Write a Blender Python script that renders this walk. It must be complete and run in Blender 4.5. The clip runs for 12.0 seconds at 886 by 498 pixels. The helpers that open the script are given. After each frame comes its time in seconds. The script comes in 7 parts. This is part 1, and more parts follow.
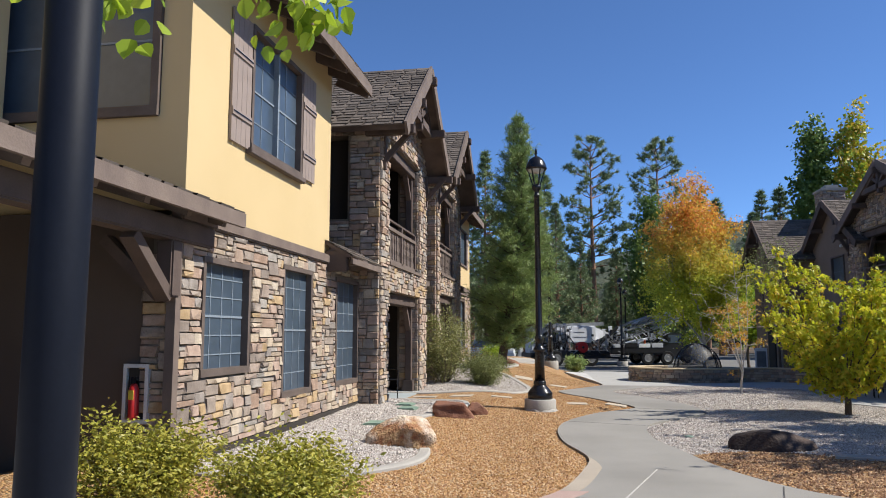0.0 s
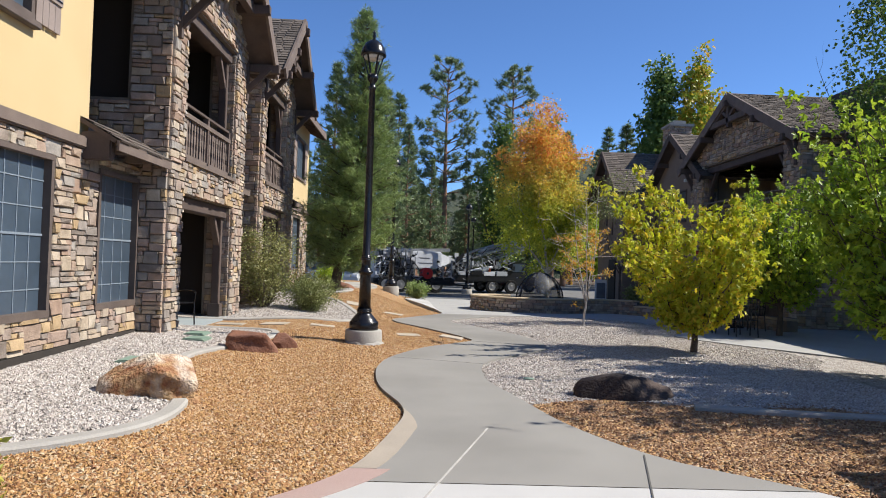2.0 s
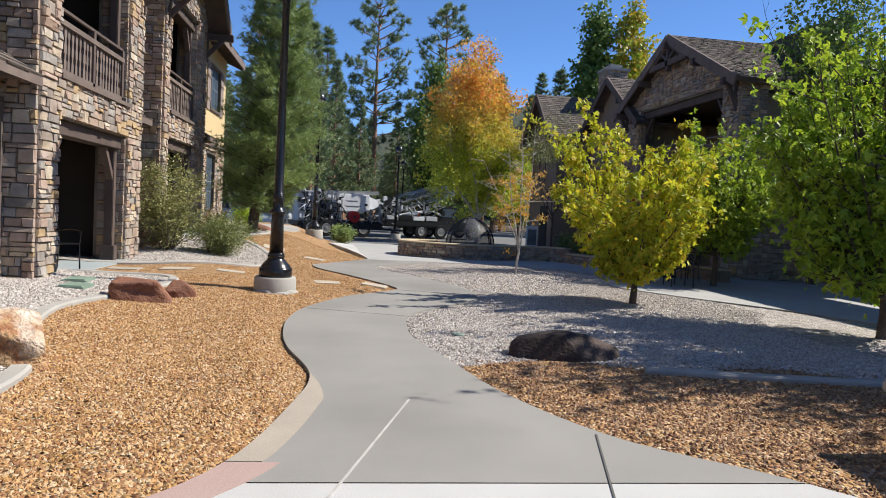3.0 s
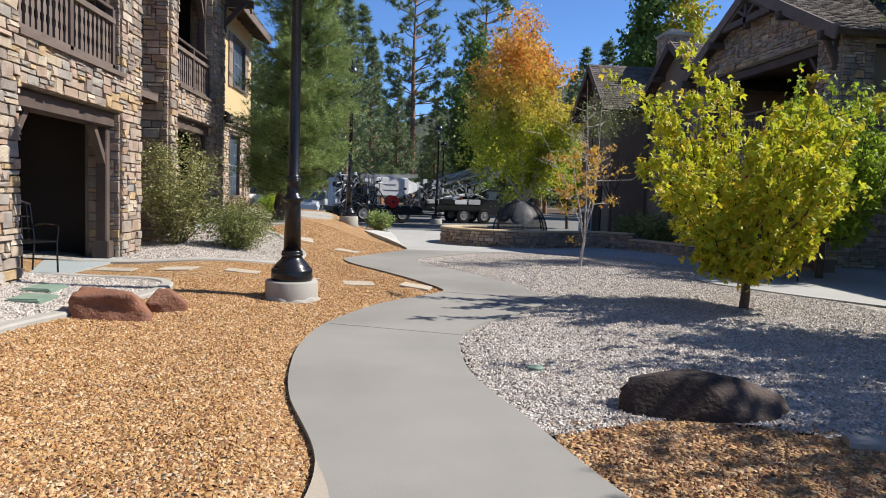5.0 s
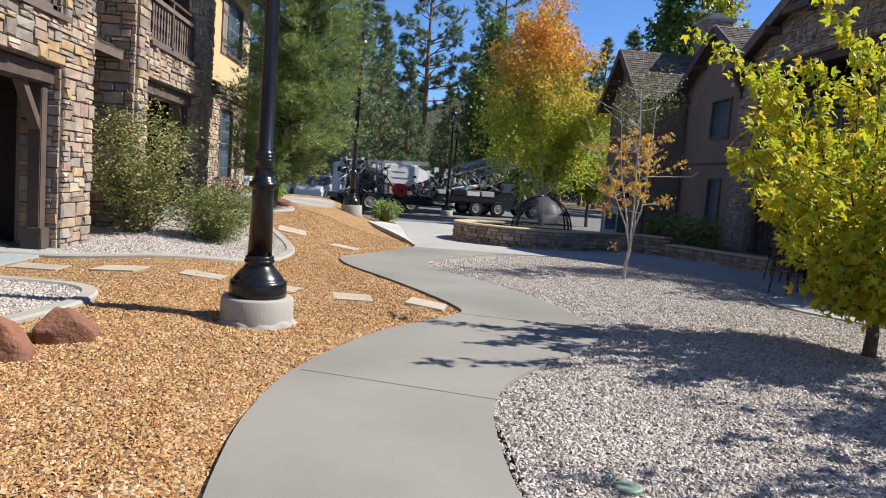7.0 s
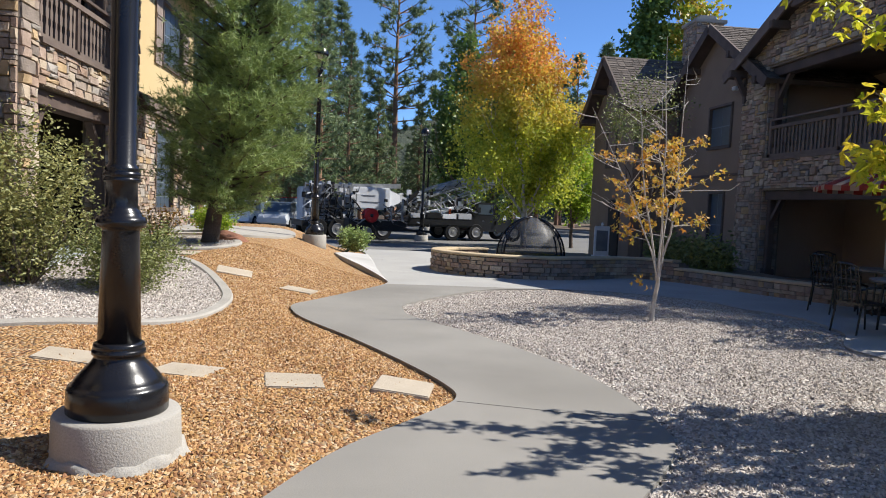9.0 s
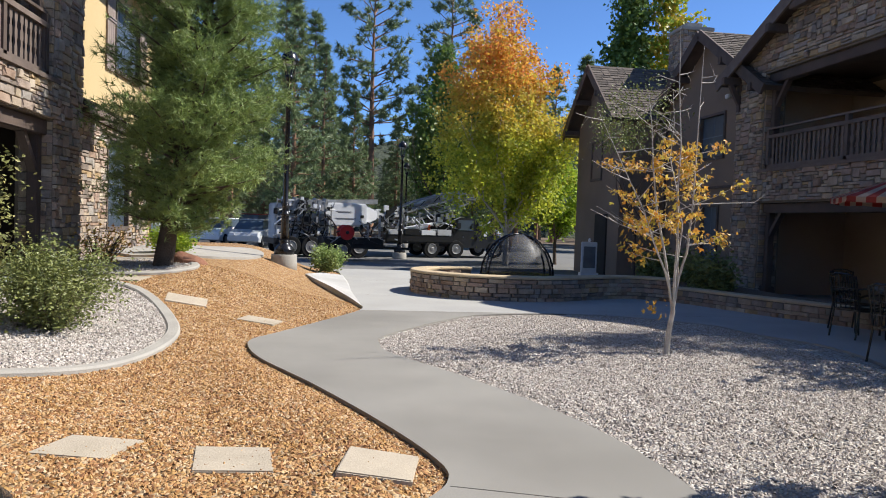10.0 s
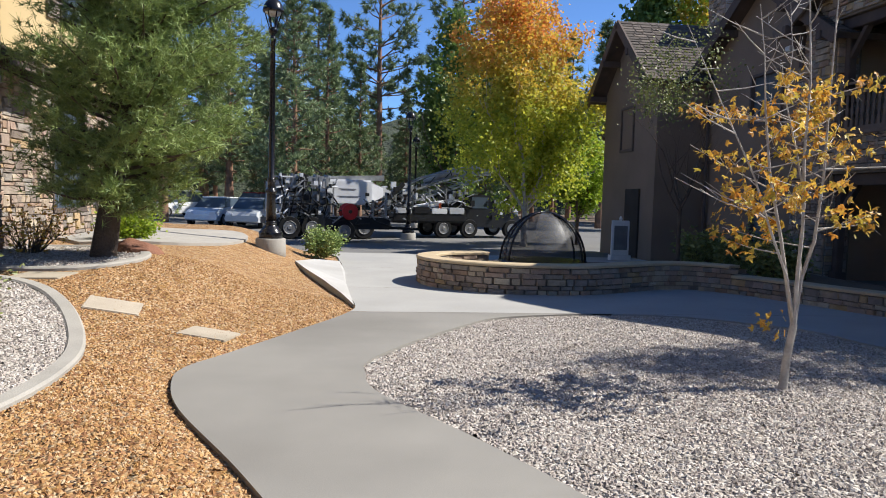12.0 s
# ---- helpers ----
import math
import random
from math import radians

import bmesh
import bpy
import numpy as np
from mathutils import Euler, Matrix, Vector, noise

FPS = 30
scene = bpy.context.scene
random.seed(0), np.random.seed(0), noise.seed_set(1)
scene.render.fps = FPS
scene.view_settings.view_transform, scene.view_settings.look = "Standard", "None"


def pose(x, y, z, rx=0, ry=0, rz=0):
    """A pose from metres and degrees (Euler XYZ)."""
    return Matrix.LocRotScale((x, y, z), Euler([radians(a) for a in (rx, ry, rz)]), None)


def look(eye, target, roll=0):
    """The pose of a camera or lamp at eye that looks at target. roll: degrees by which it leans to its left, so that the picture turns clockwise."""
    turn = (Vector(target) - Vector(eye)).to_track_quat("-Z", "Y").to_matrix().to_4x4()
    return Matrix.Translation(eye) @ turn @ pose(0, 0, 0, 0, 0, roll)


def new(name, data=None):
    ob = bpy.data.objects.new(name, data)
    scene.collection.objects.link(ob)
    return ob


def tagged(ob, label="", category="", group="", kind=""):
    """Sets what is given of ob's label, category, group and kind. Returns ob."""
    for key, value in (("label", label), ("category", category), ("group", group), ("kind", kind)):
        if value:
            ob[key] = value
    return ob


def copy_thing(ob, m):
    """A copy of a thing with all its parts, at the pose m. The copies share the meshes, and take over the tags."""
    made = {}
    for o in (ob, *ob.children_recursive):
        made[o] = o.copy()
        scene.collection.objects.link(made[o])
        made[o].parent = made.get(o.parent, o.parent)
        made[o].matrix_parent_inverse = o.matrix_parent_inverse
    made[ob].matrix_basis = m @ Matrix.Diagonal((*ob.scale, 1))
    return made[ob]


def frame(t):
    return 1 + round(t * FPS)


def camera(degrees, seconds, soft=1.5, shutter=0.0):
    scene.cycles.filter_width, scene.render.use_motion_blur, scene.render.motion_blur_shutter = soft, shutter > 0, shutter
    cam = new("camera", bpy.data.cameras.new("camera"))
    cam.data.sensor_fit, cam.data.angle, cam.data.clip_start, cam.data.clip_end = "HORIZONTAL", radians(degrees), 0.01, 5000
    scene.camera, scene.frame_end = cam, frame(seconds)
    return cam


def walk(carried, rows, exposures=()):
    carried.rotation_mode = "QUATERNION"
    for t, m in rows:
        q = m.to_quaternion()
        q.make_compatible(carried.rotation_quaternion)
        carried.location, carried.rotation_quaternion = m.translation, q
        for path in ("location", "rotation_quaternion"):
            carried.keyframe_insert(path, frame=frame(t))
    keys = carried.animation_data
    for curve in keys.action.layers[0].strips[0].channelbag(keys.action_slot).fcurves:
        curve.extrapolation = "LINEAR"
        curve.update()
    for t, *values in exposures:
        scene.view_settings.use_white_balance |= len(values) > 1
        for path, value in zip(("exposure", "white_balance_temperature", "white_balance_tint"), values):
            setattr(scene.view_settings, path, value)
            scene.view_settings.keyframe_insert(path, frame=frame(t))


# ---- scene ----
cam = camera(63.1, 12.0, soft=1.0)
METRES, EYE, TILT, LEAN, TURN = 15.2, 1.6, 0.0, 0.0, 9.6
ROWS = [
    (0.0, 0.0, 0.0, 0.0, 0.01, 6.73, 0.1),
    (0.5, 0.0108, 0.0409, -0.0023, -3.52, 5.44, -0.36),
    (1.0, 0.0223, 0.0814, -0.0021, -4.34, 4.05, 0.08),
    (1.5, 0.0361, 0.1201, -0.0042, -6.3, 2.5, -0.41),
    (2.0, 0.0495, 0.1598, -0.0064, -11.66, 1.03, -1.98),
    (2.5, 0.0626, 0.1985, -0.0102, -17.01, -1.82, -3.18),
    (4.5, 0.0968, 0.3532, -0.0104, -16.68, -4.17, -2.24),
    (5.0, 0.1053, 0.3936, -0.0107, -14.1, -4.56, -2.05),
    (5.5, 0.1138, 0.4335, -0.0092, -12.3, -4.14, -1.95),
    (6.0, 0.12, 0.4726, -0.0093, -11.7, -3.56, -2.66),
    (6.5, 0.1267, 0.5128, -0.0083, -12.06, -4.09, -3.71),
    (7.0, 0.1341, 0.5526, -0.0107, -13.39, -5.42, -4.33),
    (9.0, 0.1701, 0.7196, -0.0102, -15.59, -3.53, -2.56),
    (9.5, 0.1785, 0.762, -0.0089, -16.12, -2.83, -2.21),
    (10.0, 0.1904, 0.804, -0.0089, -17.36, -2.24, -2.09),
    (10.5, 0.201, 0.8455, -0.0084, -19.03, -2.09, -1.93),
    (11.0, 0.2144, 0.8864, -0.0089, -20.01, -2.41, -1.57),
    (11.5, 0.2251, 0.9271, -0.0089, -19.15, -3.1, -1.37),
    (12.0, 0.2417, 0.9674, -0.0098, -16.39, -4.04, -1.64),
]
walk(cam, [(t, pose(0, 0, EYE, TILT, LEAN, TURN) @ pose(METRES * x, METRES * y, METRES * z, 90 + pitch, roll, yaw)) for t, x, y, z, yaw, pitch, roll in ROWS], exposures=[(0.0, 0.5), (2.0, 0.55), (12.0, 0.63)])

# ---- world, sun ----
TO_SUN = Vector((0.68, 0.025, 0.73)).normalized()
world = bpy.data.worlds.new("sky")
scene.world = world
world.use_nodes = True
wn = world.node_tree
wn.nodes.clear()
sky = wn.nodes.new("ShaderNodeTexSky")
sky.sky_type, sky.sun_disc = "NISHITA", False
sky.sun_elevation, sky.sun_rotation = radians(47), radians(88)
sky.altitude, sky.air_density, sky.dust_density, sky.ozone_density = 2600, 0.9, 0.0, 10.0
bg = wn.nodes.new("ShaderNodeBackground")
bg.inputs["Strength"].default_value = 0.122
wo = wn.nodes.new("ShaderNodeOutputWorld")
wn.links.new(sky.outputs[0], bg.inputs[0])
wn.links.new(bg.outputs[0], wo.inputs[0])
sun = new("sun", bpy.data.lights.new("sun", "SUN"))
sun.data.energy, sun.data.angle, sun.data.color = 5.4, radians(0.53), (1.0, 0.955, 0.88)
sun.matrix_world = look(TO_SUN * 60, (0, 0, 0))

# ---- materials ----


def surf(name, c1, c2, scale=3.0, fine=60.0, rough=0.8, bump=0.3, metal=0.0, spread=0.0, per="object", stain=None, dist=0.01, spec=0.4):
    """A weathered surface: broad patches between two colours, fine grain, optional piece-by-piece spread, optional stain colour."""
    m = bpy.data.materials.new(name)
    m.use_nodes = True
    nt = m.node_tree
    N, L = nt.nodes, nt.links
    b = N["Principled BSDF"]
    geo = N.new("ShaderNodeNewGeometry")
    n1, n2 = N.new("ShaderNodeTexNoise"), N.new("ShaderNodeTexNoise")
    for n, s, d in ((n1, scale, 5), (n2, fine, 4)):
        n.inputs["Scale"].default_value, n.inputs["Detail"].default_value = s, d
        L.new(geo.outputs["Position"], n.inputs["Vector"])
    mix = N.new("ShaderNodeMix")
    mix.data_type = "RGBA"
    mix.inputs[6].default_value, mix.inputs[7].default_value = (*c1, 1), (*c2, 1)
    ramp = N.new("ShaderNodeMapRange")
    ramp.inputs[1].default_value, ramp.inputs[2].default_value = 0.3, 0.7
    L.new(n1.outputs[0], ramp.inputs[0])
    L.new(ramp.outputs[0], mix.inputs[0])
    col = mix.outputs[2]
    if stain:
        n3 = N.new("ShaderNodeTexNoise")
        n3.inputs["Scale"].default_value, n3.inputs["Detail"].default_value = scale * 0.37, 6
        L.new(geo.outputs["Position"], n3.inputs["Vector"])
        r3 = N.new("ShaderNodeMapRange")
        r3.inputs[1].default_value, r3.inputs[2].default_value = 0.5, 0.68
        L.new(n3.outputs[0], r3.inputs[0])
        m3 = N.new("ShaderNodeMix")
        m3.data_type = "RGBA"
        m3.inputs[7].default_value = (*stain, 1)
        L.new(r3.outputs[0], m3.inputs[0])
        L.new(col, m3.inputs[6])
        col = m3.outputs[2]
    hsv = N.new("ShaderNodeHueSaturation")
    g = N.new("ShaderNodeMapRange")
    g.inputs[3].default_value, g.inputs[4].default_value = 0.78, 1.22
    L.new(n2.outputs[0], g.inputs[0])
    if spread:
        src = N.new("ShaderNodeObjectInfo").outputs["Random"] if per == "object" else geo.outputs["Random Per Island"]
        sp = N.new("ShaderNodeMapRange")
        sp.inputs[3].default_value, sp.inputs[4].default_value = 1 - spread, 1 + spread
        L.new(src, sp.inputs[0])
        mu = N.new("ShaderNodeMath")
        mu.operation = "MULTIPLY"
        L.new(g.outputs[0], mu.inputs[0])
        L.new(sp.outputs[0], mu.inputs[1])
        L.new(mu.outputs[0], hsv.inputs["Value"])
    else:
        L.new(g.outputs[0], hsv.inputs["Value"])
    L.new(col, hsv.inputs["Color"])
    L.new(hsv.outputs[0], b.inputs["Base Color"])
    b.inputs["Roughness"].default_value, b.inputs["Metallic"].default_value = rough, metal
    b.inputs["Specular IOR Level"].default_value = spec
    if bump:
        bp = N.new("ShaderNodeBump")
        bp.inputs["Strength"].default_value, bp.inputs["Distance"].default_value = bump, dist
        L.new(n2.outputs[0], bp.inputs["Height"])
        L.new(bp.outputs[0], b.inputs["Normal"])
    return m


def pieces(name, colours, fine=45.0, rough=0.85, bump=0.5, per="island", dist=0.01, patch=0.35):
    """Natural pieces of many colours: one random pick per piece from a list of real colours, with grain on each."""
    m = surf(name, colours[0], colours[0], 6.0, fine, rough, bump, dist=dist)
    N, L = m.node_tree.nodes, m.node_tree.links
    ramp = N.new("ShaderNodeValToRGB")
    ramp.color_ramp.interpolation = "CONSTANT"
    e = ramp.color_ramp.elements
    while len(e) < len(colours):
        e.new(0.5)
    for i, c in enumerate(colours):
        e[i].position = i / len(colours)
        e[i].color = (*c, 1)
    if per == "island":
        L.new(next(n for n in N if n.type == "NEW_GEOMETRY").outputs["Random Per Island"], ramp.inputs[0])
    else:
        L.new(N.new("ShaderNodeObjectInfo").outputs["Random"], ramp.inputs[0])
    mix = next(n for n in N if n.type == "MIX")
    L.new(ramp.outputs[0], mix.inputs[6])
    dark = N.new("ShaderNodeHueSaturation")
    dark.inputs["Value"].default_value, dark.inputs["Saturation"].default_value = 1 - patch, 1.1
    L.new(ramp.outputs[0], dark.inputs["Color"])
    L.new(dark.outputs[0], mix.inputs[7])
    return m


def leafy(name, colours, trans=0.35, rough=0.5, height=None):
    """Leaves: a colour picked per leaf, some light passing through; height (z0, z1, colours) blends to other colours further up."""
    m = bpy.data.materials.new(name)
    m.use_nodes = True
    nt = m.node_tree
    N, L = nt.nodes, nt.links
    b = N["Principled BSDF"]
    geo = N.new("ShaderNodeNewGeometry")

    def ramp_of(cs):
        r = N.new("ShaderNodeValToRGB")
        e = r.color_ramp.elements
        while len(e) < len(cs):
            e.new(0.5)
        for i, c in enumerate(cs):
            e[i].position = i / max(1, len(cs) - 1)
            e[i].color = (*c, 1)
        L.new(geo.outputs["Random Per Island"], r.inputs[0])
        return r.outputs[0]
    col = ramp_of(colours)
    if height:
        z0, z1, cs = height
        up = ramp_of(cs)
        sep = N.new("ShaderNodeSeparateXYZ")
        L.new(geo.outputs["Position"], sep.inputs[0])
        nz = N.new("ShaderNodeTexNoise")
        nz.inputs["Scale"].default_value = 0.9
        L.new(geo.outputs["Position"], nz.inputs["Vector"])
        ad = N.new("ShaderNodeMath")
        ad.operation = "MULTIPLY_ADD"
        ad.inputs[1].default_value = 3.0
        L.new(nz.outputs[0], ad.inputs[0])
        L.new(sep.outputs[2], ad.inputs[2])
        mr = N.new("ShaderNodeMapRange")
        mr.inputs[1].default_value, mr.inputs[2].default_value = z0 + 1.5, z1 + 1.5
        L.new(ad.outputs[0], mr.inputs[0])
        mx = N.new("ShaderNodeMix")
        mx.data_type = "RGBA"
        L.new(mr.outputs[0], mx.inputs[0])
        L.new(col, mx.inputs[6])
        L.new(up, mx.inputs[7])
        col = mx.outputs[2]
    tr = N.new("ShaderNodeBsdfTranslucent")
    L.new(col, b.inputs["Base Color"])
    L.new(col, tr.inputs[0])
    b.inputs["Roughness"].default_value = rough
    sh = N.new("ShaderNodeMixShader")
    sh.inputs[0].default_value = trans
    L.new(b.outputs[0], sh.inputs[1])
    L.new(tr.outputs[0], sh.inputs[2])
    L.new(sh.outputs[0], N["Material Output"].inputs[0])
    return m


def glassy(name, tint, rough=0.08):
    m = surf(name, tint, tuple(c * 0.7 for c in tint), 1.3, 8, rough, 0.02, spec=0.8)
    return m


STONES = [(0.43, 0.345, 0.26), (0.335, 0.275, 0.225), (0.52, 0.44, 0.34), (0.35, 0.245, 0.18), (0.30, 0.26, 0.225), (0.46, 0.33, 0.19), (0.37, 0.29, 0.235), (0.245, 0.20, 0.165), (0.42, 0.31, 0.245), (0.35, 0.315, 0.275), (0.47, 0.38, 0.28), (0.38, 0.28, 0.21)]
M_stone = pieces("ledge_stone", STONES, per="object", dist=0.035)
M_stone_j = pieces("ledge_stone_joined", STONES, per="island", dist=0.035)
M_mortar = surf("mortar", (0.20, 0.165, 0.13), (0.14, 0.115, 0.09), 4, 90, 0.95, 0.5)
M_yellow = surf("yellow_stucco", (0.53, 0.405, 0.215), (0.49, 0.37, 0.19), 0.8, 140, 0.9, 0.25, dist=0.004)
# brown stucco with the shade under roofs mixed into its colour
M_brown_shade = surf("brown_stucco_shade", (0.10, 0.075, 0.058), (0.08, 0.06, 0.047), 0.9, 140, 0.9, 0.25, dist=0.004)
# brown lining stucco, darkened so its colour holds the deep arcade shade
M_lining_shade = surf("lining_stucco_shade", (0.04, 0.03, 0.024), (0.03, 0.023, 0.018), 0.9, 140, 0.9, 0.25, dist=0.004)
# tan stucco, taken darker to paint in the shade on the east lodge
M_tan_shade = surf("tan_stucco_shade", (0.225, 0.165, 0.12), (0.185, 0.135, 0.098), 0.9, 140, 0.9, 0.25, dist=0.004)
# paler lining colour, standing in for fill light in the east balcony
M_inner = surf("balcony_stucco", (0.42, 0.33, 0.25), (0.36, 0.28, 0.21), 0.9, 140, 0.9, 0.25, dist=0.004)
M_wood = surf("brown_timber", (0.105, 0.075, 0.06), (0.07, 0.05, 0.042), 3, 60, 0.75, 0.35, spread=0.15)
M_woodlt = surf("weathered_fascia", (0.17, 0.13, 0.105), (0.12, 0.09, 0.075), 3, 60, 0.8, 0.35, spread=0.12)
M_shutter = surf("shutter_paint", (0.27, 0.215, 0.185), (0.22, 0.175, 0.15), 3, 60, 0.7, 0.3)
M_frame = surf("window_trim", (0.115, 0.088, 0.073), (0.085, 0.064, 0.053), 4, 70, 0.7, 0.25)
M_shingle = surf("asphalt_shingle", (0.115, 0.092, 0.075), (0.08, 0.066, 0.056), 1.5, 150, 0.95, 0.5, spread=0.35, per="island")
M_glass = glassy("screened_glass", (0.06, 0.085, 0.115), 0.32)
M_blind = surf("window_blind", (0.20, 0.235, 0.27), (0.165, 0.20, 0.23), 2, 40, 0.6, 0.1)
M_dark = surf("dark_interior", (0.045, 0.036, 0.03), (0.03, 0.025, 0.02), 2, 30, 0.9, 0.1)
M_iron = surf("black_iron", (0.008, 0.008, 0.01), (0.012, 0.012, 0.014), 5, 120, 0.24, 0.05, spec=0.4)
M_concrete = surf("path_concrete", (0.248, 0.235, 0.211), (0.205, 0.195, 0.176), 0.9, 120, 0.85, 0.3, stain=(0.178, 0.168, 0.15), dist=0.003)
M_slab = surf("pale_concrete", (0.44, 0.43, 0.41), (0.39, 0.38, 0.365), 1.4, 120, 0.85, 0.2, stain=(0.35, 0.34, 0.32), dist=0.003)
M_plaza = surf("plaza_concrete", (0.35, 0.342, 0.322), (0.305, 0.297, 0.278), 1.1, 120, 0.85, 0.25, stain=(0.30, 0.295, 0.28), dist=0.003)
M_border = surf("tinted_border", (0.33, 0.225, 0.195), (0.35, 0.26, 0.225), 1.5, 120, 0.85, 0.25)
M_kerb = surf("kerb_concrete", (0.345, 0.325, 0.29), (0.29, 0.273, 0.243), 2.5, 90, 0.9, 0.4)
M_patio = surf("patio_slab", (0.30, 0.33, 0.33), (0.26, 0.29, 0.29), 1.2, 100, 0.8, 0.2)
M_asphalt = surf("asphalt", (0.12, 0.118, 0.115), (0.16, 0.156, 0.15), 0.6, 150, 0.9, 0.3)
M_earth = surf("pine_litter_earth", (0.15, 0.105, 0.07), (0.10, 0.075, 0.05), 0.5, 40, 0.95, 0.6)


def gravel(name, colours, cell, rough=0.95):
    """A bed of small stones: one colour per stone-sized cell, raised cell centres, dark seams."""
    m = pieces(name, colours, 90, rough, 0.3)
    N, L = m.node_tree.nodes, m.node_tree.links
    geo = next(n for n in N if n.type == "NEW_GEOMETRY")
    vo = N.new("ShaderNodeTexVoronoi")
    vo.inputs["Scale"].default_value = 1 / cell
    L.new(geo.outputs["Position"], vo.inputs["Vector"])
    sep = N.new("ShaderNodeSeparateColor")
    L.new(vo.outputs["Color"], sep.inputs[0])
    ramp = next(n for n in N if n.type == "VALTORGB")
    L.new(sep.outputs[0], ramp.inputs[0])
    bp = next(n for n in N if n.type == "BUMP")
    inv = N.new("ShaderNodeMath")
    inv.operation = "SUBTRACT"
    inv.inputs[0].default_value = 1.0
    L.new(vo.outputs["Distance"], inv.inputs[1])
    L.new(inv.outputs[0], bp.inputs["Height"])
    bp.inputs["Strength"].default_value, bp.inputs["Distance"].default_value = 0.9, cell * 1.3
    return m


ORANGES = [(0.436, 0.261, 0.122), (0.367, 0.203, 0.087), (0.506, 0.333, 0.175), (0.314, 0.158, 0.068), (0.463, 0.279, 0.117), (0.524, 0.387, 0.243), (0.253, 0.126, 0.064)]
PALES = [(0.508, 0.467, 0.417), (0.427, 0.381, 0.336), (0.59, 0.553, 0.504), (0.363, 0.317, 0.277), (0.544, 0.49, 0.43), (0.462, 0.403, 0.363), (0.272, 0.237, 0.213)]
M_orange = gravel("orange_gravel_base", ORANGES, 0.03)
M_white = gravel("white_gravel_base", PALES, 0.028)
M_chip_o = pieces("orange_chip", ORANGES, 90, patch=0.2)
M_chip_b = pieces("brown_chip", [(0.33, 0.19, 0.10), (0.27, 0.145, 0.075), (0.40, 0.25, 0.14), (0.23, 0.12, 0.065), (0.43, 0.29, 0.18), (0.20, 0.105, 0.06)], 90, patch=0.2)
M_chip_w = pieces("pale_chip", PALES, 90, patch=0.2)
M_bark = surf("bark", (0.13, 0.095, 0.07), (0.075, 0.055, 0.042), 5, 35, 0.95, 0.9, dist=0.03)
M_barkp = surf("ponderosa_bark", (0.32, 0.18, 0.11), (0.17, 0.10, 0.07), 3, 25, 0.95, 0.9, dist=0.03)
M_pale = surf("pale_bark", (0.52, 0.48, 0.44), (0.33, 0.30, 0.27), 9, 45, 0.85, 0.5)
M_twig = surf("twig", (0.15, 0.11, 0.085), (0.10, 0.075, 0.06), 6, 40, 0.9, 0.4)

# ---- mesh helpers ----


def part(name, bm, material, parent=None, label="", smooth=False):
    """Link a bmesh (or a mesh) as one mesh object under a thing or part."""
    me = bm
    if isinstance(bm, bmesh.types.BMesh):
        me = bpy.data.meshes.new(name)
        bm.to_mesh(me)
        bm.free()
    if material and not me.materials:
        me.materials.append(material)
    if smooth:
        me.polygons.foreach_set("use_smooth", [True] * len(me.polygons))
    ob = new(name, me)
    ob.parent = parent
    if label:
        ob["label"] = label
    return ob


def thing(name, loc, label, category, group="", kind=""):
    return tagged_at(new(name), loc, label, category, group, kind)


def tagged_at(ob, loc, label, category, group="", kind=""):
    ob.location = loc
    return tagged(ob, label, category, group, kind)


def raw(name, verts, faces, material, parent=None, label=""):
    """A mesh from numpy arrays of vertices and equal-sized faces, quickly."""
    verts, faces = np.asarray(verts, np.float32), np.asarray(faces, np.int32)
    me = bpy.data.meshes.new(name)
    n, k = faces.shape
    me.vertices.add(len(verts))
    me.vertices.foreach_set("co", verts.ravel())
    me.loops.add(n * k)
    me.loops.foreach_set("vertex_index", faces.ravel())
    me.polygons.add(n)
    me.polygons.foreach_set("loop_start", np.arange(0, n * k, k, dtype=np.int32))
    me.update(calc_edges=True)
    me.polygons.foreach_set("use_smooth", [False] * n)
    me.materials.append(material)
    ob = new(name, me)
    ob.parent = parent
    if label:
        ob["label"] = label
    return ob


def box(bm, x0, x1, y0, y1, z0, z1):
    v = [bm.verts.new(p) for p in ((x0, y0, z0), (x1, y0, z0), (x1, y1, z0), (x0, y1, z0), (x0, y0, z1), (x1, y0, z1), (x1, y1, z1), (x0, y1, z1))]
    flip = (x1 < x0) ^ (y1 < y0) ^ (z1 < z0)
    for f in ((3, 2, 1, 0), (4, 5, 6, 7), (0, 1, 5, 4), (1, 2, 6, 5), (2, 3, 7, 6), (3, 0, 4, 7)):
        bm.faces.new([v[i] for i in (f[::-1] if flip else f)])
    return bm


def boxes(*bs):
    bm = bmesh.new()
    for b in bs:
        box(bm, *b)
    return bm


def bevelled(bm, w=0.01):
    bmesh.ops.bevel(bm, geom=bm.edges[:], offset=w, segments=2, affect="EDGES")
    return bm


def beam(bm, a, b, w, h, up=(0, 0, 1)):
    """A square bar from a to b, w wide and h high."""
    a, b = Vector(a), Vector(b)
    d = (b - a).normalized()
    s = d.cross(Vector(up))
    s = s.normalized() if s.length > 1e-4 else Vector((1, 0, 0))
    t = s.cross(d).normalized()
    ring = [(-w / 2, -h / 2), (w / 2, -h / 2), (w / 2, h / 2), (-w / 2, h / 2)]
    va = [bm.verts.new(a + s * i + t * j) for i, j in ring]
    vb = [bm.verts.new(b + s * i + t * j) for i, j in ring]
    bm.faces.new(va[::-1])
    bm.faces.new(vb)
    for i in range(4):
        bm.faces.new((va[i], va[(i + 1) % 4], vb[(i + 1) % 4], vb[i]))
    return bm


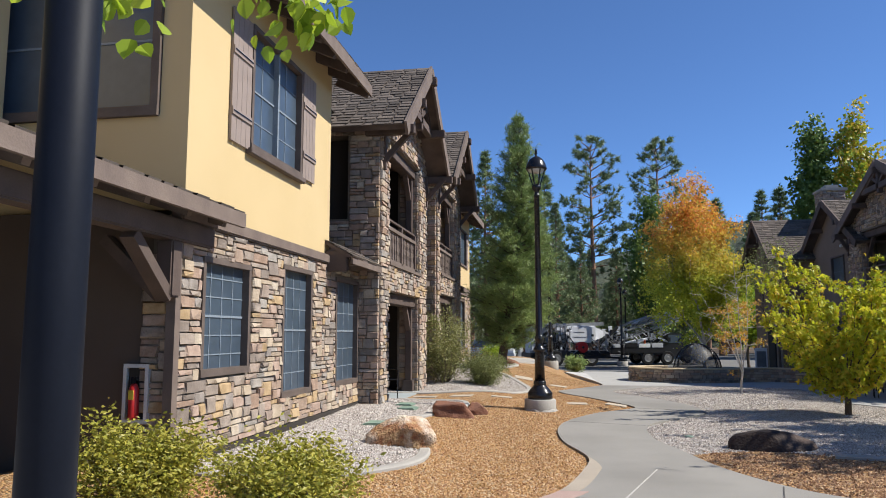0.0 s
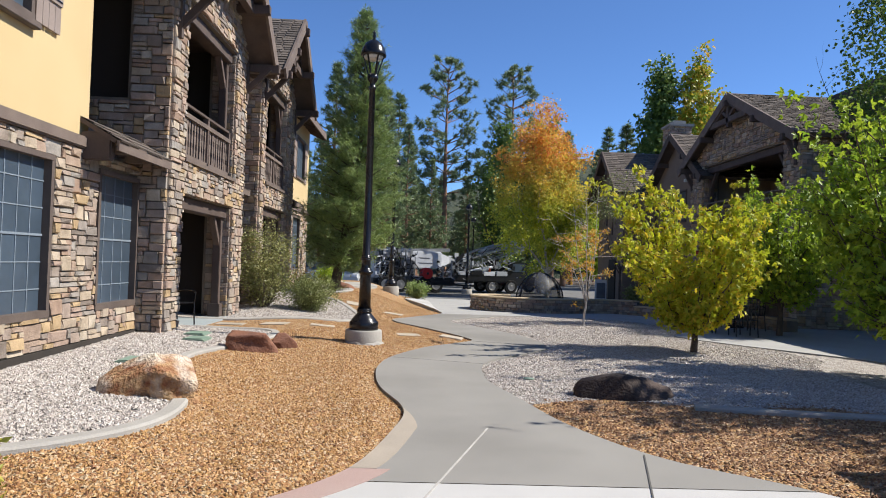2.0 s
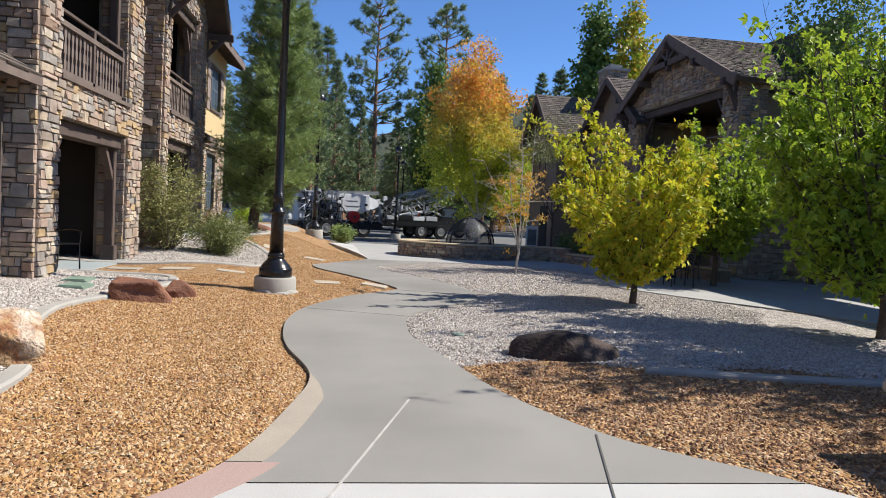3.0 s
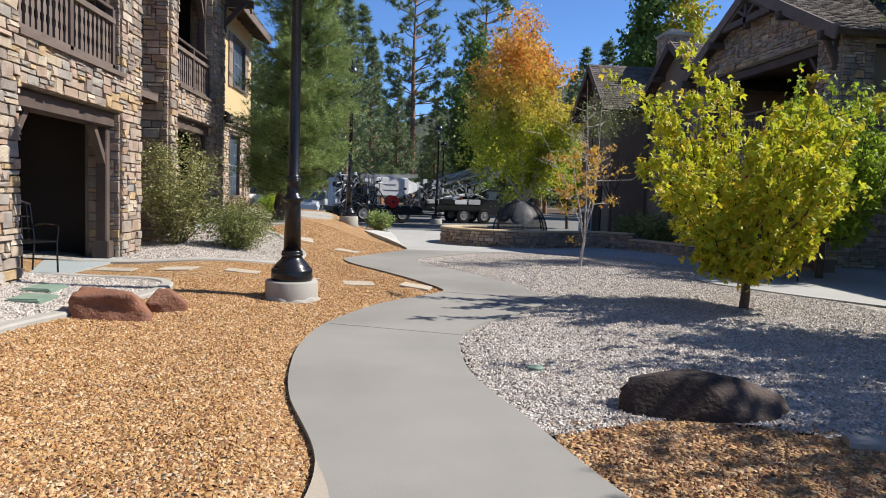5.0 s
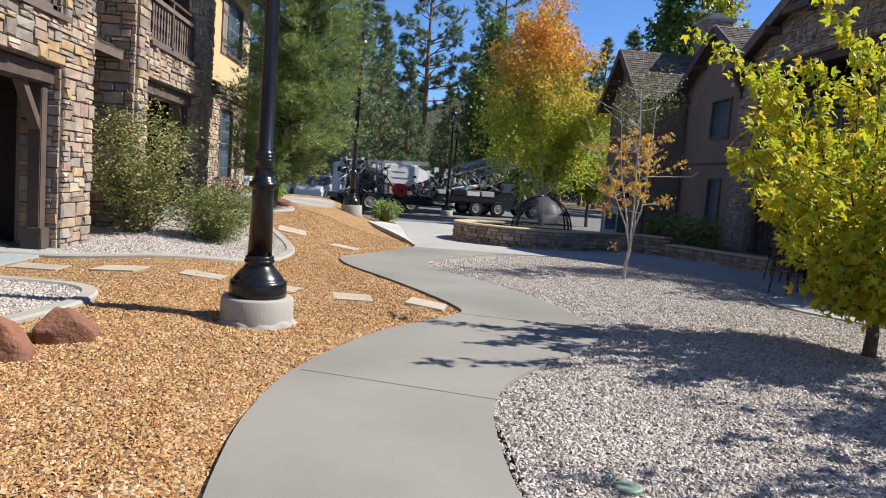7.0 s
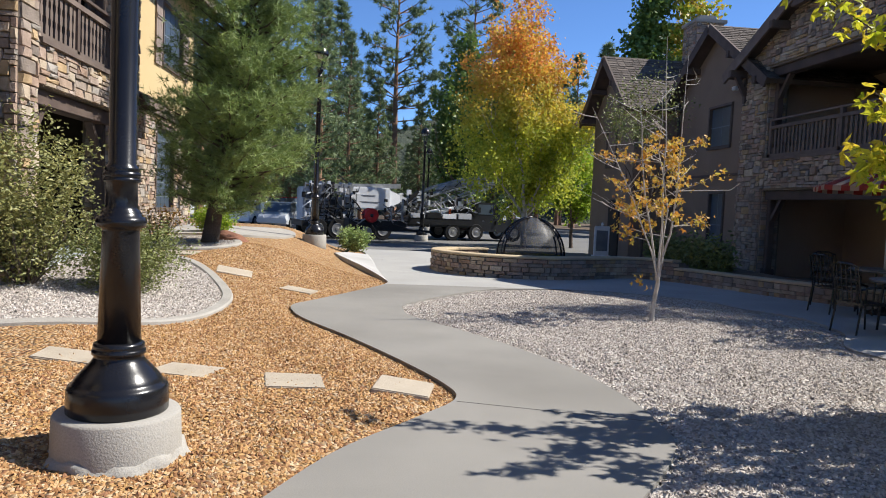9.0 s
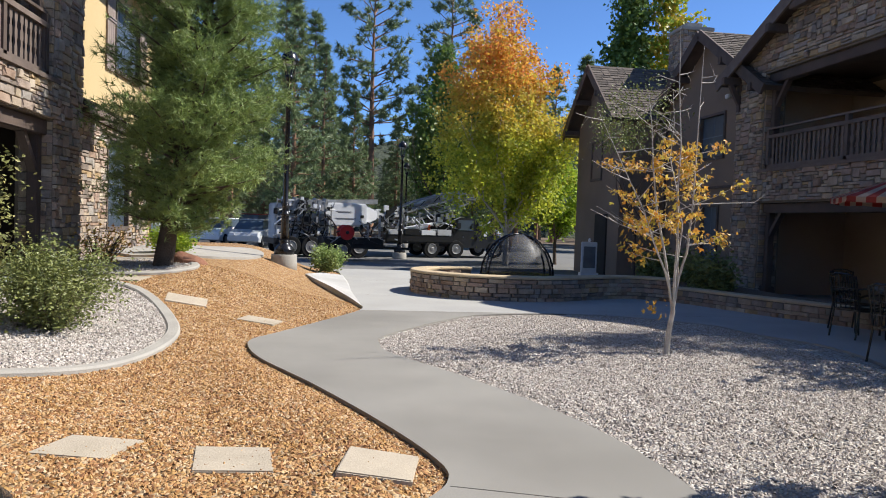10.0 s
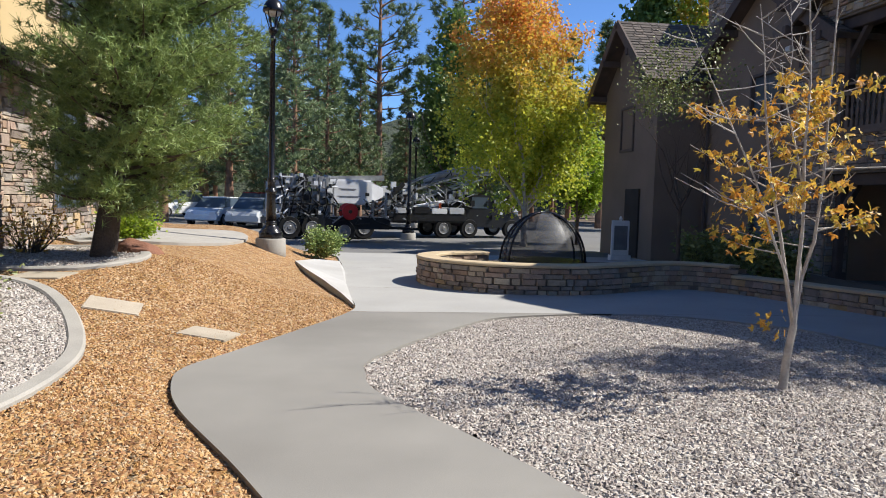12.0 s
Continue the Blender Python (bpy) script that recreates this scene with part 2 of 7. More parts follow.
def tube(bm, pts, radii, n=8, cap=True):
    """A round bar along points, with a radius at each."""
    rings = []
    pts = [Vector(p) for p in pts]
    for i, p in enumerate(pts):
        d = (pts[min(i + 1, len(pts) - 1)] - pts[max(i - 1, 0)]).normalized()
        s = d.cross(Vector((0.13, 0.99, 0.05)))
        s = s.normalized() if s.length > 1e-3 else Vector((1, 0, 0))
        t = s.cross(d)
        rings.append([bm.verts.new(p + (s * math.cos(a) + t * math.sin(a)) * radii[i]) for a in (2 * math.pi * k / n for k in range(n))])
    for r0, r1 in zip(rings, rings[1:]):
        for k in range(n):
            bm.faces.new((r0[k], r1[k], r1[(k + 1) % n], r0[(k + 1) % n]))
    if cap:
        bm.faces.new(rings[0])
        bm.faces.new(rings[-1][::-1])
    return bm


def lathe(bm, profile, n=20, centre=(0, 0, 0)):
    """A turned shape from (radius, height) pairs."""
    cx, cy, cz = centre
    rings = [[bm.verts.new((cx + r * math.cos(2 * math.pi * k / n), cy + r * math.sin(2 * math.pi * k / n), cz + z)) for k in range(n)] for r, z in profile]
    for r0, r1 in zip(rings, rings[1:]):
        for k in range(n):
            bm.faces.new((r0[k], r0[(k + 1) % n], r1[(k + 1) % n], r1[k]))
    bm.faces.new(rings[0][::-1])
    bm.faces.new(rings[-1])
    return bm


def smooth_curve(points, step=0.12):
    """A Catmull-Rom line through plan points."""
    P = [np.array(p, float) for p in points]
    P = [2 * P[0] - P[1]] + P + [2 * P[-1] - P[-2]]
    out = []
    for i in range(1, len(P) - 2):
        n = max(2, int(np.linalg.norm(P[i + 1] - P[i]) / step))
        for k in range(n):
            t = k / n
            out.append(0.5 * (2 * P[i] + (P[i + 1] - P[i - 1]) * t + (2 * P[i - 1] - 5 * P[i] + 4 * P[i + 1] - P[i + 2]) * t * t
                              + (3 * P[i] - P[i - 1] - 3 * P[i + 1] + P[i + 2]) * t ** 3))
    out.append(P[-2])
    return np.array(out)


def smoothstep(a, b, v):
    t = np.clip((v - a) / (b - a), 0, 1)
    return t * t * (3 - 2 * t)


# ---- the plan of the ground ----
LEFT = smooth_curve([(4.0, -6.0), (4.6, -3.2), (5.4, -2.0), (6.2, -1.2), (6.9, -0.66), (7.7, -0.12), (8.9, 0.16), (9.9, 0.25), (11.1, -0.04), (12.0, -0.15),
                     (12.9, -0.16), (13.9, 0.0), (15.2, 0.52), (16.0, 1.1), (16.5, 1.44), (16.95, 1.40), (17.8, 1.08), (18.9, 0.58), (20.0, 0.02), (20.7, -0.2),
                     (21.2, -0.22), (21.8, 0.02), (23.0, 0.5), (24.5, 1.06), (25.5, 1.17), (27.6, 0.92), (30.7, 0.85), (33.0, 0.8), (36.0, 0.2), (38.0, -3.0)])
RIGHT = smooth_curve([(5.0, 14.0), (5.9, 7.0), (6.4, 4.9), (6.95, 3.67), (7.6, 3.03), (8.25, 2.34), (9.35, 1.83), (10.7, 1.53), (11.6, 1.33), (12.3, 1.29),
                      (13.2, 1.36), (13.95, 1.65), (15.3, 2.62), (16.0, 2.80), (16.9, 2.78), (17.9, 2.55), (19.2, 2.0), (20.4, 1.36), (21.0, 1.27), (21.5, 1.31),
                      (22.5, 1.80), (23.6, 2.5), (24.2, 3.0), (24.55, 3.9), (24.65, 4.7), (24.5, 5.5), (24.0, 6.2), (23.3, 6.75), (22.4, 6.85), (21.3, 7.2), (20.0, 7.0), (18.8, 6.3), (17.4, 6.9), (15.0, 8.6), (12.0, 9.5)])
_l = LEFT[np.argsort(LEFT[:, 0])]


def left_edge(y):
    return np.interp(y, _l[:, 0], _l[:, 1])


_rm = RIGHT[(np.arange(len(RIGHT)) < np.argmax(RIGHT[:, 0]))]


def right_edge(y):
    return np.interp(y, _rm[:, 0], _rm[:, 1])


def lot(y):
    """Height of paths and car park: level, then falling gently."""
    y = np.asarray(y, float)
    return -0.022 * np.clip(y - 21, 0, 5) - 0.0115 * np.clip(y - 26, 0, 19)


def bank(x, y):
    """Height of the planted ground between path and west building."""
    x, y = np.asarray(x, float), np.asarray(y, float)
    d = left_edge(y) - x
    h = lot(y) - 0.035 + 0.075 * smoothstep(0.0, 0.5, d) + 0.11 * smoothstep(0.8, 3.4, d)
    h = h + (0.36 * smoothstep(19, 26, y) - lot(y) * smoothstep(0, 1.5, d)) * smoothstep(0.2, 2.6, d)
    return h + 0.02 * np.sin(x * 2.1 + y * 0.7) * smoothstep(0.3, 1.2, d)


def sheet(name, x0, x1, y0, y1, step, fn, material, keep=None):
    xs, ys = np.arange(x0, x1 + step / 2, step), np.arange(y0, y1 + step / 2, step)
    X, Y = np.meshgrid(xs, ys)
    Z = fn(X, Y)
    V = np.stack([X, Y, Z], -1).reshape(-1, 3)
    nx, ny = len(xs), len(ys)
    i = (np.arange(ny - 1)[:, None] * nx + np.arange(nx - 1)[None]).ravel()
    F = np.stack([i, i + 1, i + nx + 1, i + nx], -1)
    if keep is not None:
        c = V[F].mean(1)
        F = F[keep(c[:, 0], c[:, 1])]
    return raw(name, V, F, material)


def strip(name, ys, xa, xb, zfn, material, thick=0.12, parent=None):
    """A paved slab between two edges, with its sides."""
    n = len(ys)
    m = 6
    V, F = [], []
    for j in range(m + 1):
        x = xa + (xb - xa) * j / m
        V.append(np.stack([x, ys, zfn(ys)], -1))
    V.append(np.stack([xa, ys, zfn(ys) - thick], -1))
    V.append(np.stack([xb, ys, zfn(ys) - thick], -1))
    V = np.concatenate(V)
    i = np.arange(n - 1)
    for j in range(m):
        F.append(np.stack([j * n + i, (j + 1) * n + i, (j + 1) * n + i + 1, j * n + i + 1], -1))
    F.append(np.stack([(m + 1) * n + i, i, i + 1, (m + 1) * n + i + 1], -1))
    F.append(np.stack([m * n + i, (m + 2) * n + i, (m + 2) * n + i + 1, m * n + i + 1], -1))
    return raw(name, V, np.concatenate(F), material, parent)


def ribbon(name, line, width, height, zfn, material, parent=None, chamfer=0.02):
    """A kerb or low wall swept along a plan line: line (x, y), standing height above zfn."""
    P = np.asarray(line, float)
    T = np.gradient(P, axis=0)
    T /= np.linalg.norm(T, axis=1)[:, None]
    Nn = np.stack([T[:, 1], -T[:, 0]], -1)
    prof = [(-width / 2, -0.15), (-width / 2, height - chamfer), (-width / 2 + chamfer, height), (width / 2 - chamfer, height), (width / 2, height - chamfer), (width / 2, -0.15)]
    base = zfn(P[:, 0], P[:, 1])
    V = np.concatenate([np.column_stack([P + Nn * o, base + h]) for o, h in prof])
    n = len(P)
    i = np.arange(n - 1)
    F = [np.stack([j * n + i, j * n + i + 1, (j + 1) * n + i + 1, (j + 1) * n + i], -1) for j in range(len(prof) - 1)]
    for k in (0, n - 1):
        F.append(np.array([[k, n + k, 4 * n + k, 5 * n + k]]))
        F.append(np.array([[n + k, 2 * n + k, 3 * n + k, 4 * n + k]]))
    return raw(name, V, np.concatenate(F), material, parent)


def inside(poly, x, y):
    """Which points lie in a plan polygon."""
    x, y = np.asarray(x), np.asarray(y)
    res = np.zeros(x.shape, bool)
    P = np.asarray(poly)
    for (xa, ya), (xb, yb) in zip(P, np.roll(P, -1, 0)):
        if ya == yb:
            continue
        res ^= ((ya > y) != (yb > y)) & (x < (xb - xa) * (y - ya) / (yb - ya) + xa)
    return res

# ---- ground, paths, kerbs ----
GARDEN = np.array([(x, y) for y, x in RIGHT] + [(14.0, 11.0), (14.0, 5.0)])
_gb = np.array([(x, y) for y, x in RIGHT])


def garden(x, y):
    """Height of the gravel garden: low at its edges, gently uneven within."""
    x, y = np.asarray(x, float), np.asarray(y, float)
    p = np.stack([x.ravel(), y.ravel()], -1)
    d = np.empty(len(p))
    for k in range(0, len(p), 4000):
        d[k:k + 4000] = np.sqrt(((p[k:k + 4000, None] - _gb[None]) ** 2).sum(-1)).min(1)
    d = np.where(inside(GARDEN, p[:, 0], p[:, 1]), d, -d).reshape(x.shape)
    return lot(y) - 0.03 + 0.032 * smoothstep(0, 0.35, d) + 0.03 * smoothstep(0.4, 2.0, d) * (1 + 0.7 * np.sin(x * 1.3 + 0.4) * np.sin(y * 0.9))


def brown_limit(x):
    """Where the brown chips give way to pale gravel in the east garden."""
    return 10.5 - 0.12 * (np.asarray(x) - 2.2) + 0.18 * np.sin(np.asarray(x) * 3.0)


ground = sheet("ground", -400, 400, -300, 600, 50, lambda x, y: x * 0 - 0.42, M_earth)
tagged(ground, "brown earth with pine litter reaching the horizon", "ground", kind="structure")
near_ground = sheet("earth", -30, 30, -12, 42, 1.5, lambda x, y: lot(y) - 0.075, M_earth, lambda x, y: (y < 42))
tagged(near_ground, "bare brown earth under paths and beds", "ground", kind="structure")
tagged(sheet("road", -60, 60, 36.5, 74, 1.5, lambda x, y: lot(y) - 0.012, M_asphalt), "grey asphalt car park behind the garden", "road", kind="structure")

ys = lambda a, b: np.linspace(a, b, max(3, int((b - a) / 0.07)))
path = tagged(new("pavement"), "pale grey concrete footpath winding between gravel beds", "path", kind="structure")
yy = ys(7.456, 24.644)
strip("slab", yy, left_edge(yy), right_edge(yy), lot, M_concrete, parent=path)
yy = ys(4.1, 7.44)
strip("slab", yy, np.maximum(left_edge(yy), -6), np.minimum(right_edge(yy), 14), lot, M_slab, parent=path)
part("slab", boxes((-9, 14, -6.0, 4.09, -0.12, 0.0)), M_slab, path)
M_tanband = surf("tan_concrete", (0.345, 0.295, 0.235), (0.295, 0.255, 0.205), 2.0, 90, 0.9, 0.25)
yy = ys(7.75, 9.9)
strip("border", yy, left_edge(yy), left_edge(yy) + 0.2 * np.clip((9.9 - yy) / 0.8, 0.05, 1), lambda y: lot(y) + 0.004, M_tanband, 0.02, path)
yy = ys(5.6, 7.74)
strip("border", yy, left_edge(yy), left_edge(yy) + 0.30, lambda y: lot(y) + 0.004, M_border, 0.02, path)
M_joint = surf("joint_seal", (0.43, 0.41, 0.38), (0.33, 0.31, 0.285), 6, 60, 0.9, 0.2)
M_jointd = surf("dark_joint", (0.10, 0.095, 0.085), (0.07, 0.065, 0.06), 6, 60, 0.9, 0.2)
part("joint", beam(bmesh.new(), (0.28, 6.6, 0.003), (1.03, 9.1, 0.0015), 0.013, 0.008), M_joint, path)
part("joint", beam(bmesh.new(), (1.8, 6.7, 0.003), (2.22, 8.3, 0.002), 0.012, 0.008), M_jointd, path)
for (xa, ya), (xb, yb) in (((0.02, 13.8), (1.4, 13.32)), ((1.44, 16.42), (2.84, 15.95))):
    part("joint", beam(bmesh.new(), (xa, ya, -0.001), (xb, yb, -0.001), 0.008, 0.006), M_jointd, path)

_desc = RIGHT[np.argmax(RIGHT[:, 0]):]
_desc = _desc[np.argsort(_desc[:, 0])]
plaza = tagged(new("plaza"), "pale concrete patio where the path widens", "patio", kind="structure")
for a, b in ((24.66, 27.6), (27.61, 31.6), (31.61, 36.5)):
    yy = ys(a, b)
    strip("slab", yy, left_edge(yy), yy * 0 + 14.0, lot, M_plaza, parent=plaza)
yy = ys(12.0, 24.65)
strip("slab", yy, np.interp(yy, _desc[:, 0], _desc[:, 1]), yy * 0 + 14.0, lot, M_plaza, parent=plaza)

tagged(sheet("orange_bed", -6.0, 1.8, 4.6, 37.5, 0.13, bank, M_orange, lambda x, y: x < left_edge(y) + 0.35), "bed of orange crushed gravel along the path", "gravel bed", kind="structure")
gx = sheet("pale_bed", 0.9, 11.0, 6.0, 25.0, 0.15, garden, M_white, lambda x, y: (y >= brown_limit(x)) & inside(GARDEN, x - 0.0, y))
tagged(gx, "garden of pale crushed gravel", "gravel bed", kind="structure")
gx = sheet("brown_bed", 1.2, 13.8, 5.2, 12.0, 0.15, lambda x, y: garden(x, y), M_orange, lambda x, y: (y < brown_limit(x)) & inside(GARDEN, x, y))
tagged(gx, "bed of brown gravel chips beside the path", "gravel bed", kind="structure")

# pale beds against the west building, each inside a concrete kerb
BED_A = smooth_curve([(-4.3, 7.2), (-3.2, 7.25), (-2.35, 7.6), (-1.85, 8.3), (-1.80, 9.2), (-2.15, 10.3), (-2.55, 11.4), (-2.68, 12.4), (-2.52, 13.4), (-2.3, 14.2), (-2.1, 15.0), (-2.2, 15.55), (-2.75, 15.85), (-3.7, 15.95)])
BED_B = smooth_curve([(-4.2, 17.75), (-3.3, 17.85), (-2.2, 18.3), (-1.45, 18.9), (-1.12, 19.7), (-1.05, 20.7), (-1.25, 21.7), (-1.75, 22.7), (-2.5, 23.5), (-3.6, 24.0)])
BED_C = smooth_curve([(-4.2, 24.6), (-3.1, 24.35), (-2.2, 24.35), (-1.75, 24.9), (-1.75, 25.6), (-2.1, 26.3), (-2.9, 26.9), (-4.1, 27.2)])
for bed, name in ((BED_A, "a"), (BED_B, "b"), (BED_C, "c")):
    poly = np.vstack([bed, [(-5.6, bed[-1, 1]), (-5.6, bed[0, 1])]])
    y0, y1 = poly[:, 1].min(), poly[:, 1].max()
    s_ = sheet("white_bed", -5.5, poly[:, 0].max() + 0.1, y0, y1, 0.12, lambda x, y: bank(x, y) + 0.022, M_white, lambda x, y, p=poly: inside(p, x, y))
    tagged(s_, "bed of pale gravel along the lodge wall", "gravel bed", kind="structure")
    k_ = ribbon("kerb", bed, 0.155, 0.048, bank, M_kerb)
    tagged(k_, "curved pale concrete kerb round a gravel bed", "kerb", kind="structure")
k_ = ribbon("kerb", smooth_curve([(3.35, 10.15), (4.6, 9.85), (6.0, 9.6), (8.0, 9.3)]), 0.14, 0.05, garden, M_kerb)
tagged(k_, "low concrete kerb between brown and pale gravel", "kerb", kind="structure")
WALK = [(-3.4, 27.7), (-1.9, 28.1), (-1.25, 30.2), (-1.5, 32.4), (-3.6, 33.0), (-5.6, 31.5)]
bm = bmesh.new()
rim = smooth_curve(WALK + WALK[:1], 0.3)
hub = bm.verts.new((-3.2, 30.6, float(bank(-3.2, 30.6)) + 0.07))
top = [bm.verts.new((x, y, float(bank(x, y)) + 0.05)) for x, y in rim[:-1]]
low = [bm.verts.new((v.co.x, v.co.y, v.co.z - 0.3)) for v in top]
for i in range(len(top)):
    j = (i + 1) % len(top)
    bm.faces.new((hub, top[i], top[j]))
    bm.faces.new((top[i], low[i], low[j], top[j]))
bmesh.ops.recalc_face_normals(bm, faces=bm.faces[:])
tagged(part("pavement", bm, M_kerb), "pale concrete walk behind the gravel mound", "path", kind="structure")
# concrete apron of the ramp at the far bend
bm = bmesh.new()
ap = [(1.16, 25.2, 0.02), (0.98, 26.1, 0.07), (0.62, 27.5, 0.14), (0.2, 29.1, 0.19), (-0.1, 30.6, 0.2), (0.25, 31.6, 0.17), (0.8, 32.0, 0.1), (0.95, 30.2, 0.04), (1.0, 28.2, 0.02)]
top = [bm.verts.new((x, y, float(lot(y)) + h)) for x, y, h in ap]
ap = [a[:2] for a in ap]
low = [bm.verts.new((x, y, -0.5)) for x, y in ap]
bm.faces.new(top)
for i in range(len(ap)):
    j = (i + 1) % len(ap)
    bm.faces.new((top[i], low[i], low[j], top[j]))
bmesh.ops.recalc_face_normals(bm, faces=bm.faces[:])
tagged(part("ramp", bm, M_slab), "sloped pale concrete apron beside the path", "ramp", kind="structure")

# ---- buildings ----


def panel(bm, O, U, N, u1, z0, z1, thick, holes=()):
    """A wall with thickness: from O along U, outward normal N, with openings (u0, u1, z0, z1) cut through it."""
    O, U, N = Vector(O), Vector(U), Vector(N)
    us = sorted({0.0, u1, *(h[0] for h in holes), *(h[1] for h in holes)})
    us = [u for u in us if 0 <= u <= u1]
    zs = sorted({z0, z1, *(h[2] for h in holes), *(h[3] for h in holes)})
    zs = [z for z in zs if z0 <= z <= z1]

    def solid(i, j):
        if not (0 <= i < len(us) - 1 and 0 <= j < len(zs) - 1):
            return False
        u, z = (us[i] + us[i + 1]) / 2, (zs[j] + zs[j + 1]) / 2
        return not any(h[0] < u < h[1] and h[2] < z < h[3] for h in holes)

    def P(u, z, d):
        return bm.verts.new(O + U * u + N * d + Vector((0, 0, z)))

    def quad(*c):
        bm.faces.new([P(*k) for k in c])
    t = -thick
    for i in range(len(us) - 1):
        for j in range(len(zs) - 1):
            if not solid(i, j):
                continue
            a, b, c, d = us[i], us[i + 1], zs[j], zs[j + 1]
            quad((a, c, 0), (b, c, 0), (b, d, 0), (a, d, 0))
            quad((a, d, t), (b, d, t), (b, c, t), (a, c, t))
            if not solid(i - 1, j):
                quad((a, c, t), (a, c, 0), (a, d, 0), (a, d, t))
            if not solid(i + 1, j):
                quad((b, c, 0), (b, c, t), (b, d, t), (b, d, 0))
            if not solid(i, j - 1):
                quad((a, c, t), (b, c, t), (b, c, 0), (a, c, 0))
            if not solid(i, j + 1):
                quad((a, d, 0), (b, d, 0), (b, d, t), (a, d, t))
    bmesh.ops.remove_doubles(bm, verts=bm.verts[:], dist=0.0005)
    bmesh.ops.recalc_face_normals(bm, faces=bm.faces[:])
    return bm


def stone_shapes(n=14):
    """Unit stones: a rough block with a worn, uneven face."""
    out = []
    for k in range(n):
        r = random.Random(k)
        bm = bmesh.new()
        rings = []
        for y, e, j in ((0.0, 0.5, 0.0), (0.6, 0.49, 0.03), (1.0, 0.435, 0.055)):
            rings.append([bm.verts.new((sx * e + r.uniform(-j, j), y * (1 + (r.uniform(-0.25, 0.2) if y == 1.0 else 0)), sz * e + r.uniform(-j, j))) for sx, sz in ((-1, -1), (1, -1), (1, 1), (-1, 1))])
        for a, b in zip(rings, rings[1:]):
            for i in range(4):
                bm.faces.new((a[i], a[(i + 1) % 4], b[(i + 1) % 4], b[i]))
        bm.faces.new(rings[2])
        bmesh.ops.recalc_face_normals(bm, faces=bm.faces[:])
        me = bpy.data.meshes.new("stone")
        bm.to_mesh(me)
        bm.free()
        me.materials.append(M_stone)
        out.append(me)
    return out


STONE_ME = stone_shapes()
STONE_NP = []
for me in STONE_ME:
    v = np.array([p.co[:] for p in me.vertices])
    f4 = np.array([p.vertices[:] for p in me.polygons])
    STONE_NP.append((v, f4))


def courses(u1, z0, z1, holes, seed, shape=None, cw=0.075, ch=0.062):
    """Fit random ashlar blocks into a wall, round its openings: (u, z, w, h) of each."""
    r = random.Random(seed)
    nu, nz = int(round(u1 / cw)), int(round((z1 - z0) / ch))
    cw, ch = u1 / nu, (z1 - z0) / nz
    used = np.zeros((nu, nz), bool)
    for i in range(nu):
        for j in range(nz):
            u, z = (i + 0.5) * cw, z0 + (j + 0.5) * ch
            if any(h[0] - cw * 0.3 < u < h[1] + cw * 0.3 and h[2] - ch * 0.3 < z < h[3] + ch * 0.3 for h in holes) or (shape and not shape(u, z)):
                used[i, j] = True
    out = []
    for j in range(nz):
        for i in range(nu):
            if used[i, j]:
                continue
            w, h = r.choice((2, 3, 3, 4, 2, 5, 4, 3, 6)), r.choice((1, 1, 2, 2, 1, 2, 3))
            if w <= 2 and h == 3:
                h = 2
            if w >= 4 and h == 3 and r.random() < 0.5:
                h = 2
            while w > 1 and (i + w > nu or used[i:i + w, j].any()):
                w -= 1
            while h > 1 and (j + h > nz or used[i:i + w, j:j + h].any()):
                h -= 1
            used[i:i + w, j:j + h] = True
            out.append(((i + w / 2) * cw, z0 + (j + h / 2) * ch, w * cw, h * ch))
    return out


def face_stones(parent, O, U, N, u1, z0, z1, holes=(), seed=1, nparts=0, shape=None, proud=0.058, label="", big=1.0):
    """Clad a wall face with stones; the first nparts (from the low end of U) are pieces of their own, the rest one joined cladding."""
    O, U, N = Vector(O), Vector(U), Vector(N)
    blocks = sorted(courses(u1, z0, z1, holes, seed, shape, 0.082 * big, 0.068 * big), key=lambda b: b[0])
    r = random.Random(seed + 7)
    V, F, off = [], [], 0
    cross = U.cross(N).z
    for k, (u, z, w, h) in enumerate(blocks):
        g = 0.011
        d = proud * r.uniform(0.65, 1.25)
        s = r.randrange(len(STONE_ME))
        mat_ = Matrix(((U.x * (w - g), N.x * d, 0, O.x + U.x * u), (U.y * (w - g), N.y * d, 0, O.y + U.y * u), (r.gauss(0, 0.035) * min(w, h), 0, h - g, O.z + z), (0, 0, 0, 1)))
        if k < nparts:
            ob = new("stone", STONE_ME[s])
            ob.parent = parent
            ob.matrix_basis = mat_
        else:
            v, f4 = STONE_NP[s]
            m = np.array(mat_)
            V.append(v @ m[:3, :3].T + m[:3, 3])
            F.append((f4 if cross < 0 else f4[:, ::-1]) + off)
            off += len(v)
    if V:
        ob = raw("stone_cladding", np.concatenate(V), np.concatenate(F), M_stone_j, parent)
        ob["kind"] = "stuff"


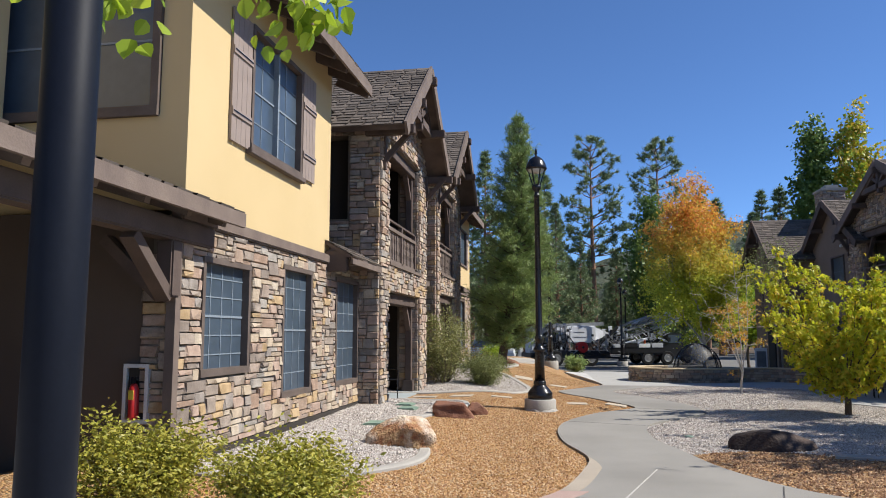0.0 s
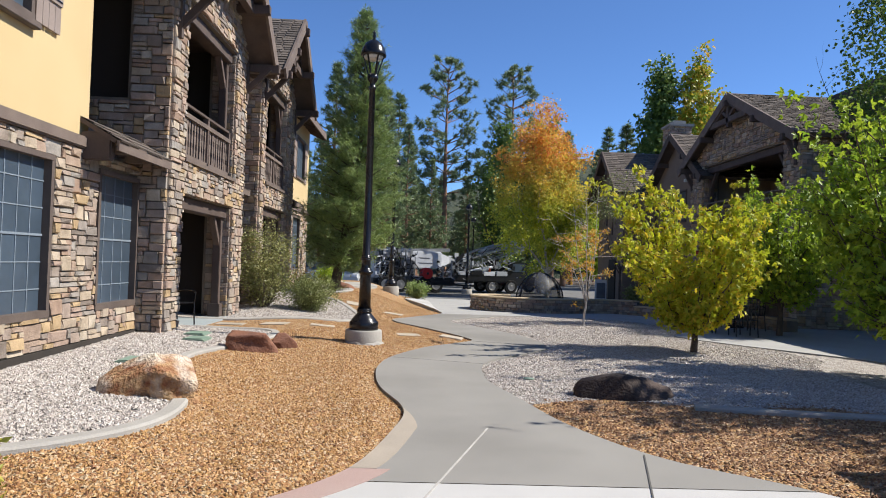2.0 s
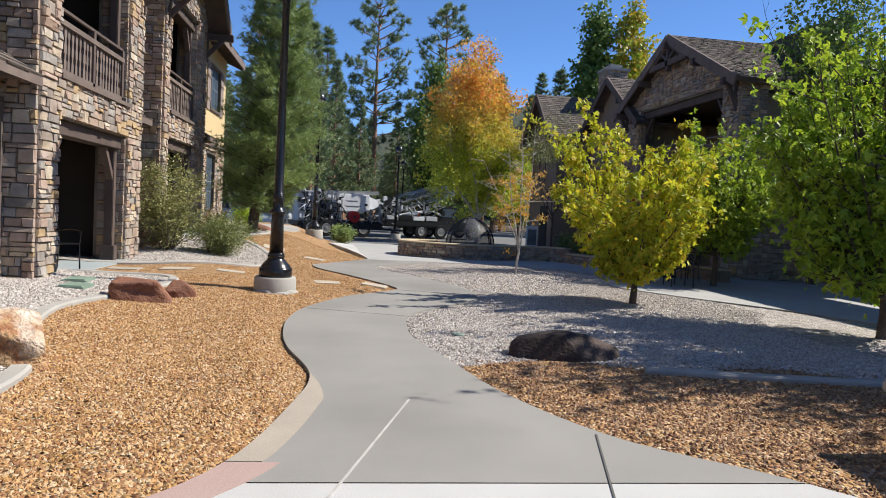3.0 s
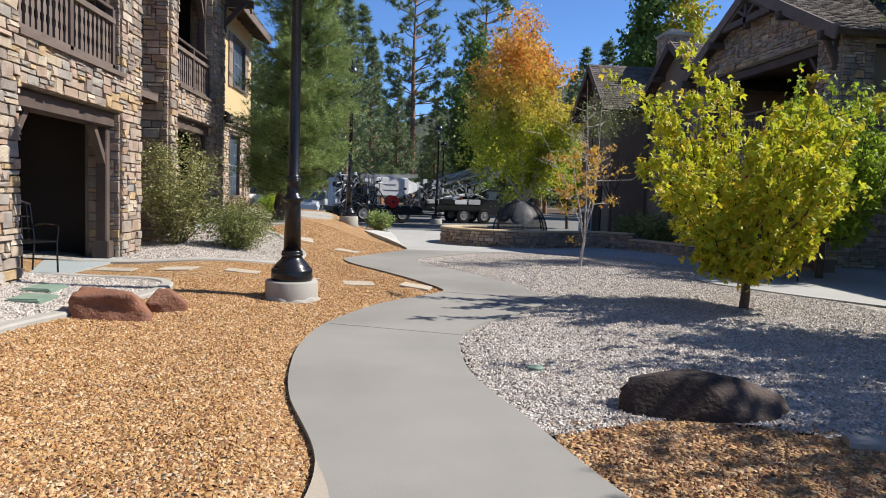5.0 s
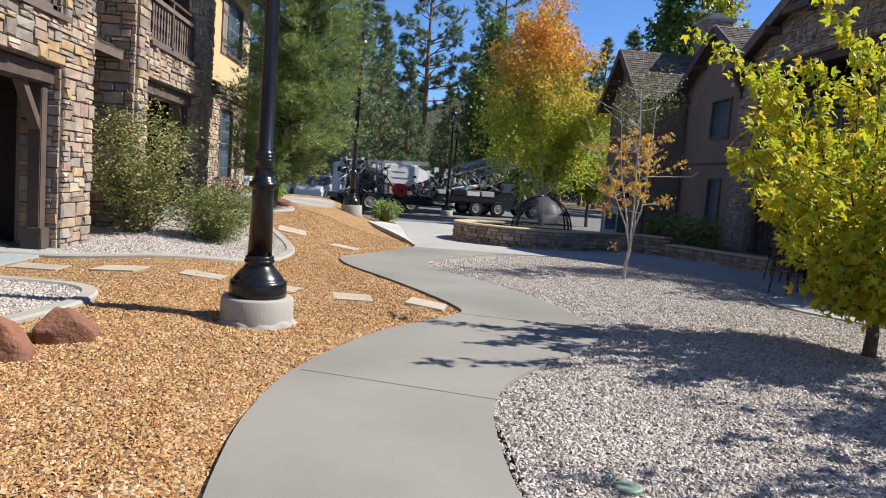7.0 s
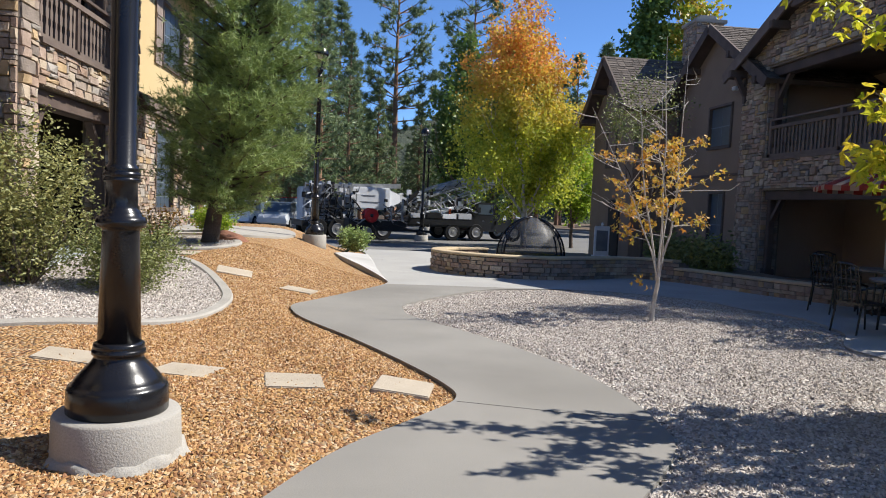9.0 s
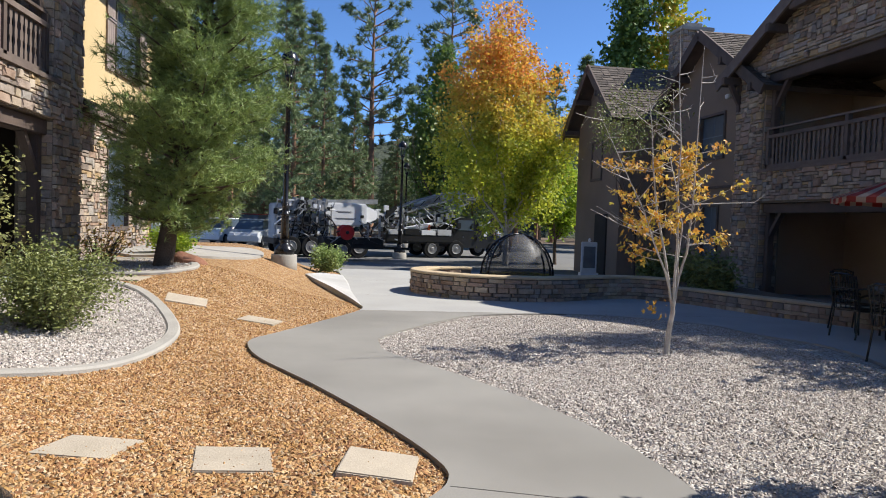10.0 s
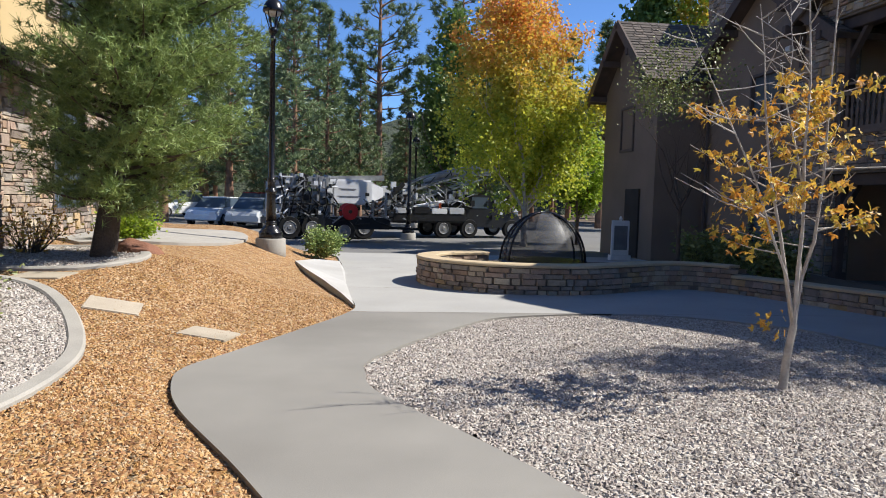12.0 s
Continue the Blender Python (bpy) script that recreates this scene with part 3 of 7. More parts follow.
def roof_plane(parent, a, b, c, d, name="roof", over=0.05, tab=0.30, exposure=0.16, seed=3, thick=0.12):
    """A roof slope: deck a-b (eave) to d-c (ridge), laid with shingle courses."""
    a, b, c, d = (Vector(p) for p in (a, b, c, d))
    n = (b - a).cross(d - a).normalized()
    if n.z < 0:
        n = -n
    bm = bmesh.new()
    top = [bm.verts.new(p) for p in (a, b, c, d)]
    low = [bm.verts.new(p - n * thick) for p in (a, b, c, d)]
    bm.faces.new(top)
    bm.faces.new(low[::-1])
    for i in range(4):
        bm.faces.new((top[i], low[i], low[(i + 1) % 4], top[(i + 1) % 4]))
    bmesh.ops.recalc_face_normals(bm, faces=bm.faces[:])
    deck = part(name, bm, M_wood, parent)
    r = random.Random(seed)
    rows = max(2, int((d - a).length / exposure))
    V, F = [], []
    for j in range(rows):
        t0, t1 = j / rows - 0.25 / rows, min(1.0, (j + 1.25) / rows)
        e0, e1 = a.lerp(d, t0), b.lerp(c, t0)
        f0, f1 = a.lerp(d, t1), b.lerp(c, t1)
        L_ = (e1 - e0).length
        k = max(1, int(L_ / tab))
        cuts = [0.0] + sorted((i + r.uniform(-0.25, 0.25)) / k for i in range(1, k)) + [1.0]
        for u0, u1 in zip(cuts, cuts[1:]):
            h0 = 0.022 + r.uniform(0, 0.014)
            drop = r.uniform(-0.012, 0.012)
            q = [e0.lerp(e1, u0 + 0.004) + n * h0, e0.lerp(e1, u1 - 0.004) + n * h0, f0.lerp(f1, u1) + n * 0.004, f0.lerp(f1, u0) + n * 0.004,
                 e0.lerp(e1, u0 + 0.004) + n * 0.001, e0.lerp(e1, u1 - 0.004) + n * 0.001]
            sl = (e0 - f0).normalized() * drop
            for m in (0, 1, 4, 5):
                q[m] = q[m] + sl
            o = len(V)
            V += [p[:] for p in q]
            F += [(o, o + 1, o + 2, o + 3), (o + 4, o + 5, o + 1, o)]
    sh = raw("shingles", V, F, M_shingle, deck)
    sh["kind"] = "stuff"
    return deck


def window(parent, O, U, N, w, z0, z1, bars=(2, 3), frame=0.068, blind=False, sill=True):
    """A window in its opening: casing, sash bars, recessed glass."""
    O, U, N = Vector(O), Vector(U), Vector(N)

    def bar(bm, u0, u1, a, b, d0, d1):
        p = O + U * u0 + N * d0
        q = O + U * u1 + N * d1
        box(bm, p.x, q.x, p.y, q.y, a, b)
    win = tagged(new("window"), "dark-framed window with a grey insect screen", "")
    win.parent = parent
    del win["label"]
    win["label"] = "brown-framed window with a grey screen"
    bm = bmesh.new()
    bar(bm, 0, w, z0 - 0.02, z0 + frame, -0.05, 0.06)
    bar(bm, 0, w, z1 - frame, z1, -0.05, 0.055)
    bar(bm, 0, frame, z0 + frame, z1 - frame, -0.05, 0.05)
    bar(bm, w - frame, w, z0 + frame, z1 - frame, -0.05, 0.05)
    bmesh.ops.recalc_face_normals(bm, faces=bm.faces[:])
    part("window_frame", bm, M_frame, win)
    bm = bmesh.new()
    nu, nz = bars
    for i in range(1, nu):
        u = frame + (w - 2 * frame) * i / nu
        bar(bm, u - 0.007, u + 0.007, z0 + frame, z1 - frame, -0.049, -0.042)
    for j in range(1, nz):
        z = z0 + (z1 - z0) * j / nz
        bar(bm, frame, w - frame, z - 0.007, z + 0.007, -0.049, -0.041)
    zm = (z0 + z1) / 2
    bar(bm, frame, w - frame, zm - 0.014, zm + 0.014, -0.049, -0.036)
    bmesh.ops.recalc_face_normals(bm, faces=bm.faces[:])
    part("sash", bm, M_blind, win)
    bm = bmesh.new()
    bar(bm, frame - 0.01, w - frame + 0.01, z0 + frame - 0.01, z1 - frame + 0.01, -0.07, -0.05)
    bmesh.ops.recalc_face_normals(bm, faces=bm.faces[:])
    part("pane", bm, M_glass, win)
    return win


def shutter(parent, O, U, N, w, z0, z1):
    O, U, N = Vector(O), Vector(U), Vector(N)
    bm = bmesh.new()
    k = 4
    for i in range(k):
        p, q = O + U * (w * i / k + 0.004) + N * 0.012, O + U * (w * (i + 1) / k - 0.004) + N * 0.045
        box(bm, p.x, q.x, p.y, q.y, z0, z1)
    for z in (z0 + 0.22 * (z1 - z0), z0 + 0.68 * (z1 - z0)):
        p, q = O + U * 0.0 + N * 0.045, O + U * w + N * 0.065
        box(bm, p.x, q.x, p.y, q.y, z - 0.05, z + 0.05)
    bmesh.ops.recalc_face_normals(bm, faces=bm.faces[:])
    sh = part("shutter", bm, M_shutter, parent, "weathered brown plank shutter")
    for z in (z0 + 0.22 * (z1 - z0), z0 + 0.68 * (z1 - z0)):
        p, q = O + U * 0.02 + N * 0.066, O + U * (w - 0.02) + N * 0.074
        part("hinge", boxes((p.x, q.x, p.y, q.y, z - 0.008, z + 0.008)), M_iron, sh)


def railing(parent, x, s, y0, y1, z0, h=0.98):
    """A balcony railing of flat balusters between posts."""
    M_rail = M_woodlt if s < 0 else M_wood
    rail = new("balcony_railing")
    rail.parent = parent
    rail["label"] = "brown timber balcony railing"
    part("bottom_rail", boxes((x - 0.05, x + 0.05, y0, y1, z0 + 0.02, z0 + 0.11)), M_woodlt, rail)
    part("top_rail", boxes((x - 0.06, x + 0.06, y0, y1, z0 + 0.76, z0 + 0.84)), M_woodlt, rail)
    part("hand_rail", boxes((x - 0.025, x + 0.025, y0, y1, z0 + h, z0 + h + 0.045)), M_rail, rail)
    me = None
    n = int((y1 - y0) / 0.155)
    for i in range(n):
        y = y0 + (i + 0.5) * (y1 - y0) / n
        wide = i % 5 == 2
        if me is None:
            bm = boxes((-0.014, 0.014, -0.045, 0.045, 0, 0.16), (-0.014, 0.014, -0.028, 0.028, 0.16, 0.26), (-0.014, 0.014, -0.045, 0.045, 0.26, 0.40), (-0.014, 0.014, -0.028, 0.028, 0.40, 0.50), (-0.014, 0.014, -0.045, 0.045, 0.50, 0.65))
            ob = part("baluster", bm, M_woodlt, rail)
            me = ob.data
        else:
            ob = new("baluster", me)
            ob.parent = rail
        ob.location = (x, y, z0 + 0.11)
        if wide:
            ob.scale = (1.6, 1.15, 1)
    for y in (y0 + 0.05, (y0 + y1) / 2, y1 - 0.05):
        part("rail_post", boxes((x - 0.05, x + 0.05, y - 0.05, y + 0.05, z0, z0 + h)), M_rail, rail)


def tower(parent, s, xf, y0, y1, zb, name, seed, nparts=0, depth=3.2, wl=0.66, wr=0.9, overhang=0.62, levels=(2.36, 3.0, 5.75, 6.05), pitch=0.78, lining=None):
    """A gabled stone bay: arcade below, balcony above, timber truss in the gable; s = +1 faces +x."""
    N, U, mid = Vector((s, 0, 0)), Vector((0, 1, 0)), (y0 + y1) / 2
    lining = lining or M_lining_shade
    W = y1 - y0
    z1, zo, zf, zt, ze = zb - 0.35, *(zb + v for v in levels)
    za = ze + W / 2 * pitch
    holes = [(wl, W - wr, z1, zo), (wl, W - wr, zf, zt)]
    wall = part("stone_wall", panel(bmesh.new(), (xf, y0, 0), U, N, W, z1, ze, 0.55, holes), M_mortar, parent)
    face_stones(wall, (xf, y0, 0), U, N, W, z1, ze, holes, seed, nparts)
    # gable above the eave line
    bm = bmesh.new()
    pts = [(y0, ze), (y1, ze), (mid, za - 0.12)]
    fr = [bm.verts.new((xf, y, z)) for y, z in pts]
    bk = [bm.verts.new((xf - s * 0.55, y, z)) for y, z in pts]
    bm.faces.new(fr)
    bm.faces.new(bk[::-1])
    for i in range(3):
        bm.faces.new((fr[i], bk[i], bk[(i + 1) % 3], fr[(i + 1) % 3]))
    bmesh.ops.recalc_face_normals(bm, faces=bm.faces[:])
    gable = part("gable_wall", bm, M_mortar, parent)
    face_stones(gable, (xf, y0, 0), U, N, W, ze + 0.01, za - 0.3, (), seed + 1, 0, lambda u, z: (W / 2 - abs(u - W / 2)) * pitch > z - ze + 0.1)
    # inner reveals of the openings, lined with stone
    for (ya, nn) in ((y0 + wl, 1), (y1 - wr, -1)):
        for za_, zb_, q in ((z1, zo, 1), (zf, zt, 2)):
            O = (xf - s * 0.5, ya, 0) if s > 0 else (xf, ya, 0)
            face_stones(wall, O, (1, 0, 0), (0, nn, 0), 0.5, za_, zb_ - 0.02, (), seed + 3 * q + nn, 0, proud=0.03)
    # side walls
    for yy_, nn in ((y0, -1), (y1, 1)):
        xa, xb = sorted((xf - s * 0.55, xf - s * depth))
        hol = [(0.25, 1.55, zf + 0.65, zt - 0.15)] if nn < 0 else []
        if hol and s > 0:
            hol = [(xb - xa - 1.3, xb - xa - 0.15, zf + 0.85, zt - 0.1)]
        side = part("side_wall", panel(bmesh.new(), (xa, yy_, 0), (1, 0, 0), (0, nn, 0), xb - xa, z1, ze, 0.4, hol), M_mortar, parent)
        O = (xa, yy_, 0)
        face_stones(side, O, (1, 0, 0), (0, nn, 0), xb - xa + 0.55 if s > 0 else xb - xa, z1, ze, hol, seed + 11 + nn, 0)
        if s < 0:
            face_stones(side, (xf, yy_, 0), (1, 0, 0), (0, nn, 0), 0.55, z1, ze, (), seed + 15 + nn, 0)
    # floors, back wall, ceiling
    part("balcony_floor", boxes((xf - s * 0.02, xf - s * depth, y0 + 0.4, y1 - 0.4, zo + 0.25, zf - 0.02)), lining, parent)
    part("porch_slab", boxes((xf + s * 0.12, xf - s * depth, y0 + 0.45, y1 - 0.45, zb - 0.3, zb)), M_patio, parent)
    # linings whose colour carries the light level inside the openings
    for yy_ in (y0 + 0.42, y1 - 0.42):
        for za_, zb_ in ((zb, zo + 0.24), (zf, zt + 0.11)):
            part("lining", boxes((xf - s * 0.56, xf - s * (depth - 0.01), yy_ - 0.02, yy_ + 0.02, za_, zb_)), lining, parent, "stucco lining, recess light and shade set in its colour")
    part("back_lining", boxes((xf - s * (depth - 0.02), xf - s * (depth + 0.01), y0 + 0.45, y1 - 0.45, zb, zt)), lining, parent, "stucco lining, recess light and shade set in its colour")
    part("back_wall", boxes((xf - s * depth, xf - s * (depth + 0.2), y0, y1, z1, za)), M_brown_shade, parent, "brown stucco, recess shade put in its colour")
    part("ceiling", boxes((xf - s * 0.55, xf - s * depth, y0 + 0.4, y1 - 0.4, zt + 0.12, zt + 0.22)), M_wood, parent)
    # doors at the back of porch and balcony
    for z_ in (zb, zf):
        d_ = part("door", boxes((xf - s * (depth - 0.05), xf - s * depth, mid - 0.9, mid + 0.9, z_, z_ + 2.05)), M_dark, parent, "dark glazed sliding door")
        part("door_frame", boxes((xf - s * (depth - 0.09), xf - s * (depth - 0.04), mid - 0.04, mid + 0.04, z_, z_ + 2.05), (xf - s * (depth - 0.09), xf - s * (depth - 0.04), mid - 0.98, mid - 0.9, z_, z_ + 2.12), (xf - s * (depth - 0.09), xf - s * (depth - 0.04), mid + 0.9, mid + 0.98, z_, z_ + 2.12)), M_frame, d_)
    # timber lintels, posts and knee braces inside the openings
    xi = xf - s * 0.22
    for z_, zt_ in ((zb, zo), (zf, zt)):
        bm = bmesh.new()
        for yy_, q in ((y0 + wl + 0.13, 1), (y1 - wr - 0.13, -1)):
            post = boxes((xi - 0.08, xi + 0.08, yy_ - 0.08, yy_ + 0.08, z_, zt_ - 0.2), (xi - 0.13, xi + 0.13, yy_ - 0.13, yy_ + 0.13, z_, z_ + 0.28))
            part("post", bevelled(post, 0.012), M_wood, parent)
            br = beam(bmesh.new(), (xi, yy_, zt_ - 0.85), (xi, yy_ + q * 0.5, zt_ - 0.22), 0.1, 0.12, (s, 0, 0))
            part("brace", br, M_wood, parent)
        part("lintel", bevelled(boxes((xi - 0.14, xi + 0.14, y0 + wl + 0.01, y1 - wr - 0.01, zt_ - 0.24, zt_ - 0.01)), 0.015), M_wood, parent)
    part("ledge", boxes((xf - s * 0.30, xf + s * 0.09, y0 + wl - 0.05, y1 - wr + 0.05, zf - 0.07, zf)), M_woodlt, parent)
    railing(parent, xf - s * 0.1, s, y0 + wl + 0.06, y1 - wr - 0.06, zf)
    # roof: two slopes, ridge along x
    xo, xb = xf + s * overhang, xf - s * (depth + 3.0)
    e = 0.42
    for yy_ in (y0 - e, y1 + e):
        zz = ze - e * pitch
        roof_plane(parent, (xo, yy_, zz), (xb, yy_, zz), (xb, mid, za + 0.02), (xo, mid, za + 0.02), seed=seed + int(yy_))
        # barge boards
        sg = -1 if yy_ < mid else 1
        bmb = beam(bmesh.new(), (xo + s * 0.03, yy_, zz - 0.10), (xo + s * 0.03, mid, za - 0.10), 0.06, 0.30)
        part("barge_board", bmb, M_woodlt, parent)
        # purlin ends and eave brackets
        for t in (0.12, 0.55):
            py, pz = yy_ + (mid - yy_) * t, zz + (za - zz) * t - 0.3
            part("purlin", bevelled(boxes((xf - s * 0.3, xo + s * 0.14, py - 0.08, py + 0.08, pz - 0.1, pz + 0.1)), 0.015), M_wood, parent)
        by = yy_ - sg * (e + 0.14)
        bz = zz + (za - zz) * 0.16 - 0.42
        part("bracket", beam(bmesh.new(), (xf + s * 0.06, by, bz - 0.55), (xo - s * 0.05, by, bz), 0.1, 0.12), M_wood, parent)
        part("bracket", boxes((xf + s * 0.01, xf + s * 0.10, by - 0.06, by + 0.06, bz - 0.75, bz + 0.1)), M_wood, parent)
    part("purlin", bevelled(boxes((xf - s * 0.3, xo + s * 0.16, mid - 0.09, mid + 0.09, za - 0.45, za - 0.24)), 0.015), M_wood, parent)
    # gable truss: tie beam, king post and struts
    xt = xf + s * 0.34
    hw = W / 2 * (0.55 if pitch > 0.6 else 0.34)
    zt2 = za - 0.25 - hw * pitch
    part("truss_tie", bevelled(boxes((xt - 0.08, xt + 0.08, mid - hw, mid + hw, zt2 - 0.1, zt2 + 0.1)), 0.012), M_wood, parent)
    part("king_post", bevelled(boxes((xt - 0.08, xt + 0.08, mid - 0.09, mid + 0.09, zt2 - 0.25, za - 0.25)), 0.012), M_wood, parent)
    for q in (-1, 1):
        part("strut", beam(bmesh.new(), (xt, mid + q * 0.06, zt2 + 0.12), (xt, mid + q * hw * 0.52, zt2 + hw * 0.36), 0.1, 0.12, (1, 0, 0)), M_wood, parent)
        part("strut", beam(bmesh.new(), (xt, mid + q * hw * 0.98, zt2 - 0.02), (xt, mid, za - 0.3), 0.12, 0.14, (1, 0, 0)), M_wood, parent)


def eave_roof(parent, s, xw, y0, y1, ze, run=3.5, pitch=0.5, over=0.6, ext=0.55, seed=5):
    """A main roof slope over a wall at xw, with fascia, soffit and rafter tails."""
    xo, xb = xw + s * over, xw - s * run
    zb_ = ze + (over + run) * pitch
    roof_plane(parent, (xo, y0 - ext, ze), (xo, y1 + ext, ze), (xb, y1 + ext, zb_), (xb, y0 - ext, zb_), seed=seed)
    part("fascia", boxes((xo, xo + s * 0.04, y0 - ext, y1 + ext, ze - 0.24, ze - 0.01)), M_woodlt, parent)
    n = int((y1 - y0 + 2 * ext) / 0.62)
    for i in range(n + 1):
        y = y0 - ext + 0.06 + i * (y1 - y0 + 2 * ext - 0.12) / n
        part("rafter_tail", beam(bmesh.new(), (xw - s * 0.05, y, ze + over * pitch - 0.22), (xo - s * 0.02, y, ze - 0.2), 0.09, 0.16), M_wood, parent)


def pent_roof(parent, s, xw, y0, y1, z, out=0.55, rise=0.3, seed=9):
    """A small lean-to roof with rafter ends."""
    xo = xw + s * out
    roof_plane(parent, (xo, y0, z), (xo, y1, z), (xw - s * 0.05, y1, z + rise), (xw - s * 0.05, y0, z + rise), seed=seed, thick=0.06)
    part("fascia", boxes((xo, xo + s * 0.035, y0, y1, z - 0.15, z - 0.005)), M_woodlt, parent)
    n = max(2, int((y1 - y0) / 0.7))
    for i in range(n):
        y = y0 + (i + 0.5) * (y1 - y0) / n
        part("rafter_tail", boxes((xw, xo - s * 0.01, y - 0.04, y + 0.04, z - 0.13, z - 0.02)), M_woodlt, parent)

# ---- west lodge ----
lodge = thing("lodge_house", (0, 0, 0), "two-storey lodge of ledge stone and yellow stucco with brown timber", "building")
XW = -4.25
N1, U1 = (1, 0, 0), (0, 1, 0)
WINS = [(7.9, 9.22, 1.12, 2.53), (10.36, 11.64, 0.67, 2.66), (12.92, 14.4, 0.66, 2.67)]
Y0 = 7.4
holes = [(a - Y0, b - Y0, c, d) for a, b, c, d in WINS]
wall = part("stone_wall", panel(bmesh.new(), (XW, Y0, 0), U1, N1, 14.45 - Y0, -0.1, 2.86, 0.3, holes), M_mortar, lodge)
face_stones(wall, (XW, Y0, 0), U1, N1, 14.45 - Y0, 0.25, 2.86, holes, 21, 300)
# dark box painted in for the shadow gap below the lowest stones
part("base_strip", boxes((XW - 0.1, XW + 0.075, Y0, 14.45, -0.1, 0.245)), M_dark, lodge, "dark strip standing for the shadow gap under the stone")
part("plinth", boxes((XW, XW + 0.02, Y0, 14.44, -0.1, 0.12)), M_mortar, lodge)
for a, b, c, d in WINS:
    window(lodge, (XW, a, 0), U1, N1, b - a, c, d, (4, 6))
part("band_course", bevelled(boxes((XW - 0.05, XW + 0.10, Y0 - 0.1, 12.62, 2.86, 3.02)), 0.02), M_woodlt, lodge, "weathered timber band course")
UW = (9.08, 11.02, 4.14, 5.92)
yw = part("stucco_wall", panel(bmesh.new(), (XW, 7.5, 0), U1, N1, 12.6 - 7.5, 3.02, 6.75, 0.3, [(UW[0] - 7.5, UW[1] - 7.5, UW[2], UW[3])]), M_yellow, lodge, "yellow stucco")
window(lodge, (XW, UW[0], 0), U1, N1, UW[1] - UW[0], UW[2], UW[3], (4, 4), 0.07)
part("mullion", boxes((XW - 0.05, XW + 0.03, 10.025, 10.075, 4.2, 5.86)), M_blind, lodge)
part("window_sill", bevelled(boxes((XW, XW + 0.1, 9.0, 11.1, 4.05, 4.13)), 0.01), M_frame, lodge)
shutter(lodge, (XW, 8.48, 0), U1, N1, 0.58, 4.1, 5.9)
shutter(lodge, (XW, 11.06, 0), U1, N1, 0.58, 4.16, 5.95)
# south end of the stucco block, with its large window
sw = part("stucco_wall", panel(bmesh.new(), (-9.5, 7.5, 0), (1, 0, 0), (0, -1, 0), 9.5 + XW - 0.3, 3.02, 6.9, 0.3, [(2.6, 9.5 + XW - 0.36, 4.15, 6.0)]), M_yellow, lodge, "yellow stucco")
window(lodge, (-6.9, 7.5, 0), (1, 0, 0), (0, -1, 0), 2.28, 4.15, 6.0, (2, 2), 0.1)
part("end_wall", boxes((XW - 0.3, XW - 0.001, 7.51, 7.8, 3.02, 6.7)), M_yellow, lodge)
part("end_wall", boxes((XW - 5, XW - 0.3, 12.3, 12.6, 3.0, 6.9)), M_yellow, lodge)
part("upper_wall", boxes((-7.6, -7.4, 12.6, 14.6, 3.0, 7.0)), M_tan_shade, lodge)
eave_roof(lodge, 1, XW, 7.5, 12.6, 6.42, 3.5, 0.5, 0.6, 0.55)
part("gable_end", boxes((-8.2, -4.6, 7.52, 7.7, 6.6, 7.0)), M_yellow, lodge)
pent_roof(lodge, 1, XW, 12.35, 14.42, 3.0, 0.5, 0.32)
part("knee_block", bevelled(boxes((XW, XW + 0.42, 12.36, 12.5, 2.72, 3.1)), 0.02), M_wood, lodge)
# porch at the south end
# darker wall colour here includes the shade below the porch roof
pw = part("porch_wall", boxes((-9.5, XW - 0.3, 7.42, 7.7, -0.1, 3.0)), M_brown_shade, lodge, "brown stucco, porch shade put in its colour")
part("corner_trim", boxes((XW - 0.06, XW + 0.05, 7.30, 7.41, -0.1, 2.75)), M_woodlt, lodge)
face_stones(pw, (XW - 0.4, 7.42, 0), (1, 0, 0), (0, -1, 0), 0.38, 0.0, 2.5, (), 31, 0)
roof_plane(lodge, (-3.84, 0.4, 3.06), (-3.84, 8.12, 3.06), (-6.6, 8.12, 3.95), (-6.6, 0.4, 3.95), seed=14, thick=0.08)
part("fascia", boxes((-3.84, -3.79, 0.4, 8.12, 2.88, 3.05)), M_woodlt, lodge)
for i in range(10):
    y = 0.7 + i * 0.8
    part("rafter_tail", beam(bmesh.new(), (-5.8, y, 3.5), (-3.95, y, 2.93), 0.09, 0.14), M_woodlt, lodge)
part("porch_beam", bevelled(boxes((-4.35, -4.12, 0.4, 8.0, 2.62, 2.86)), 0.02), M_wood, lodge)
for y in (0.8, 4.2, 7.2):
    part("porch_post", bevelled(boxes((-4.34, -4.14, y - 0.1, y + 0.1, 2.0 if y > 7 else 0.0, 2.62)), 0.02), M_wood, lodge)
part("brace", beam(bmesh.new(), (-4.24, 7.15, 2.0), (-4.24, 6.45, 2.6), 0.12, 0.16, (1, 0, 0)), M_wood, lodge)
part("brace", beam(bmesh.new(), (-4.3, 7.2, 2.0), (-5.0, 7.2, 2.65), 0.12, 0.16, (0, 1, 0)), M_wood, lodge)
part("porch_back", boxes((-7.2, -7.0, 0.0, 7.42, -0.1, 4.0)), M_brown_shade, lodge, "tan stucco, darkened in colour for shade")
part("porch_door", boxes((-6.99, -6.93, 5.2, 6.3, 0.0, 2.1)), M_dark, lodge)
part("upper_end", boxes((-9.5, -6.6, 0.0, 7.4, 3.9, 6.6)), M_yellow, lodge)

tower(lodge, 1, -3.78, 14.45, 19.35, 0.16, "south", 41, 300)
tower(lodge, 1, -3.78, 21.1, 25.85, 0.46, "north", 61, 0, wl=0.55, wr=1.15)
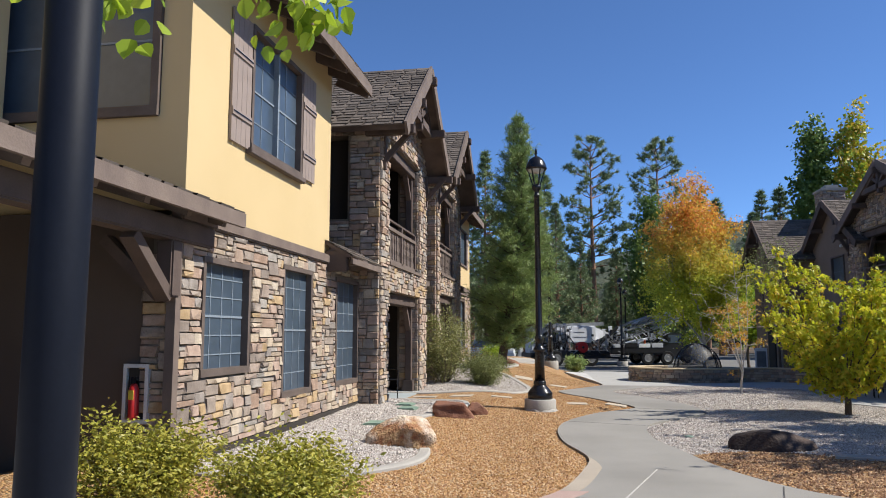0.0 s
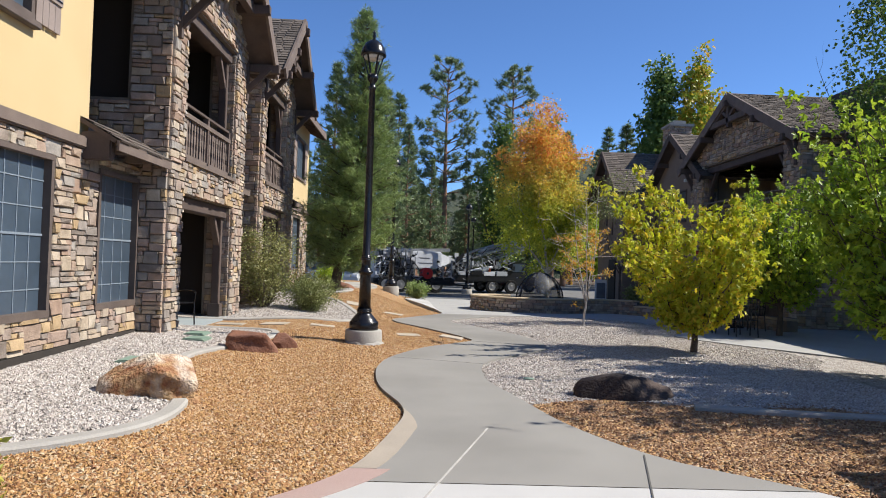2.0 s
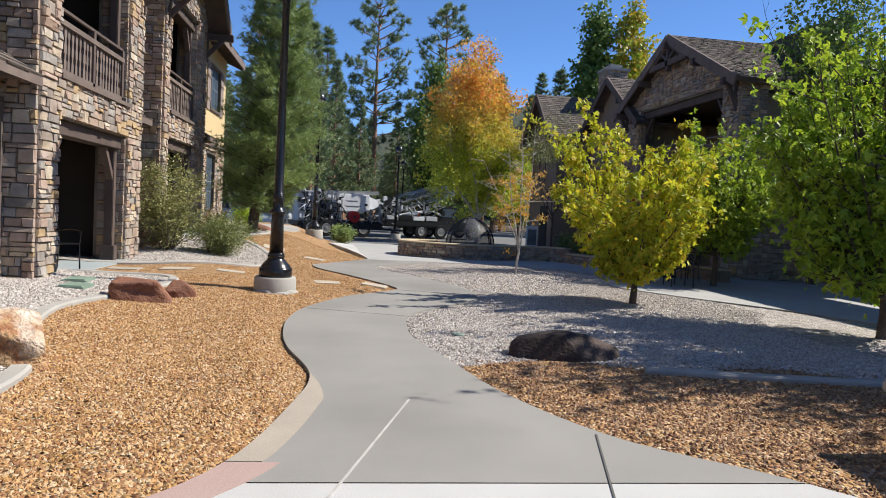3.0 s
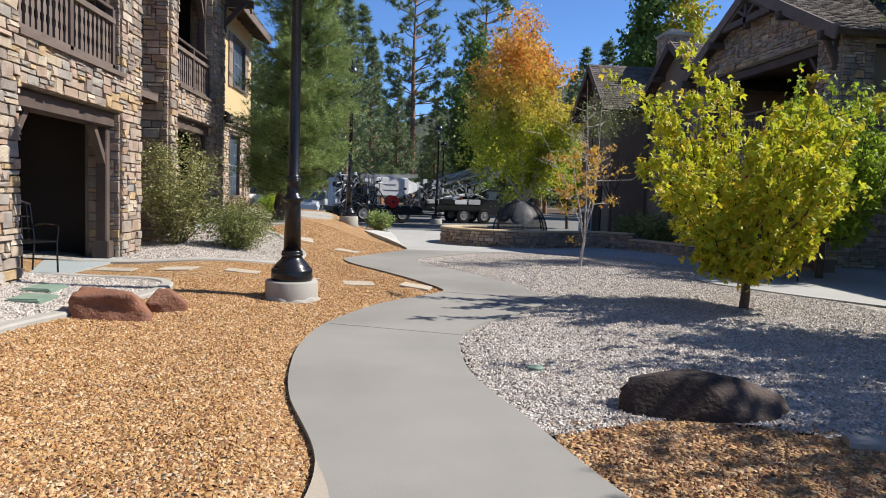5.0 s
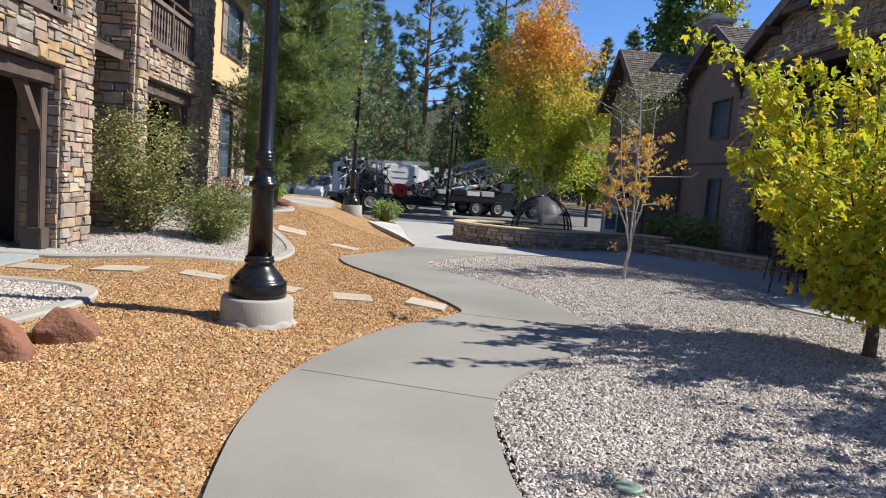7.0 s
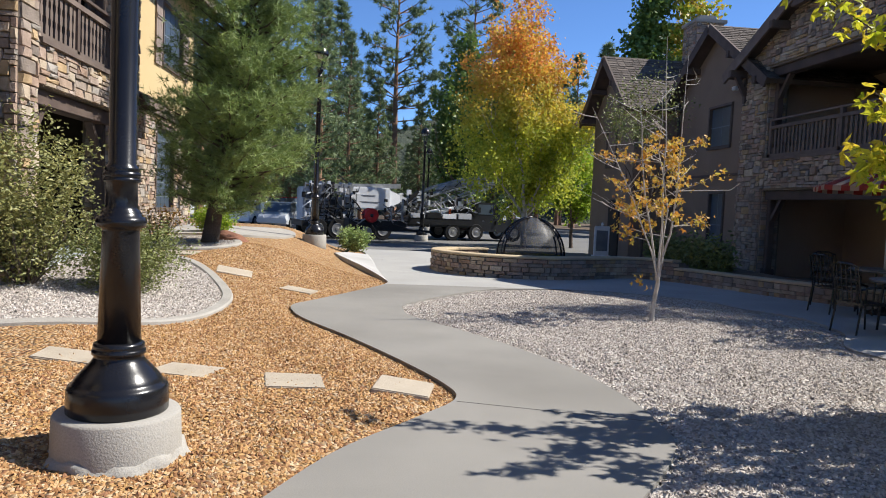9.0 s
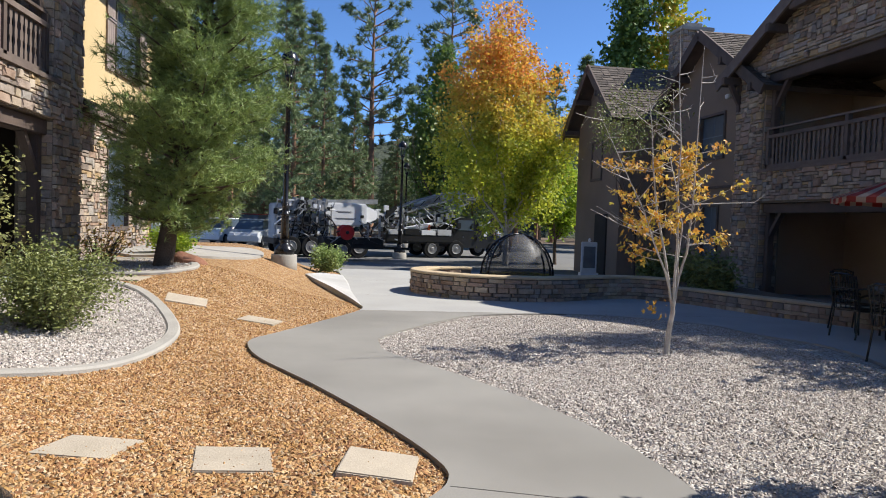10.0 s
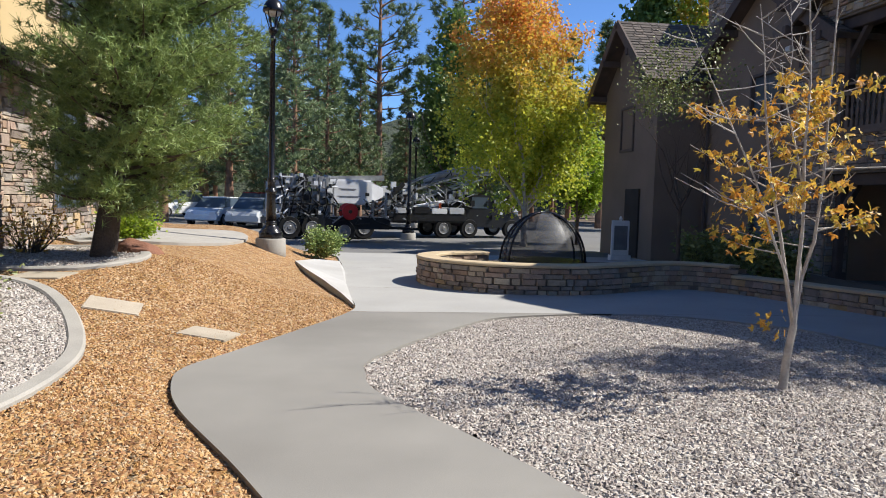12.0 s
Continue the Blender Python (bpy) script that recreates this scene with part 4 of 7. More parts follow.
# recess between the two bays
part("recess_wall", boxes((-5.4, -5.1, 19.35, 21.1, -0.1, 7.2)), M_mortar, lodge)
rw = lodge.children[-1]
face_stones(rw, (-5.1, 19.35, 0), U1, N1, 1.75, 0.0, 6.3, (), 71, 0)
pent_roof(lodge, 1, -4.6, 19.36, 21.09, 3.15, 0.6, 0.3)
# north stucco block
nb = part("stone_wall", panel(bmesh.new(), (XW, 25.85, 0), U1, N1, 6.2, -0.1, 3.2, 0.3, [(2.9, 4.5, 1.0, 3.02)]), M_mortar, lodge)
face_stones(nb, (XW, 25.85, 0), U1, N1, 6.2, 0.3, 3.2, [(2.9, 4.5, 1.0, 3.02)], 81, 0)
window(lodge, (XW, 28.75, 0), U1, N1, 1.6, 1.0, 3.02, (4, 6))
nb = part("stucco_wall", panel(bmesh.new(), (XW, 25.85, 0), U1, N1, 6.2, 3.38, 7.0, 0.3, [(3.3, 5.2, 4.45, 6.0)]), M_yellow, lodge, "yellow stucco")
part("band_course", boxes((XW - 0.05, XW + 0.1, 25.85, 32.1, 3.2, 3.38)), M_woodlt, lodge)
window(lodge, (XW, 29.15, 0), U1, N1, 1.9, 4.45, 6.0, (4, 4))
shutter(lodge, (XW, 28.6, 0), U1, N1, 0.5, 4.4, 6.0)
shutter(lodge, (XW, 31.1, 0), U1, N1, 0.5, 4.4, 6.0)
part("end_wall", boxes((-9, XW, 32.05, 32.3, -0.1, 7.4)), M_yellow, lodge)
eave_roof(lodge, 1, XW, 26.4, 32.0, 6.62, 3.5, 0.5, 0.62, 0.5, 8)
pent_roof(lodge, 1, XW, 26.0, 27.9, 3.3, 0.55, 0.3)
for i, (a, b, z) in enumerate(((12.7, 14.5, 7.0), (19.3, 21.1, 7.2))):
    roof_plane(lodge, (-4.9, a - 0.3, z - 0.6), (-4.9, b + 0.3, z - 0.6), (-8, b + 0.3, z + 1.0), (-8, a - 0.3, z + 1.0), seed=90 + i)
part("rear_wall", boxes((-9.7, -9.5, 0, 32, -0.1, 6.6)), M_yellow, lodge)

# ---- east lodge ----
lodge2 = thing("lodge_house", (0, 0, 0), "shaded two-storey stone lodge with timber gable and balcony", "building")
XE = 11.1
tower(lodge2, -1, XE, 22.55, 30.65, -0.15, "east", 101, 0, wl=0.95, wr=1.25, depth=3.0, overhang=0.4, levels=(2.34, 3.18, 5.55, 5.8), pitch=0.47, lining=M_inner)
XE2 = 11.2
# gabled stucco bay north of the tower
w_ = part("stucco_wall", panel(bmesh.new(), (XE2, 30.65, 0), U1, (-1, 0, 0), 7.4, -0.4, 4.9, 0.3, [(0.75, 2.2, 3.5, 4.8), (0.9, 1.9, 0.2, 2.2)]), M_tan_shade, lodge2, "tan stucco, darkened in colour for shade")
for u, z0_, z1_, w_d in ((0.75, 3.5, 4.8, 1.45), (0.9, 0.2, 2.2, 1.0)):
    window(lodge2, (XE2, 30.65 + u, 0), U1, (-1, 0, 0), w_d, z0_, z1_, (2, 2))
part("band_course", boxes((XE2 - 0.06, XE2, 30.65, 38.0, 2.65, 2.72)), M_wood, lodge2)


def small_gable(x, xo, xb, ya, yb, ze_, za_, wall_h):
    """A gable end facing the path: stucco triangle, two slopes, barge boards and purlins."""
    ym = (ya + yb) / 2
    bm = bmesh.new()
    g = [(ya, wall_h), (yb, wall_h), (yb, ze_), (ym, za_ - 0.12), (ya, ze_)]
    fr = [bm.verts.new((x, y, z)) for y, z in g]
    bk = [bm.verts.new((x + 0.3, y, z)) for y, z in g]
    bm.faces.new(fr)
    bm.faces.new(bk[::-1])
    for i in range(5):
        bm.faces.new((fr[i], bk[i], bk[(i + 1) % 5], fr[(i + 1) % 5]))
    bmesh.ops.recalc_face_normals(bm, faces=bm.faces[:])
    part("gable_wall", bm, M_tan_shade, lodge2, "tan stucco, darkened in colour for shade")
    k = (za_ - ze_) / (ym - ya)
    for y_, sg in ((ya - 0.4, 1), (yb + 0.4, -1)):
        zz = ze_ - 0.4 * k
        roof_plane(lodge2, (xo, y_, zz), (xb, y_, zz), (xb, ym, za_), (xo, ym, za_), seed=int(y_ * 7))
        part("barge_board", beam(bmesh.new(), (xo - 0.03, y_, zz - 0.1), (xo - 0.03, ym, za_ - 0.1), 0.06, 0.28), M_wood, lodge2)
        for t in (0.15, 0.6):
            py, pz = y_ + (ym - y_) * t, zz + (za_ - zz) * t - 0.28
            part("purlin", boxes((xo - 0.1, x, py - 0.07, py + 0.07, pz - 0.09, pz + 0.09)), M_wood, lodge2)


small_gable(XE2, 10.8, 16.0, 29.4, 35.4, 5.3, 7.2, 4.9)
small_gable(9.7, 9.2, 14.5, 35.2, 39.6, 5.3, 7.15, -0.4)
window(lodge2, (9.7, 36.9, 0), U1, (-1, 0, 0), 1.1, 3.1, 4.5, (2, 2))
part("side_wall", boxes((10.0, 15, 35.22, 35.4, -0.4, 5.2)), M_tan_shade, lodge2)
part("door", boxes((9.64, 9.7, 36.2, 37.3, -0.2, 1.9)), M_dark, lodge2, "dark door in shade")
part("downpipe", tube(bmesh.new(), [(11.1, 34.9, -0.2), (11.1, 34.9, 4.8)], [0.045, 0.045], 8), M_wood, lodge2)
ch = part("chimney", boxes((12.2, 13.2, 36.4, 37.4, 4.0, 8.35)), M_mortar, lodge2)
face_stones(ch, (12.2, 36.4, 0), U1, (-1, 0, 0), 1.0, 5.0, 8.35, (), 121, 0)
face_stones(ch, (12.2, 36.4, 0), (1, 0, 0), (0, -1, 0), 1.0, 5.0, 8.35, (), 122, 0)
part("chimney_cap", bevelled(boxes((12.1, 13.3, 36.3, 37.5, 8.35, 8.48), (12.4, 13.0, 36.6, 37.2, 8.48, 8.68)), 0.02), M_kerb, lodge2)
fl = part("flood_light", bevelled(boxes((10.86, 11.0, 30.75, 30.95, 5.02, 5.14)), 0.02), surf("lamp_housing", (0.6, 0.6, 0.58), (0.5, 0.5, 0.48), 4, 60, 0.5, 0.1), lodge2, "white twin flood light")
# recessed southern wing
part("wing_wall", panel(bmesh.new(), (14.2, 8.0, 0), U1, (-1, 0, 0), 14.5, -0.4, 5.6, 0.3, [(3, 5, 0.3, 2.4), (8, 10, 3.2, 4.8)]), M_tan_shade, lodge2, "tan stucco, darkened in colour for shade")
eave_roof(lodge2, -1, 14.2, 8.0, 22.0, 5.5, 3.0, 0.45, 0.7, 0.3, 19)
part("rear_wall", boxes((17.0, 17.2, 8, 39.6, -0.4, 6.4), (10.5, 17.2, 39.4, 39.6, -0.4, 5.0), (14.2, 17.2, 7.8, 8.0, -0.4, 6.0)), M_tan_shade, lodge2)

# ---- street lamps ----


def street_lamp(x, y, z, skirt):
    lamp = thing("street_lamp", (0, 0, 0), "black cast-iron street lamp on a round concrete footing", "street lamp", "lamps along the path")
    part("footing", lathe(bmesh.new(), [(0.325, -0.25), (0.325, 0.0), (0.318, 0.235), (0.308, 0.25), (0.20, 0.252)], 40), M_kerb, lamp, "rough round concrete footing", True)
    sk = lathe(bmesh.new(), [(0.36, -0.14), (0.365, -0.02), (0.35, 0.015), (0.335, 0.045), (0.315, 0.06)], 44)
    for v in sk.verts:
        q = 1 + 0.07 * math.sin(7.3 * math.atan2(v.co.y, v.co.x)) * math.cos(3 * math.atan2(v.co.y, v.co.x) + 40 * v.co.z)
        v.co.x, v.co.y, v.co.z = v.co.x * q, v.co.y * q, v.co.z + 0.012 * (q - 1) / 0.07
    if skirt:
        part("spilled_skirt", sk, M_kerb, lamp, "crumbly spilled concrete", True)
    part("base", lathe(bmesh.new(), [(0.246, 0.25), (0.254, 0.26), (0.252, 0.375), (0.243, 0.395), (0.226, 0.402), (0.222, 0.415), (0.205, 0.44), (0.172, 0.478), (0.14, 0.512), (0.124, 0.535), (0.121, 0.55), (0.134, 0.557), (0.134, 0.577), (0.122, 0.583), (0.128, 0.592), (0.126, 0.61), (0.11, 0.62)], 36), M_iron, lamp, "", True)
    part("shaft", lathe(bmesh.new(), [(0.108, 0.62), (0.092, 1.2), (0.096, 1.215), (0.12, 1.225), (0.127, 1.25), (0.12, 1.275), (0.1, 1.282), (0.1, 1.3), (0.088, 1.312), (0.08, 1.33), (0.078, 1.45), (0.09, 1.458), (0.092, 1.475), (0.082, 1.48), (0.092, 1.487), (0.092, 1.505), (0.08, 1.512), (0.088, 1.52), (0.08, 1.535), (0.068, 1.55), (0.064, 2.5), (0.052, 4.45), (0.066, 4.46), (0.066, 4.49), (0.05, 4.5), (0.045, 4.56), (0.09, 4.62), (0.1, 4.68), (0.06, 4.72)], 28), M_iron, lamp, "", True)
    for i in range(6):
        a = i * math.pi / 3
        part("cage_bar", beam(bmesh.new(), (0.075 * math.cos(a), 0.075 * math.sin(a), 4.69), (0.185 * math.cos(a), 0.185 * math.sin(a), 5.06), 0.022, 0.022), M_iron, lamp)
    M_lens = glassy("lamp_glass", (0.55, 0.55, 0.52), 0.3)
    part("refractor", lathe(bmesh.new(), [(0.10, 4.96), (0.165, 5.0), (0.175, 5.05)], 20), M_lens, lamp, "frosted glass refractor", True)
    part("hood", lathe(bmesh.new(), [(0.215, 5.03), (0.225, 5.06), (0.215, 5.10), (0.19, 5.18), (0.14, 5.26), (0.07, 5.31), (0.03, 5.33)], 28), M_iron, lamp, "", True)
    part("finial", lathe(bmesh.new(), [(0.03, 5.33), (0.018, 5.36), (0.035, 5.39), (0.018, 5.42), (0.03, 5.44), (0.008, 5.50)], 12), M_iron, lamp, "", True)
    lamp.location = (x, y, z)
    return lamp


street_lamp(-0.55, 15.15, 0.03, True)
lamp = street_lamp(-0.66, 31.0, float(bank(-0.66, 31.0)) + 0.02, False)
for x, y, z in ((3.35, 45.5, -0.31), (4.6, 58.0, -0.31)):
    copy_thing(lamp, Matrix.Translation((x, y, z)))

pole = thing("steel_post", (-1.2, 1.55, 0), "smooth dark blue-black round steel post", "post")
M_post = surf("post_paint", (0.005, 0.007, 0.013), (0.008, 0.010, 0.016), 3, 60, 0.55, 0.03, spec=0.12)
part("shaft", tube(bmesh.new(), [(0, 0, 0.1), (0, 0, 3.6)], [0.067, 0.064], 32), M_post, pole, smooth=True)
part("base_flange", lathe(bmesh.new(), [(0.16, 0.0), (0.16, 0.03), (0.11, 0.06), (0.1, 0.1)], 24), M_post, pole)

# ---- low stucco wall by the brown bed ----
sw = thing("garden_wall", (0, 0, 0), "low tan stucco wall end with a stone cap", "wall")
part("wall_body", bevelled(boxes((4.05, 6.4, 7.2, 7.9, -0.2, 0.42)), 0.015), M_tan_shade, sw)
part("cap", bevelled(boxes((4.0, 6.45, 7.15, 7.96, 0.42, 0.50)), 0.015), M_kerb, sw)

# ---- plants ----


def leaf_cloud(centres, spread, n, size, rnd, flat=0.0, long=1.0, droop=0.25, lobes=1):
    """Many small folded leaves round the given centres, of one or more lobes: vertices and faces."""
    c = centres[rnd.integers(0, len(centres), n)]
    p = c + rnd.normal(0, 1, (n, 3)) * spread
    a, t, s = rnd.uniform(0, 2 * np.pi, n), rnd.uniform(-0.9, 0.5, n) - droop, rnd.uniform(0.65, 1.3, n) * size
    d = np.stack([np.cos(a) * np.cos(t), np.sin(a) * np.cos(t), np.sin(t)], -1)
    q = rnd.normal(0, 1, (n, 3))
    q[:, 2] *= 0.6
    w = np.cross(d, q)
    w /= np.linalg.norm(w, axis=1)[:, None] + 1e-6
    nn = np.cross(d, w)
    V, F = [p], []
    i = np.arange(n)
    for k in range(lobes):
        b = (k - (lobes - 1) / 2) * 0.95
        dd, ww = d * math.cos(b) + w * math.sin(b), w * math.cos(b) - d * math.sin(b)
        L = (s * long * (1.0 if b == 0 else 0.78))[:, None]
        W = (s * (0.42 if lobes == 1 else 0.22))[:, None]
        o = n * (1 + 3 * k)
        V += [p + dd * L * 0.45 + ww * W + nn * W * 0.35, p + dd * L, p + dd * L * 0.45 - ww * W + nn * W * 0.35]
        F += [np.stack([i, o + i, o + n + i], -1), np.stack([i, o + n + i, o + 2 * n + i], -1)]
    return np.concatenate(V), np.concatenate(F)


def round_leaves(centres, spread, n, size, rnd):
    """Rounded hanging leaves with a short point, seven corners each."""
    c = centres[rnd.integers(0, len(centres), n)] + rnd.normal(0, 1, (n, 3)) * spread
    d = rnd.normal(0, 0.5, (n, 3)) + np.array([0, 0, -0.8])
    d /= np.linalg.norm(d, axis=1)[:, None]
    w = np.cross(d, rnd.normal(0, 1, (n, 3)))
    w /= np.linalg.norm(w, axis=1)[:, None]
    s = size * rnd.uniform(0.7, 1.25, (n, 1))
    nn = np.cross(d, w)
    pts = [(0.0, 0.0), (0.12, 0.3), (0.42, 0.46), (0.75, 0.3), (1.05, 0.0), (0.75, -0.3), (0.42, -0.46), (0.12, -0.3)]
    V = np.stack([c + d * s * a + w * s * b + nn * s * 0.14 * abs(b) * 2 for a, b in pts], 1).reshape(-1, 3)
    i = np.arange(n) * 8
    F = np.concatenate([np.stack([i, i + k, i + k + 1], -1) for k in range(1, 7)])
    return V, F


def branches(bm, start, direction, length, radius, depth, rnd, tips, bend=0.25, n=6, up=0.15, kids=(2, 4)):
    """A limb that tapers, wanders and forks; tips collects twig points."""
    p, d = Vector(start), Vector(direction).normalized()
    pts, rad = [p.copy()], [radius]
    k = 4
    for i in range(k):
        d = (d + Vector((rnd.uniform(-bend, bend), rnd.uniform(-bend, bend), rnd.uniform(-bend, bend) + up))).normalized()
        p = p + d * length / k
        pts.append(p.copy())
        rad.append(radius * (1 - 0.72 * (i + 1) / k))
        if depth <= 1 or i >= 1:
            tips.append(p[:])
    tube(bm, pts, rad, n, False)
    if depth > 0:
        for _ in range(rnd.integers(*kids)):
            t = rnd.integers(1, k + 1)
            q = pts[t]
            side = Vector((rnd.uniform(-1, 1), rnd.uniform(-1, 1), rnd.uniform(-0.1, 0.7)))
            branches(bm, q, d * 0.7 + side * 0.8, length * rnd.uniform(0.45, 0.7), rad[t] * 0.7, depth - 1, rnd, tips, bend, max(4, n - 1), up, kids)


def broadleaf(name, loc, label, category, trunk_h, limbs, limb_len, radius, envelope, clumps, leaves, size, m_leaf, m_bark, seed, clump=0.16, lean=0.0, depth=2, stems=1, group="", tip_share=0.5):
    """A broadleaf tree: trunk, forking limbs, crown of leaves in clumps within an uneven envelope (centre z, radius xy, radius z, power)."""
    rnd = np.random.default_rng(seed)
    tree = thing(name, loc, label, category, group)
    bm, tips = bmesh.new(), []
    for s_ in range(stems):
        a = 2 * math.pi * s_ / max(1, stems) + rnd.uniform(-0.4, 0.4)
        out = 0.0 if stems == 1 else 0.32
        top = Vector((math.cos(a) * out * trunk_h, math.sin(a) * out * trunk_h, trunk_h))
        pts = [Vector((0, 0, -0.1)), Vector((0, 0, 0.05)), top * 0.5 + Vector((rnd.uniform(-0.05, 0.05), rnd.uniform(-0.05, 0.05), 0)), top]
        tube(bm, pts, [radius * 1.35, radius, radius * 0.85, radius * 0.7], 9, False)
        for i in range(limbs):
            b = 2 * math.pi * i / limbs + rnd.uniform(-0.5, 0.5)
            h = top * rnd.uniform(0.72, 1.0)
            branches(bm, h, (math.cos(b) * 0.75, math.sin(b) * 0.75, rnd.uniform(0.55, 1.4)), limb_len * rnd.uniform(0.8, 1.15), radius * 0.5, depth, rnd, tips)
    part("trunk", bm, m_bark, tree, smooth=True)
    cz, rx, rz, pw = envelope
    c = rnd.normal(0, 1, (clumps * 3, 3))
    c /= np.linalg.norm(c, axis=1)[:, None]
    c *= rnd.uniform(0.25, 1.0, (len(c), 1)) ** 0.5
    wob = 1 + 0.22 * np.sin(c[:, 0] * 5 + seed) * np.cos(c[:, 1] * 4 + c[:, 2] * 6)
    c = c * wob[:, None]
    taper = np.clip(1 - pw * np.clip(c[:, 2:3], -1, 1), 0.15, 1.6)
    c = np.concatenate([c[:, :2] * rx * taper, c[:, 2:3] * rz + cz], 1)[:clumps]
    c[:, 0] += lean * np.clip(c[:, 2] / cz, 0, 1)
    t = np.array(tips)
    e = ((t[:, 0] ** 2 + t[:, 1] ** 2) / (rx * 1.15) ** 2 + ((t[:, 2] - cz) / (rz * 1.1)) ** 2)
    t = t[e < 1]
    if len(t) and tip_share:
        c = np.concatenate([c, t[rnd.integers(0, len(t), int(clumps * tip_share))]])
    V, F = leaf_cloud(c, clump, leaves, size, rnd)
    cr = raw("crown", V, F, m_leaf, tree)
    return tree


def shoot_tree(name, loc, label, trunk_h, radius, shoots, envelope, leaves, size, m_leaf, m_bark, seed, spread=0.12, start=0.3, laterals=3, base_z=None, group="", droop=0.25, lobes=1, low=-0.35, lean=(0.0, 0.0)):
    """A tree of upright shoots from a short trunk; leaves hang along each shoot and its side twigs, so the outline is ragged.
    envelope: (centre z, radius xy, radius z)."""
    rnd = np.random.default_rng(seed)
    tree = thing(name, loc, label, "tree", group)
    cz, rx, rz = envelope
    bm = bmesh.new()
    tube(bm, [(0, 0, -0.1), (0, 0, 0.04), (0.02, 0.01, trunk_h * 0.5), (0, 0.02, trunk_h)], [radius * 1.5, radius * 1.1, radius * 0.95, radius * 0.85], 10, False)
    C = []
    for i in range(shoots):
        a = 2.4 * i + rnd.uniform(-0.4, 0.4)
        e = rnd.uniform(low, 1.0)
        k = math.sqrt(max(0.05, 1 - e * e * 0.8)) * rnd.uniform(0.6, 1.2) * (0.62 + 0.38 * min(1, (e + 1) / 1.2))
        tip = Vector((math.cos(a) * rx * k + lean[0], math.sin(a) * rx * k + lean[1], cz + rz * e * rnd.uniform(0.78, 1.16)))
        foot = Vector((0, 0, trunk_h * rnd.uniform(0.72, 1.0)))
        mid = foot.lerp(tip, 0.5) + Vector((math.cos(a), math.sin(a), 0)) * rx * 0.12 - Vector((0, 0, 0.08 * rz))
        pts = [foot, mid, tip]
        L = (tip - foot).length
        tube(bm, pts, [radius * 0.38, radius * 0.2, 0.004], 5, False)
        n = max(4, int(L / 0.09))
        for j in range(n):
            u = start + (1 - start) * (j + rnd.uniform(0, 1)) / n
            p = foot.lerp(mid, u * 2) if u < 0.5 else mid.lerp(tip, u * 2 - 1)
            C.append(p[:])
        for _ in range(laterals):
            u = rnd.uniform(0.35, 0.9)
            p = foot.lerp(mid, u * 2) if u < 0.5 else mid.lerp(tip, u * 2 - 1)
            b = a + rnd.uniform(-1.5, 1.5)
            q = p + Vector((math.cos(b), math.sin(b), rnd.uniform(0.1, 0.9))) * L * rnd.uniform(0.16, 0.34)
            tube(bm, [p, q], [radius * 0.13, 0.003], 4, False)
            for j in range(max(3, int((q - p).length / 0.09))):
                C.append(p.lerp(q, rnd.uniform(0.2, 1.05))[:])
    part("trunk", bm, m_bark, tree, smooth=True)
    C = np.array(C)
    C = C[rnd.uniform(0, 1, len(C)) < 0.9]
    V, F = leaf_cloud(C, spread, leaves, size, rnd, droop=droop, lobes=lobes)
    raw("crown", V, F, m_leaf, tree)
    return tree


def needles(centres, dirs, per, length, width, rnd, cone=0.75):
    """Needle tufts: slim blades fanned round each twig end."""
    n = len(centres) * per
    c, d = np.repeat(centres, per, 0), np.repeat(dirs, per, 0)
    d = d + rnd.normal(0, cone, (n, 3))
    d /= np.linalg.norm(d, axis=1)[:, None] + 1e-6
    w = np.cross(d, rnd.normal(0, 1, (n, 3)))
    w /= np.linalg.norm(w, axis=1)[:, None] + 1e-6
    L = length * rnd.uniform(0.6, 1.15, (n, 1))
    c = c + d * L * rnd.uniform(-0.3, 0.2, (n, 1))
    V = np.stack([c - w * width, c + w * width, c + d * L], 1).reshape(-1, 3)
    i = np.arange(n) * 3
    return V, np.stack([i, i + 1, i + 2], -1)


